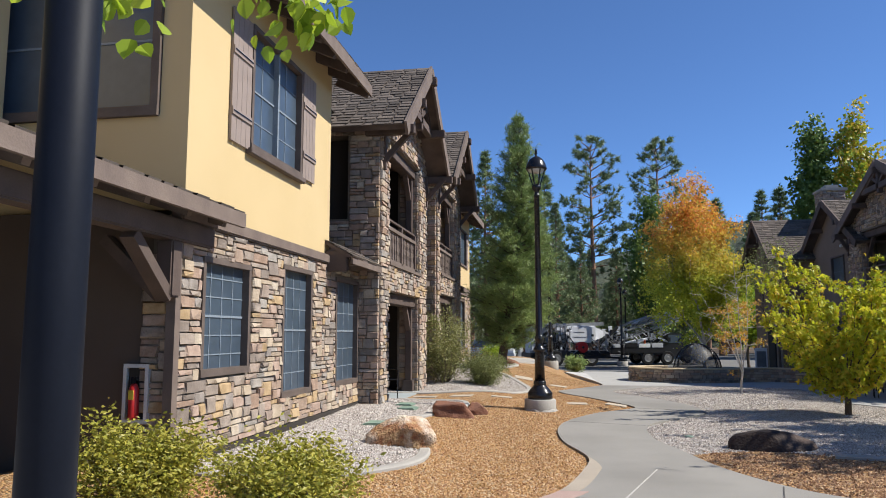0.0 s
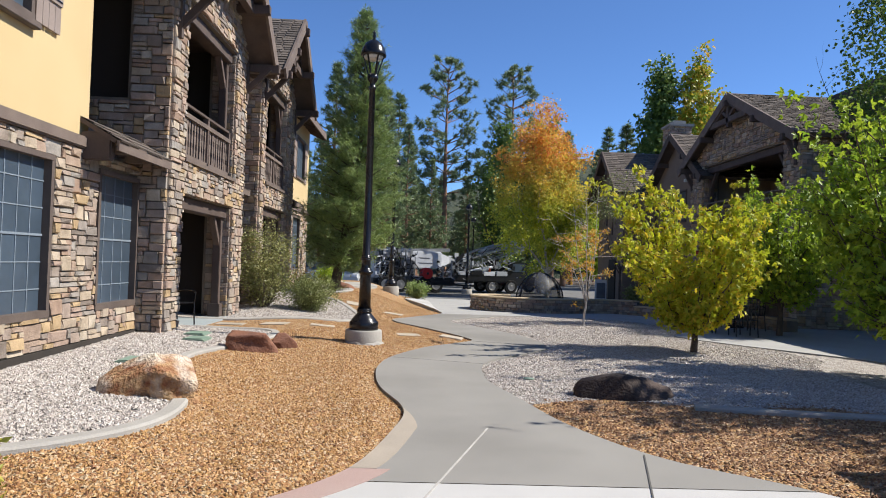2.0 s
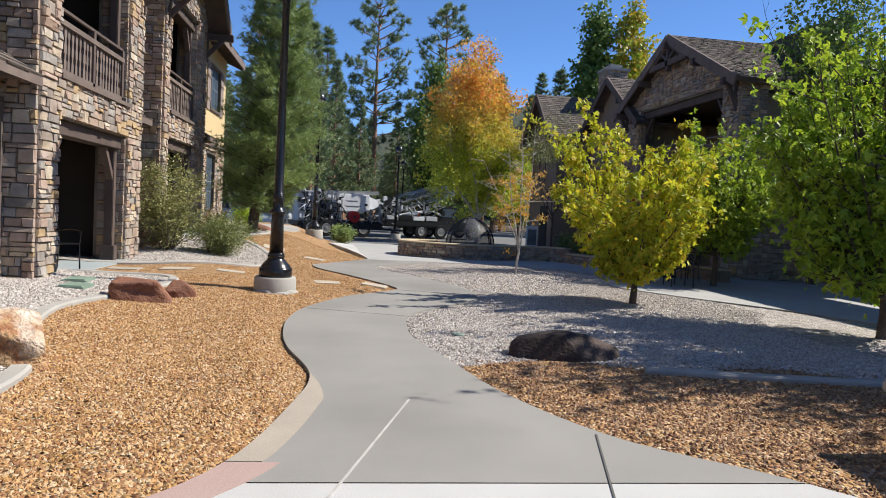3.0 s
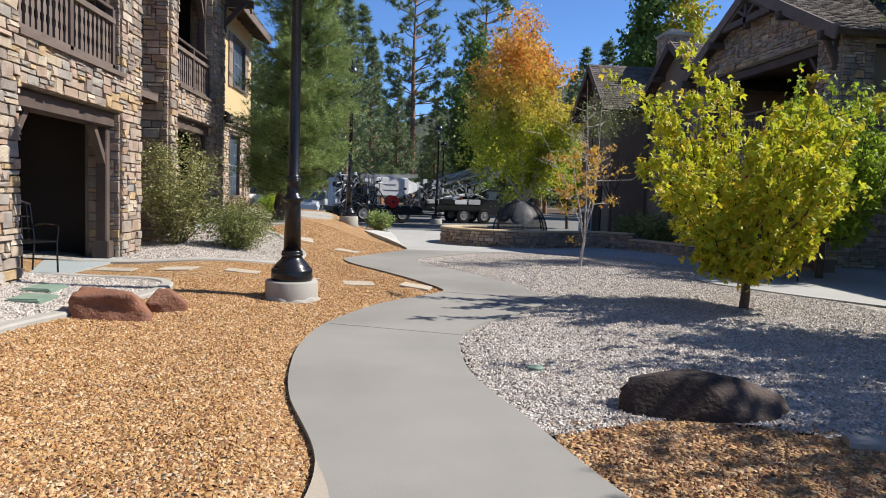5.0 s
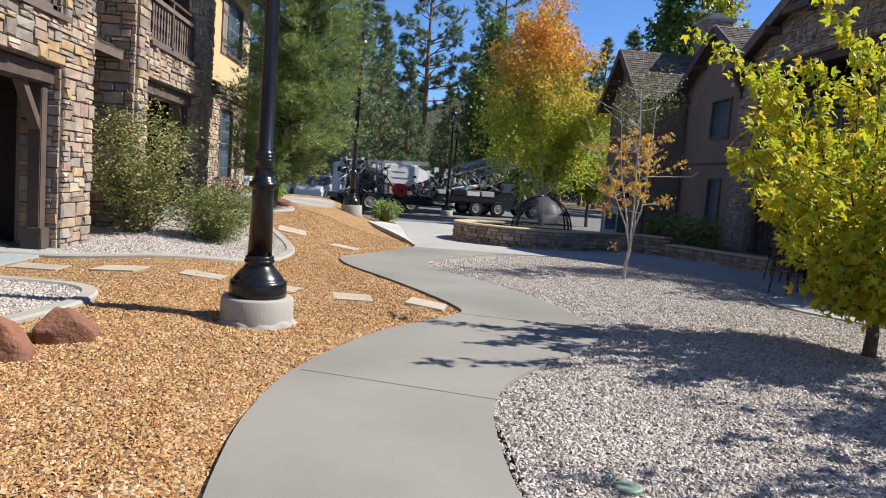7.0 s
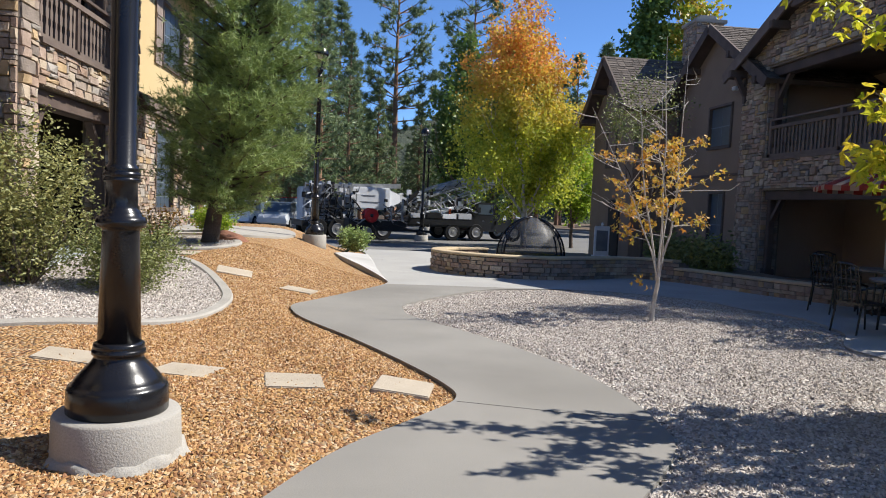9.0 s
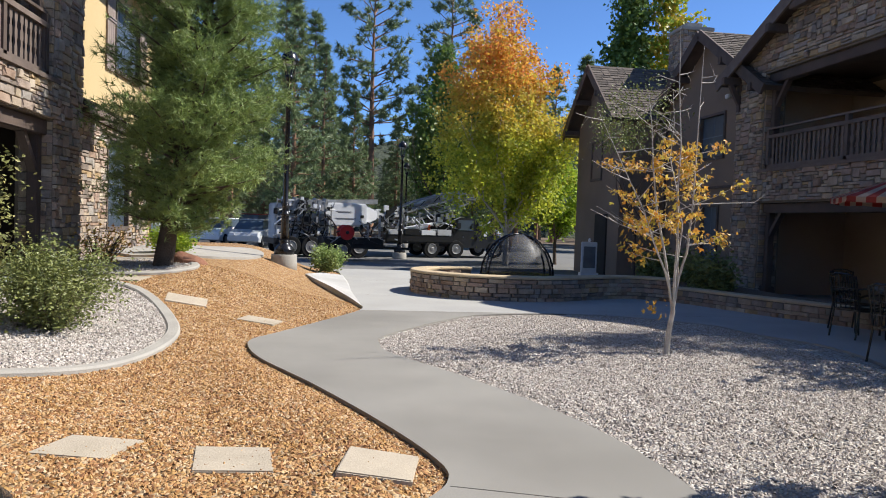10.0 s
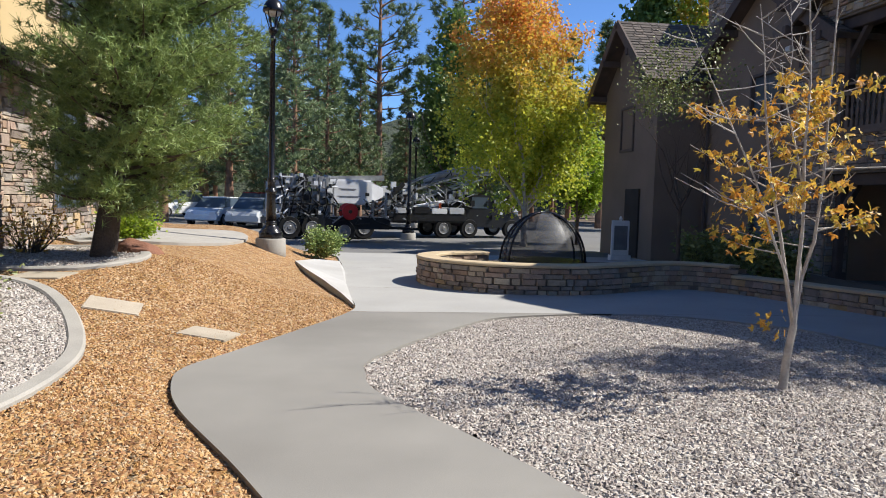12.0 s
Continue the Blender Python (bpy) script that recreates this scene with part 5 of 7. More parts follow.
def conifer(name, loc, label, height, radius, crown_from, whorls, boughs, twigs, per, nlen, nwid, m_leaf, m_bark, seed, trunk_r, droop=0.1, shape=1.0, gap=0.0, group="", lean=0.0, inner=0.22, cone=0.75, sub=1):
    """A conifer: straight trunk, boughs in whorls, needle tufts along each bough."""
    rnd = np.random.default_rng(seed)
    tree = thing(name, loc, label, "tree", group)
    bm = bmesh.new()
    sway = [(lean * min(1.0, k / 2.5) + 0.06 * math.sin(seed + k), 0.05 * math.cos(seed * 1.7 + k), height * k / 6 - (0.3 if k == 0 else 0)) for k in range(7)]
    tube(bm, sway, [trunk_r * (1.25 if k == 0 else 1 - 0.93 * k / 6) for k in range(7)], 10, False)
    C, D = [], []
    for i in range(whorls):
        t = i / (whorls - 1)
        z = crown_from + (height - crown_from) * t
        R = radius * ((1 - t) ** shape) * (0.35 + 0.65 * min(1, 0.25 + t * 6)) + 0.12
        for b in range(boughs):
            if rnd.random() < gap:
                continue
            a = 2 * math.pi * (b + rnd.uniform(-0.4, 0.4)) / boughs + i * 2.4
            L = R * rnd.uniform(0.6, 1.18)
            rise = rnd.uniform(-0.05, 0.28) - droop + 0.35 * t
            p0 = Vector((lean * min(1.0, z / height * 2.4), 0, z + rnd.uniform(-0.15, 0.15)))
            p1 = p0 + Vector((math.cos(a) * L * 0.55, math.sin(a) * L * 0.55, rise * L * 0.5))
            p2 = p0 + Vector((math.cos(a) * L, math.sin(a) * L, rise * L + 0.12 * L))
            tube(bm, [p0, p1, p2], [trunk_r * 0.16 + 0.004, trunk_r * 0.1 + 0.003, 0.004], 4, False)
            k = max(3, int(twigs * L / radius))
            for q in range(k):
                u = rnd.uniform(inner, 1.0) ** 0.8
                base = (p0.lerp(p1, u / 0.55) if u < 0.55 else p1.lerp(p2, (u - 0.55) / 0.45))
                off = (1 - 0.5 * u) * 0.32 * L
                C.append((base.x + rnd.normal(0, off * 0.5), base.y + rnd.normal(0, off * 0.5), base.z + rnd.normal(0, off * 0.22) + 0.02))
                D.append((math.cos(a) * 0.7 + rnd.normal(0, 0.35), math.sin(a) * 0.7 + rnd.normal(0, 0.35), 0.45))
    part("trunk", bm, m_bark, tree, smooth=True)
    C, D = np.repeat(np.array(C), sub, 0), np.repeat(np.array(D), sub, 0)
    if sub > 1:
        C = C + rnd.normal(0, 0.075, C.shape)
    V, F = needles(C, D, per, nlen, nwid, rnd, cone)
    raw("crown", V, F, m_leaf, tree)
    return tree


def shrub(loc, label, rx, rz, stems, leaves, size, m_leaf, seed, cz=None, clump=0.07, long=1.6, spiky=0.0):
    """A shrub: many thin stems from the ground and small leaves along them."""
    rnd = np.random.default_rng(seed)
    sh = thing("shrub", loc, label, "shrub")
    bm, tips = bmesh.new(), []
    for i in range(stems):
        a, e = rnd.uniform(0, 2 * math.pi), rnd.uniform(0.25, 1.0)
        d = Vector((math.cos(a) * e * rx, math.sin(a) * e * rx, rz * rnd.uniform(0.7, 1.1) * (2 - 0.7 * e)))
        branches(bm, (math.cos(a) * 0.08, math.sin(a) * 0.08, -0.03), d, d.length * 0.8, 0.012, 1, rnd, tips, 0.2, 4, 0.1, (2, 4))
    part("stem", bm, M_twig, sh)
    t = np.array(tips)
    cz = rz if cz is None else cz
    u = rnd.normal(0, 1, (stems * 9, 3))
    u /= np.linalg.norm(u, axis=1)[:, None]
    u *= rnd.uniform(0.3, 1, (len(u), 1)) ** 0.6 * (1 + 0.18 * np.sin(u[:, :1] * 7 + seed))
    c = np.concatenate([u[:, :2] * rx, np.maximum(u[:, 2:3] * rz + cz, 0.04)], 1)
    t = t[(np.abs(t[:, 0]) < rx * 1.2) & (np.abs(t[:, 1]) < rx * 1.2) & (t[:, 2] < 2.3 * rz)]
    V, F = leaf_cloud(np.concatenate([c, t]), clump, leaves, size, rnd, long=long, droop=-0.25)
    raw("foliage", V, F, m_leaf, sh)
    return sh


M_l_maple = leafy("yellow_green_leaf", [(0.31, 0.38, 0.02), (0.45, 0.48, 0.03), (0.56, 0.53, 0.036), (0.35, 0.42, 0.026), (0.66, 0.47, 0.04), (0.47, 0.49, 0.034)], 0.5)
M_l_green = leafy("green_leaf", [(0.161, 0.270, 0.024), (0.269, 0.375, 0.030), (0.404, 0.493, 0.040), (0.201, 0.306, 0.024)], 0.5)
M_l_gold = leafy("golden_leaf", [(0.60, 0.33, 0.05), (0.70, 0.45, 0.08), (0.56, 0.24, 0.04), (0.68, 0.50, 0.10), (0.50, 0.40, 0.06)], 0.42)
M_l_aspen = leafy("aspen_leaf", [(0.25, 0.34, 0.04), (0.44, 0.49, 0.05), (0.62, 0.60, 0.07), (0.33, 0.40, 0.045)], 0.52, height=(4.3, 7.6, [(0.70, 0.29, 0.06), (0.72, 0.46, 0.07), (0.62, 0.18, 0.06), (0.70, 0.42, 0.07), (0.45, 0.40, 0.06)]))
M_l_popl = leafy("poplar_leaf", [(0.084, 0.142, 0.032), (0.125, 0.199, 0.042), (0.181, 0.241, 0.042)], 0.35)
M_l_popy = leafy("turning_poplar_leaf", [(0.184, 0.302, 0.035), (0.368, 0.432, 0.035), (0.644, 0.389, 0.053), (0.294, 0.389, 0.035)], 0.35)
M_l_bush = leafy("grey_green_leaf", [(0.18, 0.195, 0.06), (0.26, 0.262, 0.085), (0.33, 0.31, 0.11), (0.135, 0.155, 0.05)], 0.25)
M_l_yew = leafy("sage_leaf", [(0.165, 0.19, 0.055), (0.24, 0.262, 0.078), (0.115, 0.14, 0.045)], 0.2)
M_l_front = leafy("yellowing_shrub_leaf", [(0.226, 0.239, 0.028), (0.338, 0.324, 0.042), (0.422, 0.366, 0.056), (0.183, 0.183, 0.028)], 0.35)
M_needle = leafy("pine_needle", [(0.13, 0.20, 0.062), (0.215, 0.295, 0.085), (0.33, 0.41, 0.12), (0.16, 0.225, 0.08)], 0.22)
M_needled = leafy("dark_pine_needle", [(0.125, 0.175, 0.09), (0.185, 0.245, 0.115), (0.27, 0.335, 0.15)], 0.2)

conifer("pine_tree", (-2.3, 25.3, 0.36), "bushy green pine with long soft needles beside the lodge", 8.8, 1.5, 0.9, 36, 8, 24, 10, 0.15, 0.0058, M_needle, M_bark, 3, 0.15, 0.02, 0.72, lean=0.75, cone=0.9, sub=5)
shoot_tree("maple_tree", (5.3, 15.2, 0.0), "young maple with yellow-green autumn leaves in gravel", 0.55, 0.06, 44, (1.85, 1.22, 1.38), 11000, 0.086, M_l_maple, M_bark, 11, 0.055, 0.05, 3, lobes=3, low=-0.8)
shoot_tree("maple_tree", (7.65, 12.4, 0.0), "green maple tree with dense bright leaves", 0.8, 0.08, 66, (2.5, 1.2, 1.95), 9000, 0.105, M_l_green, M_bark, 12, 0.09, 0.15, 4, lobes=3, low=-0.75, lean=(-0.3, 0.3))
shoot_tree("maple_tree", (9.15, 19.7, -0.02), "green maple tree beside the patio", 0.95, 0.07, 70, (2.25, 1.35, 1.4), 7500, 0.105, M_l_green, M_bark, 13, 0.09, 0.2, 4, lobes=3, low=-0.8)
shoot_tree("maple_tree", (9.7, 10.3, 0.0), "tall green maple shading the brown gravel", 1.6, 0.12, 80, (4.4, 1.2, 2.55), 18000, 0.12, M_l_green, M_bark, 14, 0.13, 0.2, 4)
# young maple: three pale stems, side sprays of golden leaves, bare tips
ym = thing("young_maple_tree", (4.5, 20.3, 0.0), "slender pale-barked young maple with sparse golden leaves", "tree")
rnd = np.random.default_rng(15)
bm, sp = bmesh.new(), []
tube(bm, [(0, 0, -0.08), (0, 0, 0.03), (0.02, 0, 0.3), (0.06, 0, 0.55)], [0.048, 0.034, 0.03, 0.028], 9, False)
STEMS = [((0.06, 0, 0.5), (-0.05, 0.06, 1.2), (-0.22, 0.1, 2.2), (-0.3, 0.12, 3.0)), ((0.06, 0, 0.52), (0.05, -0.05, 1.3), (0.02, -0.08, 2.4), (-0.06, -0.1, 3.7)),
         ((0.06, 0, 0.55), (0.2, 0.02, 1.2), (0.27, 0.05, 2.2), (0.30, 0.04, 3.55)), ((0.05, 0, 0.6), (-0.25, -0.1, 1.3), (-0.6, -0.15, 2.0), (-1.0, -0.15, 2.75)), ((0.1, 0, 0.8), (0.22, 0.2, 1.5), (0.1, 0.35, 2.3), (0.12, 0.4, 3.1))]
for k, st in enumerate(STEMS):
    pts = [p for a, b in zip(st, st[1:]) for p in (Vector(a), Vector(a).lerp(Vector(b), 0.5) + Vector(rnd.uniform(-0.025, 0.025, 3)))] + [Vector(st[-1])]
    r0 = 0.019 if k < 3 else 0.013
    tube(bm, pts, [r0 * (1 - 0.85 * i / (len(pts) - 1)) for i in range(len(pts))], 7, False)
    for i in range(15):
        t = rnd.uniform(0.22, 0.97)
        q = min(int(t * (len(pts) - 1)), len(pts) - 2)
        p = pts[q].lerp(pts[q + 1], t * (len(pts) - 1) - q)
        a = rnd.uniform(0, 2 * math.pi)
        L = rnd.uniform(0.22, 0.62) * (1.15 - 0.75 * max(0, (p.z - 1.6) / 2))
        e = p + Vector((math.cos(a) * L, math.sin(a) * L, L * rnd.uniform(0.05, 0.6)))
        tube(bm, [p, p.lerp(e, 0.5) - Vector((0, 0, 0.03 * L)), e], [0.006, 0.004, 0.002], 4, False)
        for _ in range(2):
            g = p.lerp(e, rnd.uniform(0.4, 0.9))
            tube(bm, [g, g + Vector(rnd.uniform(-0.14, 0.14, 3))], [0.003, 0.0015], 3, False)
        if 1.0 < e.z < 2.5 and abs(e.x) < 0.72 and rnd.random() < 0.85:
            sp += [p.lerp(e, u)[:] for u in rnd.uniform(0.4, 1.08, 6)]
tube(bm, [(0.2, 0.02, 1.75), (0.6, 0.0, 1.78), (0.95, -0.05, 1.8), (1.08, -0.05, 1.9)], [0.008, 0.006, 0.004, 0.002], 5, False)
sp += [(-0.15, -0.05, 0.55), (-0.22, -0.05, 0.56), (-0.1, 0, 0.6)]
part("trunk", bm, M_pale, ym, smooth=True)
V, F = leaf_cloud(np.array(sp), 0.045, 1100, 0.052, rnd, droop=0.3, lobes=3)
raw("crown", V, F, M_l_gold, ym)
broadleaf("aspen_tree", (7.5, 41.9, -0.3), "tall autumn tree turning from green to orange", "tree", 1.8, 9, 3.3, 0.13, (5.95, 2.75, 4.65, 0.45), 540, 34000, 0.13, M_l_aspen, M_pale, 16, 0.22, lean=-0.55)
broadleaf("aspen_tree", (10.3, 44.2, -0.3), "small green tree by the car park", "tree", 1.4, 7, 1.6, 0.09, (3.0, 1.5, 1.7, 0.2), 150, 7000, 0.14, M_l_green, M_bark, 17, 0.16)
broadleaf("aspen_tree", (12.9, 21.5, 0.0), "grey-green aspen beside the lodge roof", "tree", 3.0, 7, 3.0, 0.12, (7.6, 1.15, 3.0, 0.3), 130, 7000, 0.11, M_l_popl, M_bark, 18, 0.22)


# ---- background woods ----
pines = [conifer("pine_tree", (-2.1, 53.0, -0.3), "tall dark pine behind the car park", 13.4, 2.2, 2.0, 24, 6, 7, 30, 0.44, 0.03, M_needled, M_barkp, 31, 0.2, 0.05, 0.8, 0.16, "background pines", cone=0.8),
         conifer("ponderosa_tree", (2.7, 70.0, -0.3), "tall ponderosa pine with bare red trunk and open crown", 20.6, 3.7, 7.2, 15, 6, 15, 32, 0.5, 0.034, M_needled, M_barkp, 32, 0.33, -0.12, 0.38, 0.22, "background pines", inner=0.5, cone=0.95),
         conifer("pine_tree", (-6.5, 60.0, -0.3), "tall dark pine behind the car park", 17.0, 2.3, 3.0, 26, 6, 7, 30, 0.5, 0.034, M_needled, M_barkp, 33, 0.24, 0.08, 0.7, 0.2, "background pines", cone=0.8)]
copy_thing(pines[1], pose(9.0, 71.5, -0.3, 0, 0, 130))
rw = random.Random(5)
for i in range(72):
    y = rw.uniform(60, 116)
    x = rw.uniform(-0.42, 0.46) * y + 1
    t_ = copy_thing(pines[rw.choice((0, 2))], pose(x, y, -0.3, 0, 0, rw.uniform(0, 360)))
    # lower between the tall trees, so that sky shows there
    k = rw.uniform(0.55, 0.8) * (0.75 + 0.35 * (y - 60) / 56) if -4 < x - 0.04 * y < 10 else rw.uniform(0.8, 1.15)
    t_.scale = (k * rw.uniform(1.0, 1.3), k * rw.uniform(1.0, 1.3), k)
for i in range(22):
    t_ = copy_thing(pines[rw.choice((0, 2))], pose(rw.uniform(-3, 13), rw.uniform(74, 104), -0.3, 0, 0, rw.uniform(0, 360)))
    k = rw.uniform(0.45, 0.68)
    t_.scale = (k * 1.35, k * 1.35, k)
for x, y, k in ((-9.5, 57, 1.0), (-12, 62, 1.1), (-3.4, 62, 1.0), (1.3, 60, 0.72), (6.6, 62, 0.7), (7.6, 66, 0.8), (12.2, 66, 0.9), (-0.6, 58, 0.9)):
    t_ = copy_thing(pines[0 if k < 1 else 2], pose(x, y, -0.3, 0, 0, 90 * k))
    t_.scale = (k, k, k)
M_hill = surf("wooded_hill", (0.018, 0.03, 0.016), (0.055, 0.062, 0.036), 0.35, 1.6, 0.95, 0.8, dist=1.0)
hill = sheet("hillside", -300, 300, 112, 330, 6, lambda x, y: -1.0 + 7 * smoothstep(110, 128, y) + (y - 112) * (0.1 + 0.09 * smoothstep(0, 70, x)) + 3 * np.sin(x * 0.021 + 0.6) * smoothstep(112, 135, y) + 2.5 * smoothstep(112, 125, y) * np.sin(x * 0.3 + y * 0.23) * np.cos(y * 0.4 - x * 0.17), M_hill)
tagged(hill, "wooded hillside in the distance", "hill", kind="structure")
broadleaf("poplar_tree", (19.6, 60.0, 0.0), "tall green poplar behind the lodge", "tree", 4.0, 8, 5.0, 0.22, (11.5, 1.7, 7.3, 0.45), 170, 13000, 0.3, M_l_popl, M_bark, 41, 0.32)
broadleaf("poplar_tree", (22.6, 60.0, 0.0), "tall poplar turning yellow behind the lodge", "tree", 4.0, 8, 5.0, 0.22, (12.0, 1.9, 8.0, 0.45), 140, 10000, 0.3, M_l_popy, M_bark, 42, 0.34)
broadleaf("poplar_tree", (8.6, 50.0, -0.3), "green tree behind the autumn aspen", "tree", 3.0, 8, 3.4, 0.16, (6.8, 1.8, 4.6, 0.4), 170, 9000, 0.24, M_l_popl, M_bark, 43, 0.3)
broadleaf("poplar_tree", (6.3, 56.0, -0.3), "green tree behind the autumn aspen", "tree", 3.0, 8, 3.4, 0.16, (7.4, 1.6, 5.0, 0.4), 170, 9000, 0.24, M_l_popl, M_bark, 44, 0.3)
broadleaf("grey_tree", (8.2, 30.2, 0.2), "thin grey tree with small dull leaves", "tree", 1.4, 5, 1.7, 0.05, (4.1, 1.0, 1.0, 0.0), 60, 2200, 0.06, M_l_yew, M_bark, 45, 0.18)

# ---- shrubs ----
zb_ = lambda x, y: float(bank(x, y)) + 0.02
shrub((-3.45, 20.6, zb_(-3.45, 20.6)), "tall loose olive-green shrub with bare lower stems", 0.80, 0.66, 34, 9500, 0.036, M_l_bush, 51, 1.38, 0.09)
shrub((-2.3, 20.75, zb_(-2.3, 20.75)), "rounded dense olive-green shrub in gravel", 0.70, 0.46, 30, 13000, 0.027, M_l_yew, 52, 0.42, 0.07)
shrub((-2.3, 5.9, zb_(-2.3, 5.9)), "low shrub with yellowing leaves", 0.58, 0.33, 28, 11000, 0.029, M_l_front, 53, 0.31, 0.07)
shrub((-3.65, 5.9, zb_(-3.65, 5.9)), "low shrub with yellowing leaves", 0.72, 0.34, 26, 11000, 0.029, M_l_front, 54, 0.30, 0.07)
shrub((0.35, 33.2, -0.05), "soft low green shrub by the footpath", 0.5, 0.3, 24, 4600, 0.05, M_needle, 55, 0.3, 0.06)
shrub((-2.85, 28.6, zb_(-2.85, 28.6)), "dark green shrub behind the pine", 0.5, 0.3, 18, 3000, 0.045, M_l_green, 56, 0.28, 0.08)
shrub((-3.4, 25.9, zb_(-3.4, 25.9)), "bare-stemmed dark red shrub", 0.6, 0.35, 26, 500, 0.04, M_l_gold, 57, 0.3, 0.08)
for i, (x, y) in enumerate(((9.3, 29.6), (9.4, 31.6), (9.0, 27.6))):
    shrub((x, y, -0.1), "dark shrub against the shaded wall", 0.6, 0.5, 14, 1800, 0.07, M_l_yew, 60 + i, 0.5, 0.09)

# leafy bough that hangs over the start of the walk
over = thing("aspen_tree", (-2.35, 0.55, 0.0), "aspen whose leafy bough hangs over the path", "tree")
bm, tips = bmesh.new(), []
tube(bm, [(0, 0, -0.1), (0.05, 0, 1.2), (0.1, 0.05, 2.4), (0.15, 0.1, 4.0)], [0.1, 0.08, 0.065, 0.03], 10, False)
rnd = np.random.default_rng(77)
tube(bm, [(0.1, 0.05, 2.35), (0.55, 0.7, 2.76), (1.0, 1.2, 2.86), (1.5, 1.58, 2.78)], [0.03, 0.02, 0.012, 0.005], 6, False)
tube(bm, [(0.1, 0.05, 2.5), (0.2, 0.7, 2.72), (0.35, 1.2, 2.66)], [0.03, 0.016, 0.005], 6, False)
part("trunk", bm, M_pale, over, smooth=True)
cs = np.array([(0.62, 1.05, 2.72), (0.72, 1.1, 2.66), (0.82, 1.2, 2.74), (1.5, 1.62, 2.66), (1.42, 1.5, 2.74), (1.56, 1.66, 2.72), (0.95, 1.25, 2.7), (1.05, 1.32, 2.62), (0.45, 1.0, 2.62), (0.4, 0.9, 2.7), (0.1, 0.6, 2.8), (0.1, 0.1, 3.4), (0.3, 0.3, 3.0), (-0.3, 0.2, 3.2), (0.9, 1.1, 2.95), (1.3, 1.3, 2.95)])
V, F = round_leaves(cs, 0.075, 520, 0.062, rnd)
raw("crown", V, F, M_l_green, over)

# ---- rocks, stepping stones, covers ----


def rock(name, loc, size, material, label, seed, rz=0.0, blocky=3.0, facets=15):
    """A weathered boulder: a lumpy block with flattened facets."""
    bm = bmesh.new()
    bmesh.ops.create_icosphere(bm, subdivisions=4, radius=1)
    off = Vector((seed * 7.3, seed * 1.9, 0))
    rr = random.Random(seed)
    cuts = [(Vector((rr.uniform(-1, 1), rr.uniform(-1, 1), rr.uniform(-0.1, 1))).normalized(), rr.uniform(0.52, 0.8) + (0.14 if blocky > 4 else 0) + (0.06 if facets < 12 else 0)) for _ in range(facets)]
    for v in bm.verts:
        c = v.co
        k = 1 / (abs(c.x) ** blocky + abs(c.y) ** blocky + abs(c.z) ** blocky) ** (1 / blocky)
        d = 1.08 + 0.22 * noise.noise(c * 1.3 + off) + 0.10 * noise.noise(c * 3.1 + off) + 0.045 * noise.noise(c * 7 + off) + 0.02 * noise.noise(c * 15 + off)
        q = c * k * d * 0.92
        for pl in cuts:
            h = q.dot(pl[0]) - pl[1]
            if h > 0:
                q = q - pl[0] * h * 0.94
        v.co = Vector((q.x * size[0], q.y * size[1], q.z * size[2]))
    ob = part(name, bm, material, smooth=True)
    ob.matrix_basis = pose(*loc, 0, 0, rz)
    return tagged(ob, label, "rock")


M_rock_o = surf("ochre_rock", (0.46, 0.30, 0.15), (0.22, 0.07, 0.025), 8.5, 30, 0.85, 1.0, stain=(0.62, 0.55, 0.45), dist=0.05)
M_rock_r = surf("red_rock", (0.24, 0.105, 0.06), (0.15, 0.07, 0.045), 4, 30, 0.85, 0.8, dist=0.02)
# dark brown rock, deepened in colour to add the missing tree shade
M_rock_shade = surf("brown_rock_shade", (0.042, 0.026, 0.02), (0.024, 0.017, 0.014), 4, 30, 0.85, 0.8, stain=(0.075, 0.05, 0.04), dist=0.02)
rock("boulder", (-2.16, 9.6, zb_(-2.1, 9.5) + 0.07), (0.52, 0.3, 0.29), M_rock_o, "orange and cream weathered boulder on gravel", 8, 4, 5, 9)
rock("boulder", (-2.1, 13.55, zb_(-2.1, 13.5) + 0.08), (0.36, 0.2, 0.19), M_rock_r, "flat blocky dark red boulder by the kerb", 2, 6, 9, 5)
rock("boulder", (-1.72, 14.0, zb_(-1.8, 14.1) + 0.05), (0.2, 0.15, 0.15), M_rock_r, "small dark red rock by the kerb", 3, 20, 8, 5)
rock("boulder", (2.76, 10.84, 0.09), (0.5, 0.28, 0.19), M_rock_shade, "low dark brown boulder, tree shade put in its colour", 4, -5, 7, 6)
rock("boulder", (-1.98, 26.0, zb_(-1.98, 26.0) + 0.06), (0.4, 0.25, 0.15), M_rock_r, "red rock beside the pine", 5, 10)

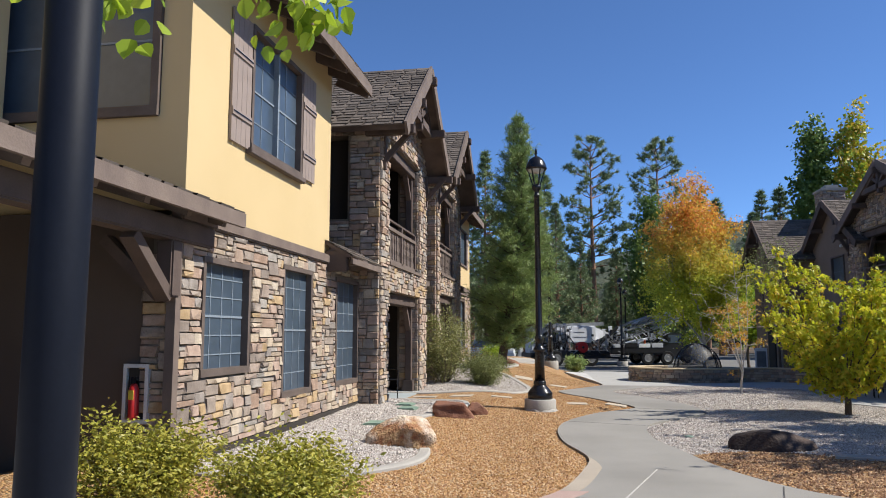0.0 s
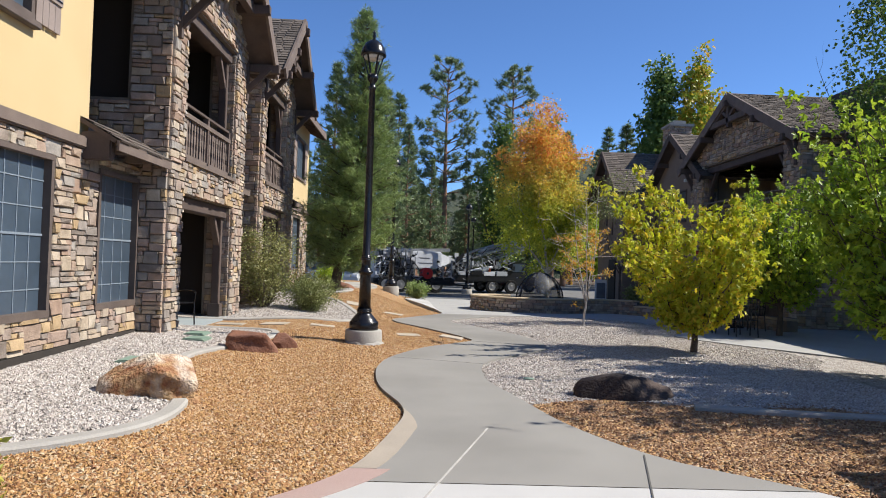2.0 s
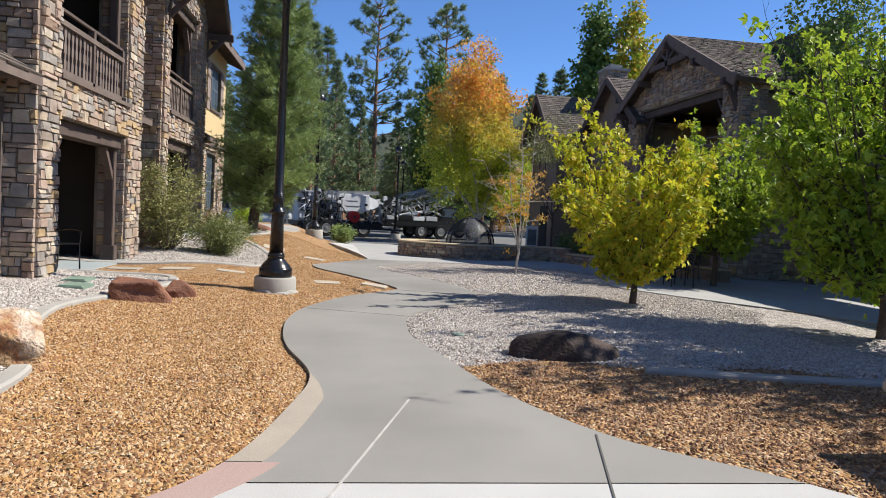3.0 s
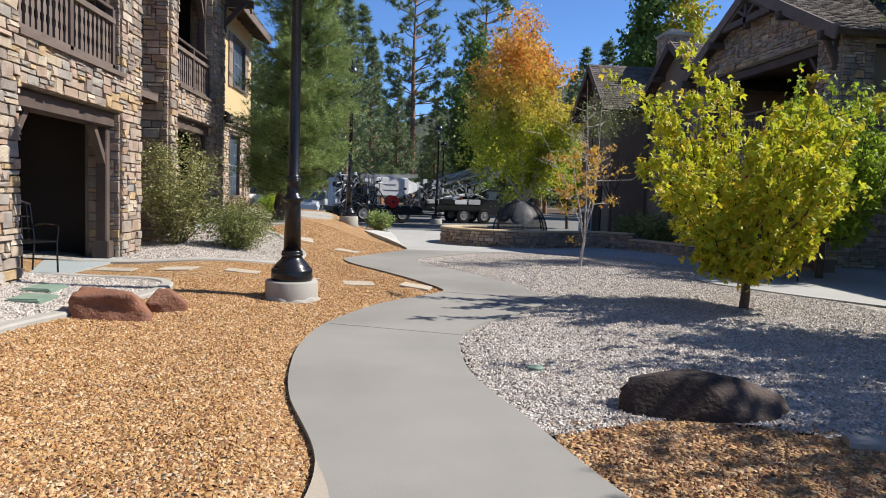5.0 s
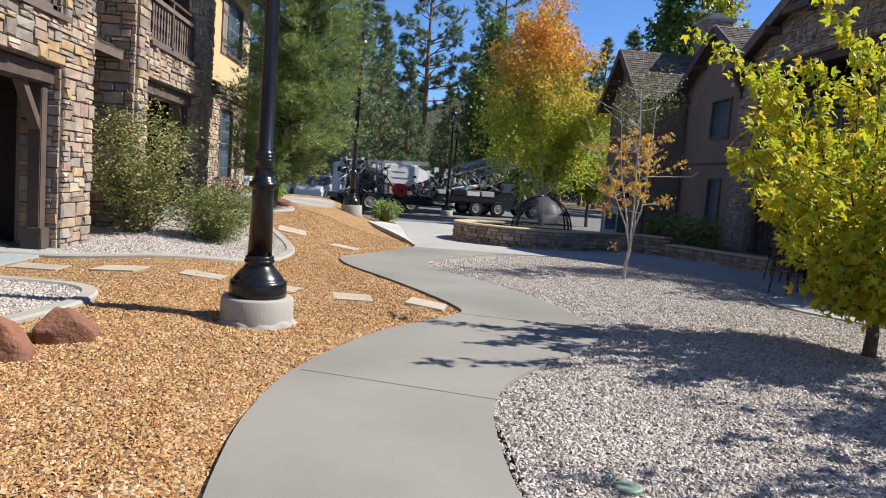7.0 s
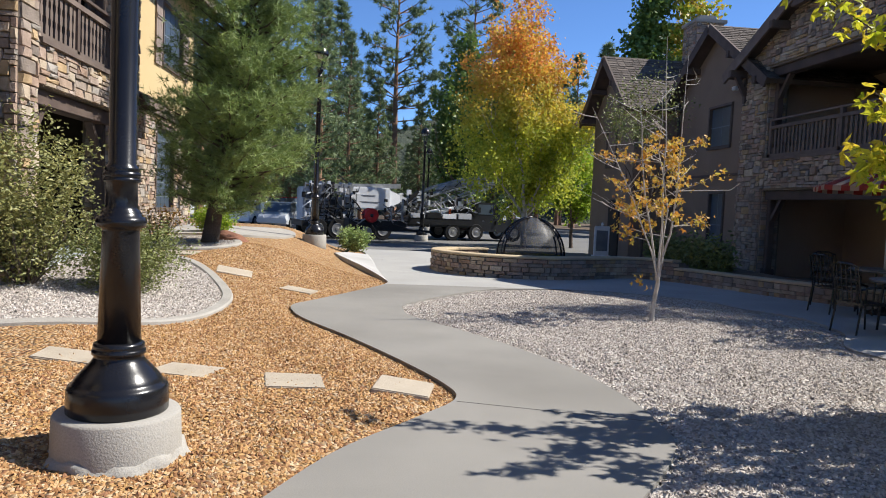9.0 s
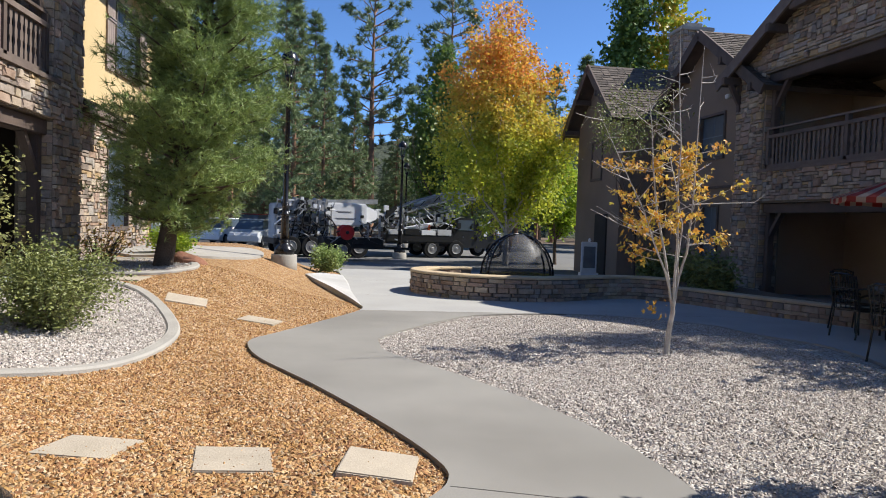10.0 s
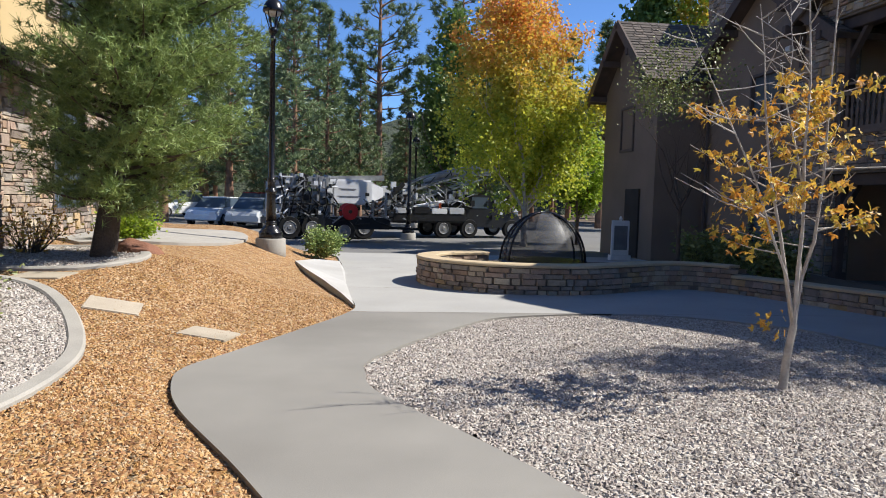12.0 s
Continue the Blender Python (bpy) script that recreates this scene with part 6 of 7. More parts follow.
M_flag = surf("flagstone", (0.42, 0.36, 0.28), (0.35, 0.30, 0.235), 3, 80, 0.9, 0.4, stain=(0.30, 0.26, 0.2))
for i, (x, y, w, h) in enumerate(((1.06, 16.68, 0.43, 0.46), (0.22, 16.76, 0.45, 0.42), (-0.62, 16.9, 0.42, 0.4), (-1.5, 16.98, 0.5, 0.4), (-2.45, 17.02, 0.5, 0.4), (-3.3, 16.95, 0.55, 0.4),
                                  (-0.28, 22.5, 0.5, 0.4), (-1.32, 22.9, 0.55, 0.4), (-2.44, 23.95, 0.6, 0.4))):
    z = float(bank(x, y))
    bm = boxes((-w / 2, w / 2, -h / 2, h / 2, -0.05, 0.012))
    for v in bm.verts:
        v.co.x += 0.03 * math.sin(i * 3.1 + v.co.y * 9)
        v.co.y += 0.025 * math.cos(i * 2.3 + v.co.x * 7)
    st = part("stepping_stone", bevelled(bm, 0.008), M_flag)
    gx_, gy_ = (float(bank(x + 0.2, y)) - float(bank(x - 0.2, y))) / 0.4, (float(bank(x, y + 0.2)) - float(bank(x, y - 0.2))) / 0.4
    st.matrix_basis = pose(x, y, z + 0.002, math.degrees(math.atan(gy_)), -math.degrees(math.atan(gx_)), -4 + 5 * math.sin(i * 2.0))
    tagged(st, "flat tan stepping stone set in gravel", "stepping stone", "stepping stones")
M_green = surf("green_plastic", (0.19, 0.26, 0.20), (0.155, 0.215, 0.165), 4, 60, 0.6, 0.15)
for x, y in ((-3.0, 11.35), (-3.05, 13.9), (-3.25, 14.6)):
    cv = thing("utility_cover", (x, y, zb_(x, y) + 0.02), "pale green plastic utility cover in gravel", "utility cover", "utility covers")
    part("lid", bevelled(boxes((-0.15, 0.15, -0.20, 0.20, -0.03, 0.022)), 0.01), M_green, cv)
    part("rim", bevelled(boxes((-0.175, 0.175, -0.225, 0.225, -0.06, 0.01)), 0.008), M_green, cv)
cv = thing("utility_cover", (1.85, 11.95, 0.02), "small round green valve cover in gravel", "utility cover")
part("lid", lathe(bmesh.new(), [(0.07, -0.03), (0.07, 0.0), (0.06, 0.006)], 18), M_green, cv)

# ---- planter wall of the patio ----
PL = smooth_curve([(3.9, 30.2), (3.0, 29.8), (2.55, 29.0), (2.6, 28.1), (3.1, 27.4), (3.9, 27.0), (4.9, 27.0), (5.8, 27.45), (6.7, 28.0), (7.5, 28.05), (8.2, 27.2), (8.55, 26.2), (8.85, 25.0), (9.2, 23.9), (9.6, 22.9), (9.95, 21.8), (10.05, 20.8)], 0.14)
ptop = lambda x, y: lot(y)
planter = thing("planter_wall", (0, 0, 0), "low curved stone planter wall with a smooth tan cap", "planter")
ribbon("core", PL, 0.30, 0.29, ptop, M_mortar, planter)
nst = int(len(PL) * 0.58)
ribbon("core", PL[:nst], 0.30, 0.46, ptop, M_mortar, planter)
M_cap = surf("cap_stone", (0.47, 0.37, 0.235), (0.40, 0.31, 0.195), 3, 60, 0.85, 0.3)
for ln, zc, wd in ((PL[:nst], 0.452, 0.40), (PL[nst - 1:], 0.282, 0.37)):
    cp = ribbon("cap", ln, wd, 0.055, lambda x, y: lot(y) + zc, M_cap, planter)
    co = np.array([v.co[:] for v in cp.data.vertices])
    low = np.asarray(lot(co[:, 1])) + zc
    co[:, 2] = np.maximum(co[:, 2], low)
    cp.data.vertices.foreach_set("co", co.ravel())
T_ = np.gradient(PL, axis=0)
T_ /= np.linalg.norm(T_, axis=1)[:, None]
r_ = random.Random(9)
V, F, off = [], [], 0
arc = np.concatenate([[0], np.cumsum(np.linalg.norm(np.diff(PL, axis=0), axis=1))])
tall = arc[nst - 1]
z = -0.02
for h in (0.1, 0.075, 0.115, 0.085, 0.09):
    u = r_.uniform(0, 0.1)
    while u < arc[-1] - 0.4:
        w = r_.uniform(0.12, 0.36)
        um = u + w / 2
        if not (um > tall and z + h > 0.29):
            c = np.array([np.interp(um, arc, PL[:, k]) for k in (0, 1)])
            t2 = np.array([np.interp(um, arc, T_[:, k]) for k in (0, 1)])
            n_ = np.array([t2[1], -t2[0]])
            for sg in (1, -1):
                v, f4 = STONE_NP[r_.randrange(len(STONE_NP))]
                dp = r_.uniform(0.025, 0.05)
                R = np.array([[t2[0] * (w - 0.008), n_[0] * sg * dp, 0], [t2[1] * (w - 0.008), n_[1] * sg * dp, 0], [0, 0, h - 0.008]])
                V.append(v @ R.T + np.array([c[0], c[1], float(lot(c[1])) + z + h / 2]) + np.array([n_[0], n_[1], 0]) * sg * 0.148)
                F.append((f4 if sg < 0 else f4[:, ::-1]) + off)
                off += len(v)
        u += w
    z += h
cl = raw("stone_cladding", np.concatenate(V), np.concatenate(F), M_stone_j, planter)
cl["kind"] = "stuff"
bm = bmesh.new()
for x0_, x1_, y0_, y1_ in ((3.0, 10.1, 28.4, 30.2), (3.2, 6.0, 27.4, 28.4), (8.5, 10.1, 26.3, 28.4), (9.3, 10.1, 24.2, 26.3)):
    box(bm, x0_, x1_, y0_, y1_, -0.1, 0.16)
part("soil", bm, M_earth, planter)

# dark mesh dome standing on the planter
M_mesh = surf("dark_mesh", (0.03, 0.03, 0.032), (0.05, 0.05, 0.052), 4, 90, 0.5, 0.4)
nt = M_mesh.node_tree
tb, mx = nt.nodes.new("ShaderNodeBsdfTransparent"), nt.nodes.new("ShaderNodeMixShader")
mx.inputs[0].default_value = 0.48
nt.links.new(tb.outputs[0], mx.inputs[1])
nt.links.new(nt.nodes["Principled BSDF"].outputs[0], mx.inputs[2])
nt.links.new(mx.outputs[0], nt.nodes["Material Output"].inputs[0])
M_meshl = surf("grey_mesh_panel", (0.16, 0.165, 0.17), (0.11, 0.115, 0.12), 4, 90, 0.4, 0.3)
dome = thing("dome_cover", (5.0, 29.6, 0.18), "dark mesh dome cover with pale panel and hoops", "dome cover")
bm = bmesh.new()
bmesh.ops.create_uvsphere(bm, u_segments=32, v_segments=16, radius=1)
for v in bm.verts:
    v.co = Vector((v.co.x * 0.86, v.co.y * 0.8, max(v.co.z, 0) * 1.02))
part("shell", bm, M_mesh, dome, smooth=True)
for a in (-0.7, -0.15, 0.45):
    pts = [(0.88 * math.cos(t) * math.cos(a), 0.88 * math.cos(t) * math.sin(a), 1.04 * math.sin(t)) for t in np.linspace(0, math.pi, 22)]
    part("hoop", tube(bmesh.new(), pts, [0.022] * 22, 6), M_iron, dome, smooth=True)
M_haze = surf("pale_mesh_panel", (0.2, 0.205, 0.21), (0.12, 0.123, 0.126), 5, 90, 0.4, 0.3)
hn = M_haze.node_tree
tb, mx = hn.nodes.new("ShaderNodeBsdfTransparent"), hn.nodes.new("ShaderNodeMixShader")
mx.inputs[0].default_value = 0.36
hn.links.new(tb.outputs[0], mx.inputs[1])
hn.links.new(hn.nodes["Principled BSDF"].outputs[0], mx.inputs[2])
hn.links.new(mx.outputs[0], hn.nodes["Material Output"].inputs[0])
A_, E_ = np.linspace(-2.05, -1.2, 10), np.linspace(0.25, 1.35, 10)
V = np.array([(0.9 * math.cos(e) * math.cos(a), 0.84 * math.cos(e) * math.sin(a), 1.06 * math.sin(e)) for e in E_ for a in A_])
F = np.array([(r * 10 + c, r * 10 + c + 1, (r + 1) * 10 + c + 1, (r + 1) * 10 + c) for r in range(9) for c in range(9)])
pn = raw("panel", V, F, M_haze, dome, "pale grey translucent panel")
pn.data.polygons.foreach_set("use_smooth", [True] * len(pn.data.polygons))
part("base_ring", lathe(bmesh.new(), [(0.9, 0.0), (0.92, 0.03), (0.9, 0.06), (0.84, 0.06)], 32), M_iron, dome)

# white notice cabinet at the corner of the east lodge
M_wpaint = surf("white_paint", (0.62, 0.62, 0.6), (0.55, 0.55, 0.53), 4, 60, 0.6, 0.1)
cab = thing("notice_board", (8.75, 35.2, -0.2), "small white notice stand by the lodge corner", "sign")
part("panel", bevelled(boxes((-0.26, 0.26, -0.05, 0.05, 0.15, 1.15)), 0.015), M_wpaint, cab)
part("inset", boxes((-0.2, 0.2, -0.058, -0.051, 0.3, 1.0)), M_meshl, cab)
part("foot", boxes((-0.3, 0.3, -0.12, 0.12, 0.0, 0.15)), M_wpaint, cab)
part("finial", lathe(bmesh.new(), [(0.03, 1.15), (0.05, 1.2), (0.02, 1.27)], 10), M_wpaint, cab)

# ---- patio furniture ----


def patio_chair(m, group="patio chairs"):
    """A black metal garden chair with a slatted back and curved arms."""
    c = thing("patio_chair", (0, 0, 0), "black metal patio chair with slatted back", "chair", group)
    for sx in (-1, 1):
        part("leg", tube(bmesh.new(), [(sx * 0.25, -0.24, 0), (sx * 0.25, -0.22, 0.42), (sx * 0.26, -0.24, 0.62)], [0.013] * 3, 8), M_iron, c)
        part("leg", tube(bmesh.new(), [(sx * 0.25, 0.28, 0), (sx * 0.24, 0.22, 0.42), (sx * 0.24, 0.32, 0.92)], [0.013] * 3, 8), M_iron, c)
        part("arm", tube(bmesh.new(), [(sx * 0.26, -0.24, 0.62), (sx * 0.27, -0.12, 0.655), (sx * 0.26, 0.1, 0.65), (sx * 0.24, 0.26, 0.62)], [0.016] * 4, 8), M_iron, c)
    part("seat", bevelled(boxes((-0.24, 0.24, -0.24, 0.24, 0.41, 0.435)), 0.01), M_iron, c)
    part("back_frame", tube(bmesh.new(), [(-0.24, 0.31, 0.90), (-0.12, 0.33, 0.945), (0.12, 0.33, 0.945), (0.24, 0.31, 0.90)], [0.014] * 4, 8), M_iron, c)
    for i in range(5):
        x = -0.18 + i * 0.09
        part("back_slat", tube(bmesh.new(), [(x, 0.24, 0.44), (x, 0.31, 0.92)], [0.009] * 2, 6), M_iron, c)
    for z in (0.58, 0.74):
        part("back_slat", tube(bmesh.new(), [(-0.24, 0.26 + (z - 0.5) * 0.14, z), (0.24, 0.26 + (z - 0.5) * 0.14, z)], [0.008] * 2, 6), M_iron, c)
    c.matrix_basis = m
    return c


chair = patio_chair(pose(-4.12, 16.1, 0.16, 0, 0, 60))
copy_thing(chair, pose(8.3, 22.1, -0.03, 0, 0, 95))
copy_thing(chair, pose(9.1, 21.1, -0.02, 0, 0, 185))
copy_thing(chair, pose(8.9, 22.95, -0.04, 0, 0, 10))
table = thing("patio_table", (9.1, 22.05, -0.03), "round dark metal patio table under an umbrella", "table")
part("tabletop", lathe(bmesh.new(), [(0.5, 0.70), (0.52, 0.715), (0.52, 0.735), (0.5, 0.745)], 32), M_meshl, table)
for i in range(4):
    a = i * math.pi / 2 + 0.6
    part("leg", tube(bmesh.new(), [(0.4 * math.cos(a), 0.4 * math.sin(a), 0), (0.36 * math.cos(a), 0.36 * math.sin(a), 0.7)], [0.016] * 2, 8), M_iron, table)
copy_thing(table, pose(7.95, 20.0, -0.03))
copy_thing(chair, pose(7.3, 20.05, -0.03, 0, 0, 92))
copy_thing(chair, pose(8.05, 19.25, -0.03, 0, 0, 175))
umb = thing("umbrella", (9.1, 22.05, -0.03), "open patio umbrella with red and cream stripes", "umbrella")
M_red = surf("red_canvas", (0.50, 0.075, 0.05), (0.42, 0.06, 0.045), 3, 120, 0.8, 0.15)
M_cream = surf("cream_canvas", (0.62, 0.45, 0.33), (0.55, 0.39, 0.28), 3, 120, 0.8, 0.15)
part("pole", tube(bmesh.new(), [(0, 0, 0.0), (0, 0, 2.5)], [0.02, 0.02], 10), M_wpaint, umb)
part("base", lathe(bmesh.new(), [(0.24, 0), (0.24, 0.05), (0.06, 0.1), (0.03, 0.2)], 20), M_iron, umb)
for k in range(8):
    for j in range(6):
        bm = bmesh.new()
        a0, a1 = k * math.pi / 4 + j * math.pi / 24, k * math.pi / 4 + (j + 1) * math.pi / 24

        def ep(a, r):
            q = (a % (math.pi / 4)) / (math.pi / 4)
            sag = 1 - 0.05 * math.sin(q * math.pi)
            return Vector((math.cos(a) * r * sag, math.sin(a) * r * sag, 2.48 - 0.36 * r - 0.02 * math.sin(q * math.pi) * r))
        vs = [bm.verts.new(p) for p in (ep(a0, 0.04), ep(a0, 0.75), ep(a0, 1.15), ep(a1, 1.15), ep(a1, 0.75), ep(a1, 0.04))]
        bm.faces.new((vs[0], vs[1], vs[4], vs[5]))
        bm.faces.new((vs[1], vs[2], vs[3], vs[4]))
        lo = [bm.verts.new(v.co - Vector((0, 0, 0.08))) for v in vs[2:4]]
        bm.faces.new((vs[2], lo[0], lo[1], vs[3]))
        bmesh.ops.solidify(bm, geom=bm.faces[:], thickness=0.004)
        part("canopy_stripe", bm, M_red if j % 2 == 0 else M_cream, umb)

# ---- fire extinguisher cabinet on the porch wall ----
ext = thing("extinguisher_cabinet", (-4.66, 7.40, 0.64), "white wall cabinet holding a red fire extinguisher", "cabinet")
part("frame", boxes((-0.15, -0.11, -0.06, 0, 0, 0.64), (0.11, 0.15, -0.06, 0, 0, 0.64), (-0.11, 0.11, -0.06, 0, 0.60, 0.64), (-0.11, 0.11, -0.06, 0, 0, 0.04)), M_wpaint, ext)
part("back", boxes((-0.11, 0.11, -0.015, 0, 0.04, 0.60)), M_dark, ext)
M_fire = surf("extinguisher_red", (0.45, 0.02, 0.02), (0.38, 0.02, 0.02), 4, 60, 0.35, 0.05)
part("cylinder", lathe(bmesh.new(), [(0.05, 0.05), (0.055, 0.08), (0.055, 0.36), (0.04, 0.41), (0.02, 0.43)], 16, (0, -0.075, 0)), M_fire, ext, "red steel cylinder", True)
part("valve", boxes((-0.03, 0.03, -0.10, -0.05, 0.43, 0.50)), M_iron, ext)
M_tagy = surf("yellow_tag", (0.6, 0.5, 0.05), (0.55, 0.45, 0.05), 4, 60, 0.6, 0.1)
part("tag", boxes((-0.03, 0.03, -0.137, -0.131, 0.26, 0.36)), M_tagy, ext)

# ---- vehicles in the car park ----
LZ = -0.32
M_rubber = surf("rubber", (0.012, 0.012, 0.012), (0.018, 0.018, 0.018), 5, 60, 0.85, 0.3, spec=0.2)
M_rim = surf("wheel_rim", (0.24, 0.24, 0.24), (0.17, 0.17, 0.17), 5, 60, 0.4, 0.05, 0.2)
M_black = surf("black_paint", (0.010, 0.010, 0.012), (0.016, 0.016, 0.017), 4, 50, 0.4, 0.1)
M_steel = surf("galvanised_steel", (0.34, 0.35, 0.36), (0.22, 0.23, 0.24), 5, 50, 0.45, 0.2, 0.5)
M_vwhite = surf("vehicle_white", (0.70, 0.71, 0.73), (0.62, 0.63, 0.65), 2, 50, 0.35, 0.05)
M_letter = surf("grey_lettering", (0.10, 0.11, 0.13), (0.12, 0.13, 0.15), 4, 50, 0.6, 0.0)
M_orange_p = surf("orange_plastic", (0.65, 0.12, 0.03), (0.55, 0.1, 0.03), 4, 50, 0.5, 0.05)


def wheel(parent, x, y, z, r=0.4, w=0.24):
    bm = lathe(bmesh.new(), [(r * 0.62, -w / 2), (r * 0.95, -w / 2), (r, -w / 3), (r, w / 3), (r * 0.95, w / 2), (r * 0.62, w / 2)], 24)
    ty = part("wheel", bm, M_rubber, parent, smooth=False)
    ty.matrix_basis = pose(x, y, z, 90, 0, 0)
    rim = part("rim", lathe(bmesh.new(), [(0.02, -w * 0.58), (r * 0.16, -w * 0.58), (r * 0.22, -w * 0.52), (r * 0.5, -w * 0.52), (r * 0.56, -w * 0.57), (r * 0.6, -w * 0.49), (r * 0.6, w * 0.49), (r * 0.56, w * 0.57), (r * 0.5, w * 0.52), (r * 0.22, w * 0.52), (r * 0.16, w * 0.58), (0.02, w * 0.58)], 18), M_rim, ty)


def car(x, y, rz, paint, label, van=False):
    """A parked car: lofted body, glazed cabin, wheels and lamps."""
    c = thing("car", (x, y, LZ), label, "car", "parked cars")
    bm = bmesh.new()
    prof = [(-2.15, 0.35, 0.62), (-2.05, 0.3, 0.8), (-1.2, 0.26, 0.92), (-0.4, 0.25, 0.98), (1.0, 0.25, 1.0), (1.9, 0.28, 0.98), (2.12, 0.36, 0.85)]
    rings = []
    for px, zl, zh in prof:
        w = 0.87 if abs(px) < 1.6 else 0.80
        rings.append([bm.verts.new(p) for p in ((px, -w, zl), (px, -w - 0.03, (zl + zh) / 2), (px, -w + 0.06, zh), (px, w - 0.06, zh), (px, w + 0.03, (zl + zh) / 2), (px, w, zl))])
    for a, b in zip(rings, rings[1:]):
        for i in range(6):
            bm.faces.new((a[i], b[i], b[(i + 1) % 6], a[(i + 1) % 6]))
    bm.faces.new(rings[0])
    bm.faces.new(rings[-1][::-1])
    bmesh.ops.recalc_face_normals(bm, faces=bm.faces[:])
    part("body", bm, paint, c, smooth=False)
    h = 1.75 if van else 1.45
    bm = bmesh.new()
    lo = [bm.verts.new(p) for p in ((-1.0, -0.79, 0.95), (1.85, -0.79, 0.95), (1.85, 0.79, 0.95), (-1.0, 0.79, 0.95))]
    hi = [bm.verts.new(p) for p in ((-0.25, -0.62, h), (1.5, -0.62, h), (1.5, 0.62, h), (-0.25, 0.62, h))]
    bm.faces.new(hi)
    for i in range(4):
        bm.faces.new((lo[i], lo[(i + 1) % 4], hi[(i + 1) % 4], hi[i]))
    bmesh.ops.recalc_face_normals(bm, faces=bm.faces[:])
    part("cabin_glass", bm, M_glass, c)
    part("roof", bevelled(boxes((-0.3, 1.55, -0.65, 0.65, h - 0.02, h + 0.05)), 0.02), paint, c)
    for px in (-1.35, 1.35):
        for py in (-0.8, 0.8):
            wheel(c, px, py, 0.33, 0.33, 0.2)
    for py in (-0.6, 0.6):
        part("headlight", bevelled(boxes((-2.17, -2.08, py - 0.16, py + 0.16, 0.62, 0.74)), 0.02), M_vwhite, c)
        part("tail_light", bevelled(boxes((2.08, 2.15, py - 0.12, py + 0.12, 0.68, 0.82)), 0.02), M_fire, c)
    c.rotation_euler = (0, 0, radians(rz))
    return c


M_cred = surf("red_car_paint", (0.28, 0.02, 0.02), (0.25, 0.018, 0.02), 2, 50, 0.3, 0.02)
M_csil = surf("silver_car_paint", (0.42, 0.44, 0.46), (0.38, 0.40, 0.42), 2, 50, 0.3, 0.02)
car(-4.2, 53.5, 84, M_csil, "silver parked car behind the gravel mound")
car(-6.2, 54.5, 80, M_vwhite, "white parked car beside a silver one")
car(-5.3, 62.0, 70, M_cred, "red parked sport utility car", True)
car(-11.2, 67.0, 50, M_vwhite, "white parked van in the car park", True)

M_vgrey = surf("vehicle_grey", (0.50, 0.51, 0.53), (0.40, 0.41, 0.43), 3, 50, 0.5, 0.1, stain=(0.25, 0.25, 0.26))


def clutter(parent, span, n, seed):
    """Small fittings crowded on a machine: valve blocks, boxes and short bars."""
    rc = random.Random(seed)
    x0, x1, y0, y1, z0, z1 = span
    for i in range(n):
        x, y, z = rc.uniform(x0, x1), rc.uniform(y0, y1), rc.uniform(z0, z1)
        m = rc.choice((M_black, M_black, M_vgrey, M_steel, M_rubber, M_vwhite))
        if i % 3:
            w, d, h = rc.uniform(0.06, 0.26), rc.uniform(0.05, 0.2), rc.uniform(0.05, 0.3)
            part("fitting", bevelled(boxes((x - w / 2, x + w / 2, y - d / 2, y + d / 2, z - h / 2, z + h / 2)), 0.01), m, parent)
        else:
            part("bar", beam(bmesh.new(), (x, y, z), (x + rc.uniform(-0.6, 0.6), y + rc.uniform(-0.1, 0.1), z + rc.uniform(-0.4, 0.4)), 0.05, 0.05), m, parent)


# boom truck with a white cased boom
rig = thing("boom_truck", (0, 45.5, LZ), "utility truck with a white cased boom and black machinery", "truck")
part("chassis", boxes((-2.6, 2.3, -0.9, 0.9, 0.55, 0.8)), M_black, rig)
for px in (-1.9, -1.0, 1.2):
    for py in (-0.95, 0.95):
        wheel(rig, px, py, 0.45, 0.45, 0.28)
part("boom_case", bevelled(boxes((-0.3, 1.75, -0.55, 0.55, 1.38, 2.42)), 0.06), M_vwhite, rig, "white panelled boom case")
bm = bmesh.new()
vs = [bm.verts.new(p) for p in ((1.75, -0.45, 1.5), (2.3, -0.35, 1.75), (2.3, -0.35, 2.1), (1.75, -0.45, 2.3), (1.75, 0.45, 1.5), (2.3, 0.35, 1.75), (2.3, 0.35, 2.1), (1.75, 0.45, 2.3))]
for f_ in ((0, 1, 2, 3), (7, 6, 5, 4), (0, 4, 5, 1), (2, 6, 7, 3), (1, 5, 6, 2)):
    bm.faces.new([vs[i] for i in f_])
part("boom_nose", bm, M_vwhite, rig)
for z, a, b in ((2.02, 0.25, 1.0), (1.98, 0.35, 0.95), (1.72, 0.2, 1.2), (1.68, 0.3, 1.1)):
    part("lettering", boxes((a, b, -0.556, -0.551, z, z + 0.025)), M_letter, rig)
part("boom_arm", beam(bmesh.new(), (-1.9, 0, 2.35), (2.4, 0, 2.55), 0.35, 0.22), M_steel, rig)
r_ = random.Random(4)
for i in range(9):
    x = -2.5 + i * 0.3
    part("machinery_frame", boxes((x, x + 0.05, -0.9, -0.84, 0.8, 2.5 - 0.1 * (i % 3))), M_steel, rig)
for z in (1.0, 1.35, 1.7, 2.05, 2.4):
    part("machinery_rail", boxes((-2.5, -0.05, -0.88, -0.83, z, z + 0.06)), M_steel if z > 1.5 else M_black, rig)
part("engine_housing", bevelled(boxes((-2.4, -1.3, -0.8, 0.8, 0.8, 2.2)), 0.05), M_vgrey, rig)
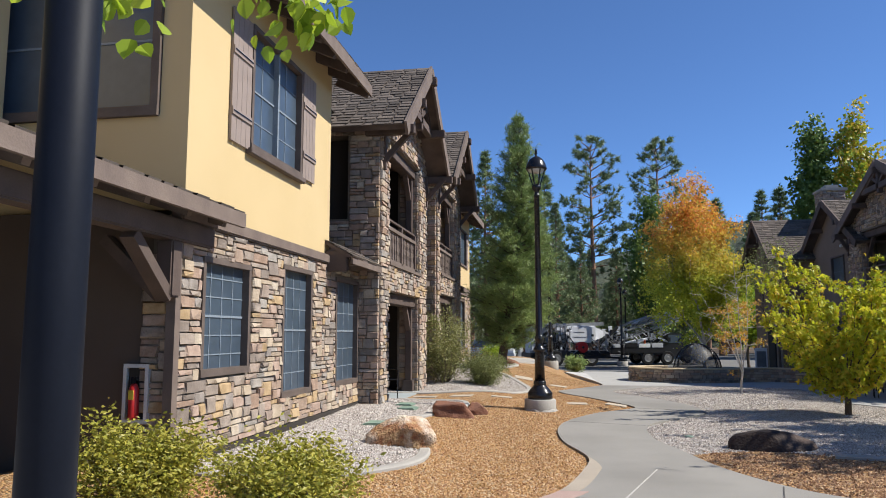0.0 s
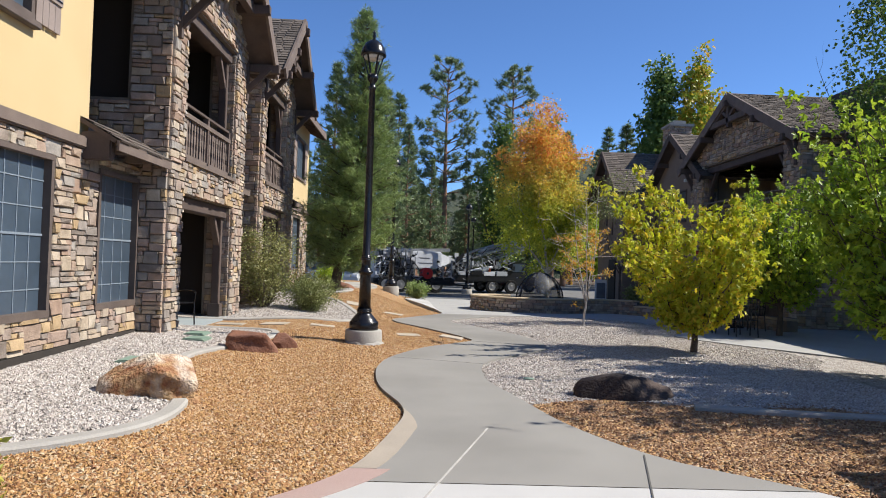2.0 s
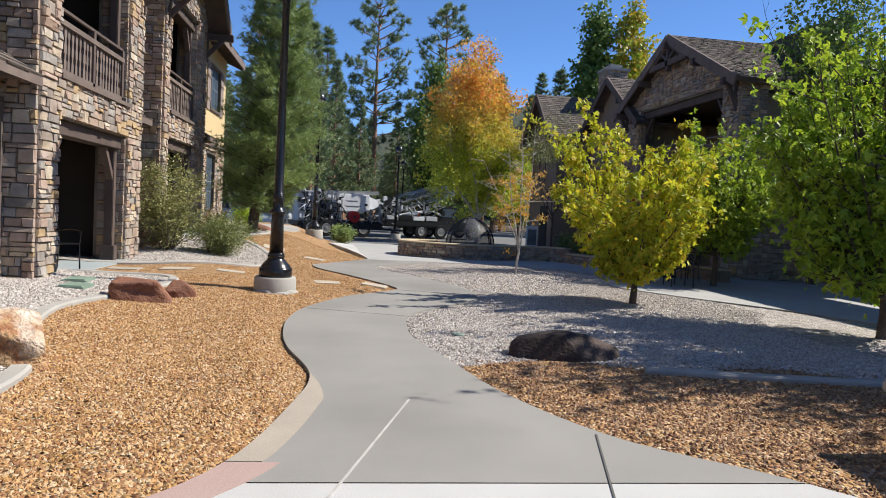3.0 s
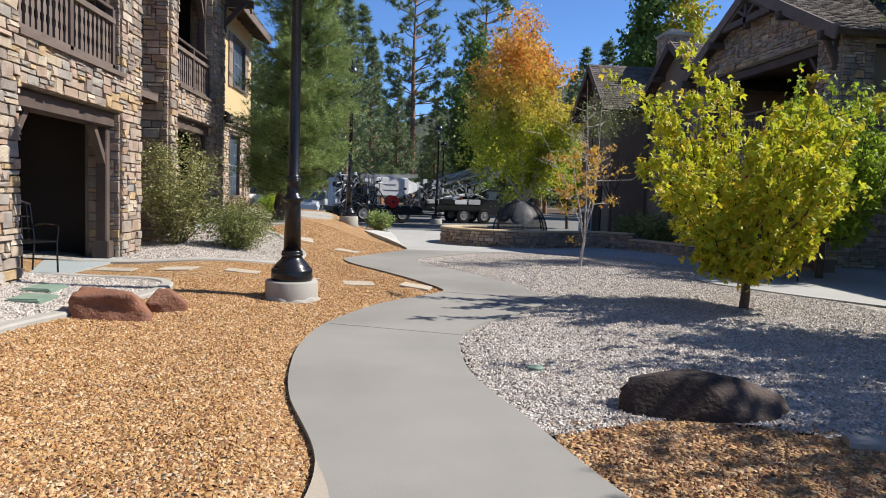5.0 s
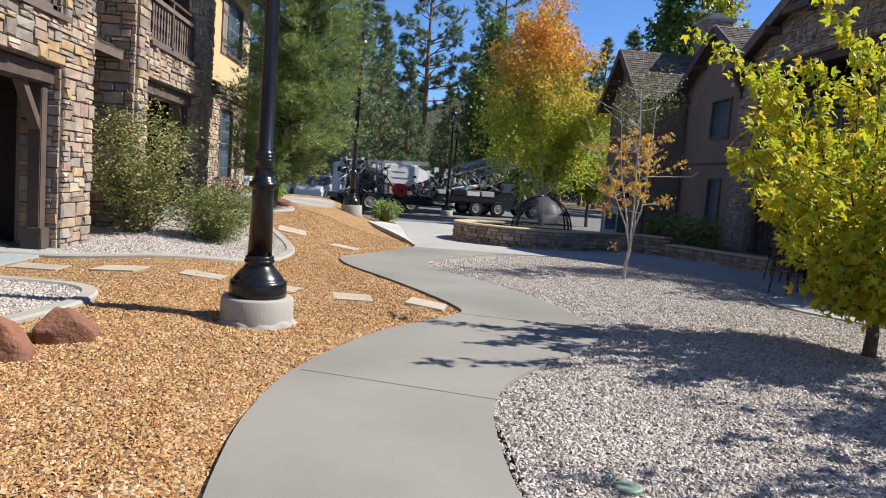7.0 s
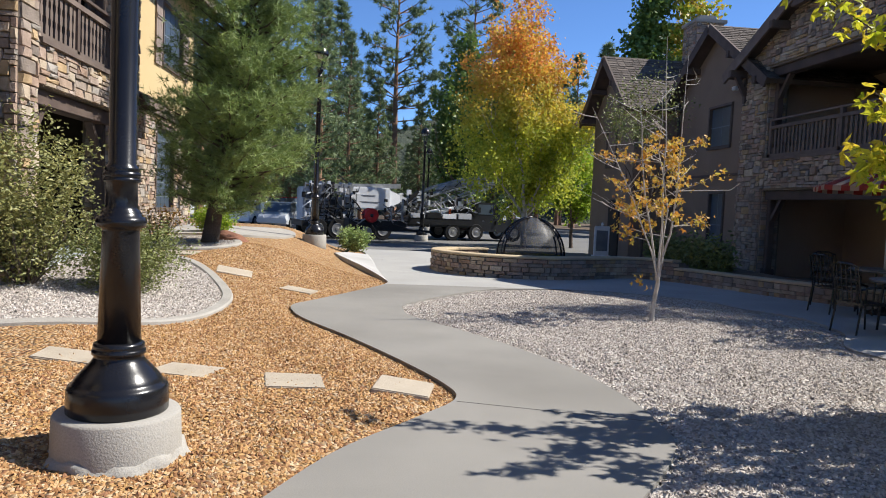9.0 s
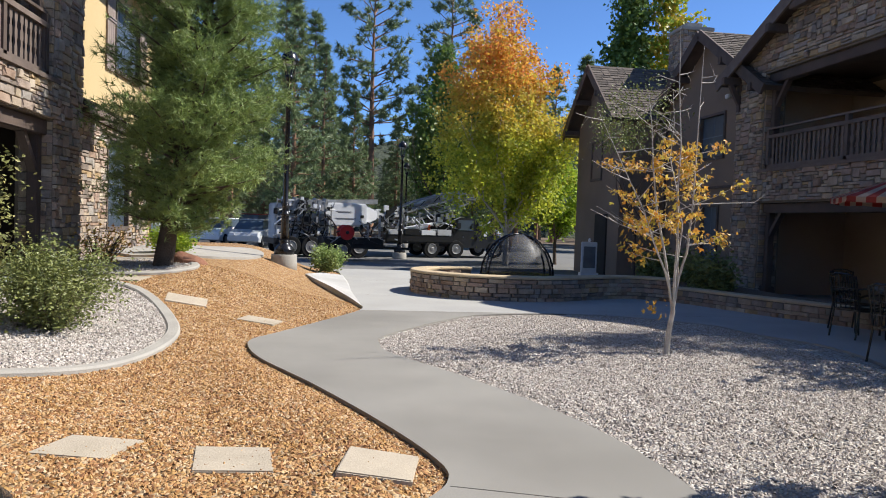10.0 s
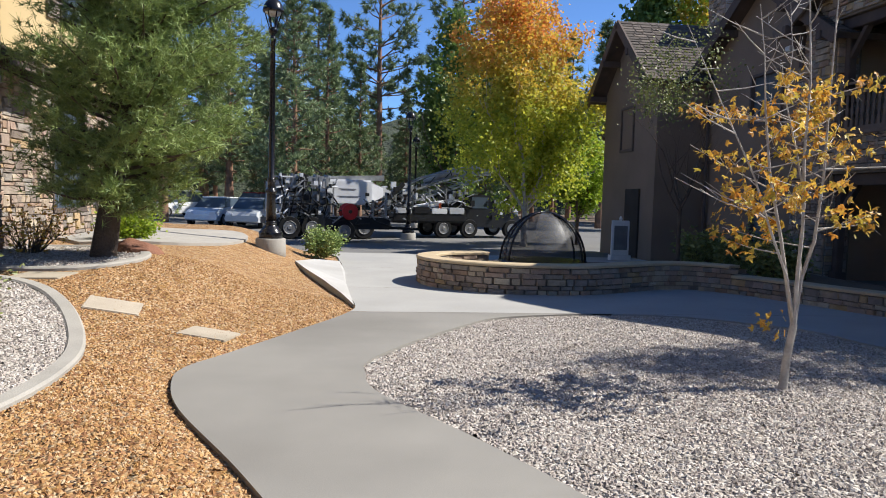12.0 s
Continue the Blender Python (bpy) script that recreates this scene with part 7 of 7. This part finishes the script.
for i in range(5):
    part("louvre", boxes((-2.3, -1.4, -0.83, -0.80, 1.15 + 0.17 * i, 1.2 + 0.17 * i)), M_black, rig)
part("cab", bevelled(boxes((-2.55, -2.05, -0.85, 0.3, 0.7, 2.3)), 0.06), M_vgrey, rig, "pale grey operator cab")
part("cab_window", boxes((-2.45, -2.12, -0.865, -0.845, 1.45, 2.1)), M_glass, rig)
part("mast", beam(bmesh.new(), (1.6, 0.1, 2.3), (3.4, 0.3, 1.6), 0.3, 0.3), M_vgrey, rig)
part("mast", beam(bmesh.new(), (2.2, -0.2, 1.3), (3.3, -0.2, 2.35), 0.16, 0.16), M_black, rig)
clutter(rig, (-2.6, -0.1, -1.0, -0.8, 0.75, 2.6), 40, 21)
clutter(rig, (1.3, 3.6, -0.7, 0.4, 0.7, 2.2), 44, 22)
part("hydraulic_tank", bevelled(boxes((-1.2, -0.1, -0.8, 0.8, 0.8, 1.9)), 0.05), M_steel, rig)
for i in range(6):
    part("hose", tube(bmesh.new(), [(-2.2 + 0.35 * i, -0.9, 0.9), (-2.1 + 0.35 * i, -1.0, 1.5), (-1.9 + 0.3 * i, -0.95, 2.0)], [0.03] * 3, 6), M_rubber, rig)

for i in range(46):
    x, y, z = r_.uniform(-2.5, -0.1), -0.95 - r_.uniform(0, 0.12), r_.uniform(0.5, 2.3)
    d = Vector((r_.uniform(-0.5, 0.5), 0, r_.uniform(-0.5, 0.5)))
    part("pipe", tube(bmesh.new(), [(x, y, z), (x + d.x * 0.5, y - 0.05, z + d.z * 0.4), (x + d.x, y, z + d.z)], [0.03] * 3, 6), r_.choice((M_steel, M_black, M_black, M_vwhite, M_rubber)), rig)
for i in range(5):
    part("cylinder", tube(bmesh.new(), [(-2.2 + i * 0.45, -0.75, 2.0), (-2.1 + i * 0.45, -0.75, 2.55)], [0.14, 0.14], 12), r_.choice((M_steel, M_black)), rig)
rig.rotation_euler = (0, 0, radians(20))
reel = thing("reel_trailer", (0.75, 42.6, LZ + 0.02), "low trailer carrying a red hose reel", "trailer")
part("bed", bevelled(boxes((-0.9, 1.6, -0.6, 0.6, 0.5, 0.95)), 0.03), M_black, reel)
part("drawbar", beam(bmesh.new(), (1.6, 0, 0.55), (3.0, 0, 0.5), 0.1, 0.1), M_black, reel)
for px in (-0.2,):
    for py in (-0.62, 0.62):
        wheel(reel, px, py, 0.42, 0.42, 0.24)
rl = part("reel", lathe(bmesh.new(), [(0.03, -0.3), (0.29, -0.3), (0.31, -0.26), (0.2, -0.24), (0.2, 0.24), (0.31, 0.26), (0.29, 0.3), (0.03, 0.3)], 24), M_fire, reel, "red hose reel")
rl.matrix_basis = pose(0.0, -0.5, 1.15, 90, 0, 0)
part("post", boxes((0.9, 0.98, -0.5, -0.42, 0.95, 1.6), (1.4, 1.48, -0.5, -0.42, 0.95, 1.9)), M_steel, reel)

reel.rotation_euler = (0, 0, radians(14))
flat = thing("flatbed_truck", (4.9, 48.0, LZ), "black flatbed truck loaded with steel truss rack", "truck")
part("bed", bevelled(boxes((-2.6, 0.9, -1.0, 1.0, 0.65, 1.05)), 0.03), M_black, flat)
part("side_board", boxes((-2.6, 0.9, -1.04, -1.0, 0.75, 1.2)), M_black, flat)
bm = bmesh.new()
prof = [(0.95, 0.5), (0.95, 1.75), (1.15, 1.95), (2.1, 1.95), (2.7, 1.25), (3.6, 1.1), (3.75, 0.9), (3.75, 0.45)]
a_ = [bm.verts.new((x, -0.95, z)) for x, z in prof]
b_ = [bm.verts.new((x, 0.95, z)) for x, z in prof]
bm.faces.new(a_[::-1])
bm.faces.new(b_)
for i in range(len(prof)):
    j = (i + 1) % len(prof)
    bm.faces.new((a_[i], a_[j], b_[j], b_[i]))
bmesh.ops.recalc_face_normals(bm, faces=bm.faces[:])
part("cab", bm, M_black, flat)
for k in range(4):
    part("tool_box", bevelled(boxes((-2.5 + 0.85 * k, -1.75 + 0.85 * k, -1.06, -0.6, 1.06, 1.30 + 0.05 * (k % 2))), 0.02), (M_vgrey, M_black, M_vwhite, M_vgrey)[k], flat)
for y_ in (0.1, 0.6):
    for dz in (0.0, 0.34):
        part("derrick_chord", tube(bmesh.new(), [(-2.4, y_, 1.55 + dz), (-0.8, y_, 2.3 + dz), (0.9, y_, 2.85 + dz * 0.9), (2.6, y_, 2.98 + dz * 0.5)], [0.035] * 4, 6), M_steel, flat)
    for i in range(14):
        t = i / 13
        xq = -2.4 + 5.0 * t
        zq = float(np.interp(xq, [-2.4, -0.8, 0.9, 2.6], [1.55, 2.3, 2.85, 2.98]))
        part("derrick_lace", beam(bmesh.new(), (xq, y_, zq), (xq + (0.3 if i % 2 else -0.1), y_, zq + 0.36 - 0.12 * t), 0.03, 0.03), M_black if i % 3 else M_steel, flat)
part("derrick_case", tube(bmesh.new(), [(-0.6, 0.35, 2.5), (0.9, 0.35, 3.0), (2.0, 0.35, 3.12), (3.0, 0.35, 3.0)], [0.1, 0.2, 0.22, 0.12], 12), M_vgrey, flat, "grey folded boom", True)
part("winch", bevelled(boxes((0.2, 1.0, -0.8, 0.6, 1.3, 2.1)), 0.06), M_black, flat)
clutter(flat, (-2.7, 1.2, -1.05, -0.4, 1.2, 2.3), 64, 23)
clutter(flat, (1.0, 3.8, -1.0, -0.6, 0.9, 1.9), 26, 24)
part("side_window", boxes((1.2, 2.05, -0.965, -0.955, 1.35, 1.85)), M_glass, flat)
for px in (-0.2, 1.1, 3.3):
    for py in (-0.9, 0.9):
        wheel(flat, px, py, 0.42, 0.42, 0.26)
for y_ in (-0.5, 0.5):
    part("truss_chord", beam(bmesh.new(), (-3.4, y_, 1.5), (1.4, y_, 2.95), 0.08, 0.08), M_steel, flat)
    part("truss_chord", beam(bmesh.new(), (-3.2, y_, 1.05), (2.2, y_, 2.75), 0.08, 0.08), M_steel, flat)
    for i in range(9):
        t = i / 8
        a1, b1 = (-3.4 + 4.8 * t, y_, 1.5 + 1.45 * t), (-3.2 + 5.4 * min(1, t + 0.06), y_, 1.05 + 1.7 * min(1, t + 0.06))
        part("truss_strut", beam(bmesh.new(), a1, b1, 0.045, 0.045), M_steel, flat)
for i in range(5):
    part("rack_post", boxes((-2.5 + 0.8 * i, -2.44 + 0.8 * i, -0.95, -0.89, 1.05, 1.9 + 0.12 * i)), M_steel, flat)
part("pipe", tube(bmesh.new(), [(-1.6, -0.7, 1.3), (0.9, -0.7, 1.75)], [0.11, 0.11], 12), M_vwhite, flat)
part("pipe", tube(bmesh.new(), [(-2.2, -0.5, 1.2), (0.2, -0.5, 1.3)], [0.1, 0.1], 12), M_vwhite, flat)
part("cone", lathe(bmesh.new(), [(0.16, 0.0), (0.16, 0.03), (0.1, 0.05), (0.03, 0.45)], 14, (-0.3, -0.8, 1.15)), M_orange_p, flat)

for i in range(40):
    x, z = r_.uniform(-2.6, 1.2), r_.uniform(0.7, 1.9)
    d = Vector((r_.uniform(-0.7, 0.7), 0, r_.uniform(-0.3, 0.5)))
    part("pipe", tube(bmesh.new(), [(x, -0.98, z), (x + d.x, -0.98, z + d.z)], [0.025, 0.025], 6), r_.choice((M_steel, M_black, M_black, M_vwhite)), flat)
for i in range(14):
    x, z = r_.uniform(-0.8, 1.5), r_.uniform(0.9, 1.5)
    part("hose", tube(bmesh.new(), [(x, -0.62, z), (x + r_.uniform(-0.3, 0.3), -0.7, z + r_.uniform(-0.4, 0.2)), (x + r_.uniform(-0.5, 0.5), -0.62, z - 0.2)], [0.025] * 3, 6), r_.choice((M_black, M_steel)), reel)
part("hub", lathe(bmesh.new(), [(0.07, -0.02), (0.07, 0.02), (0.04, 0.03)], 16), M_black, reel).matrix_basis = pose(0.0, -0.82, 1.15, 90, 0, 0)
flat.rotation_euler = (0, 0, radians(18))

# ---- loose gravel, the chips along the walk ----


def chips(name, x, y, z, half, material, seed, label):
    """Thousands of small angular stones lying on a bed, as one joined stuff."""
    rnd = np.random.default_rng(seed)
    n = len(x)
    base = np.array([(1, 0, -0.25), (0, 1, -0.25), (-1, 0, -0.25), (0, -1, -0.25), (0.15, 0.1, 0.9)], float) * 1.25
    s = half * rnd.uniform(0.5, 1.3, (n, 1, 1)) * np.stack([rnd.uniform(0.8, 1.3, n), rnd.uniform(0.65, 1.0, n), rnd.uniform(0.5, 0.85, n)], -1)[:, None]
    v = base[None] * s * (1 + rnd.uniform(-0.3, 0.3, (n, 5, 3))) + half * rnd.uniform(-0.28, 0.28, (n, 5, 3))
    a, b = rnd.uniform(0, 2 * np.pi, n), rnd.normal(0, 0.4, n)
    ca, sa, cb, sb = np.cos(a), np.sin(a), np.cos(b), np.sin(b)
    X, Y, Z = v[..., 0], v[..., 1], v[..., 2]
    X, Z = X * cb[:, None] + Z * sb[:, None], -X * sb[:, None] + Z * cb[:, None]
    X, Y = X * ca[:, None] - Y * sa[:, None], X * sa[:, None] + Y * ca[:, None]
    V = np.stack([X + x[:, None], Y + y[:, None], Z + (z + half * rnd.uniform(-0.15, 0.3, n))[:, None]], -1).reshape(-1, 3)
    q = np.array([(0, 1, 4), (1, 2, 4), (2, 3, 4), (3, 0, 4)])
    F = (q[None] + (np.arange(n) * 5)[:, None, None]).reshape(-1, 3)
    ob = raw(name, V, F, material)
    return tagged(ob, label, "gravel", kind="stuff")


rg = np.random.default_rng(99)


def scatter(n, x0, x1, y0, y1, keep):
    x, y = rg.uniform(x0, x1, n), rg.uniform(y0, y1, n)
    k = keep(x, y)
    return x[k], y[k]


POLY = [np.vstack([b, [(-5.6, b[-1, 1]), (-5.6, b[0, 1])]]) for b in (BED_A, BED_B, BED_C)]
in_beds = lambda x, y: inside(POLY[0], x, y) | inside(POLY[1], x, y) | inside(POLY[2], x, y)
d_l = lambda x, y: left_edge(y) - x
x, y = scatter(270000, -4.2, 1.5, 5.0, 26.0, lambda x, y: (d_l(x, y) > 0.015) & (d_l(x, y) < 3.0) & ~in_beds(x, y) & ((y < 21) | (rg.uniform(0, 1, len(x)) < 0.5)))
chips("orange_gravel", x, y, bank(x, y), 0.0128, M_chip_o, 1, "orange crushed gravel")
x, y = scatter(56000, -4.2, -1.6, 7.2, 16.0, lambda x, y: inside(POLY[0], x, y) & (x > -4.2))
chips("white_gravel", x, y, bank(x, y) + 0.022, 0.0148, M_chip_w, 2, "pale crushed gravel")
x, y = scatter(24000, -4.0, -1.0, 17.8, 24.0, lambda x, y: inside(POLY[1], x, y))
chips("white_gravel", x, y, bank(x, y) + 0.022, 0.0148, M_chip_w, 3, "pale crushed gravel")
x, y = scatter(9000, -4.1, -1.7, 24.3, 27.2, lambda x, y: inside(POLY[2], x, y))
chips("white_gravel", x, y, bank(x, y) + 0.022, 0.0155, M_chip_w, 6, "pale crushed gravel")
in_g = lambda x, y: inside(GARDEN, x, y) & (y > brown_limit(x))
x, y = scatter(210000, 1.2, 7.4, 9.5, 24.7, lambda x, y: in_g(x, y) & (x - right_edge(y) < 5.2))
chips("white_gravel", x, y, garden(x, y), 0.0135, M_chip_w, 4, "pale crushed gravel")
x, y = scatter(38000, 1.4, 8.0, 6.2, 11.2, lambda x, y: inside(GARDEN, x, y) & (y < brown_limit(x) + 0.25 * rg.uniform(-1, 1, len(x))))
chips("brown_gravel", x, y, garden(x, y), 0.0145, M_chip_b, 5, "brown and orange crushed gravel")
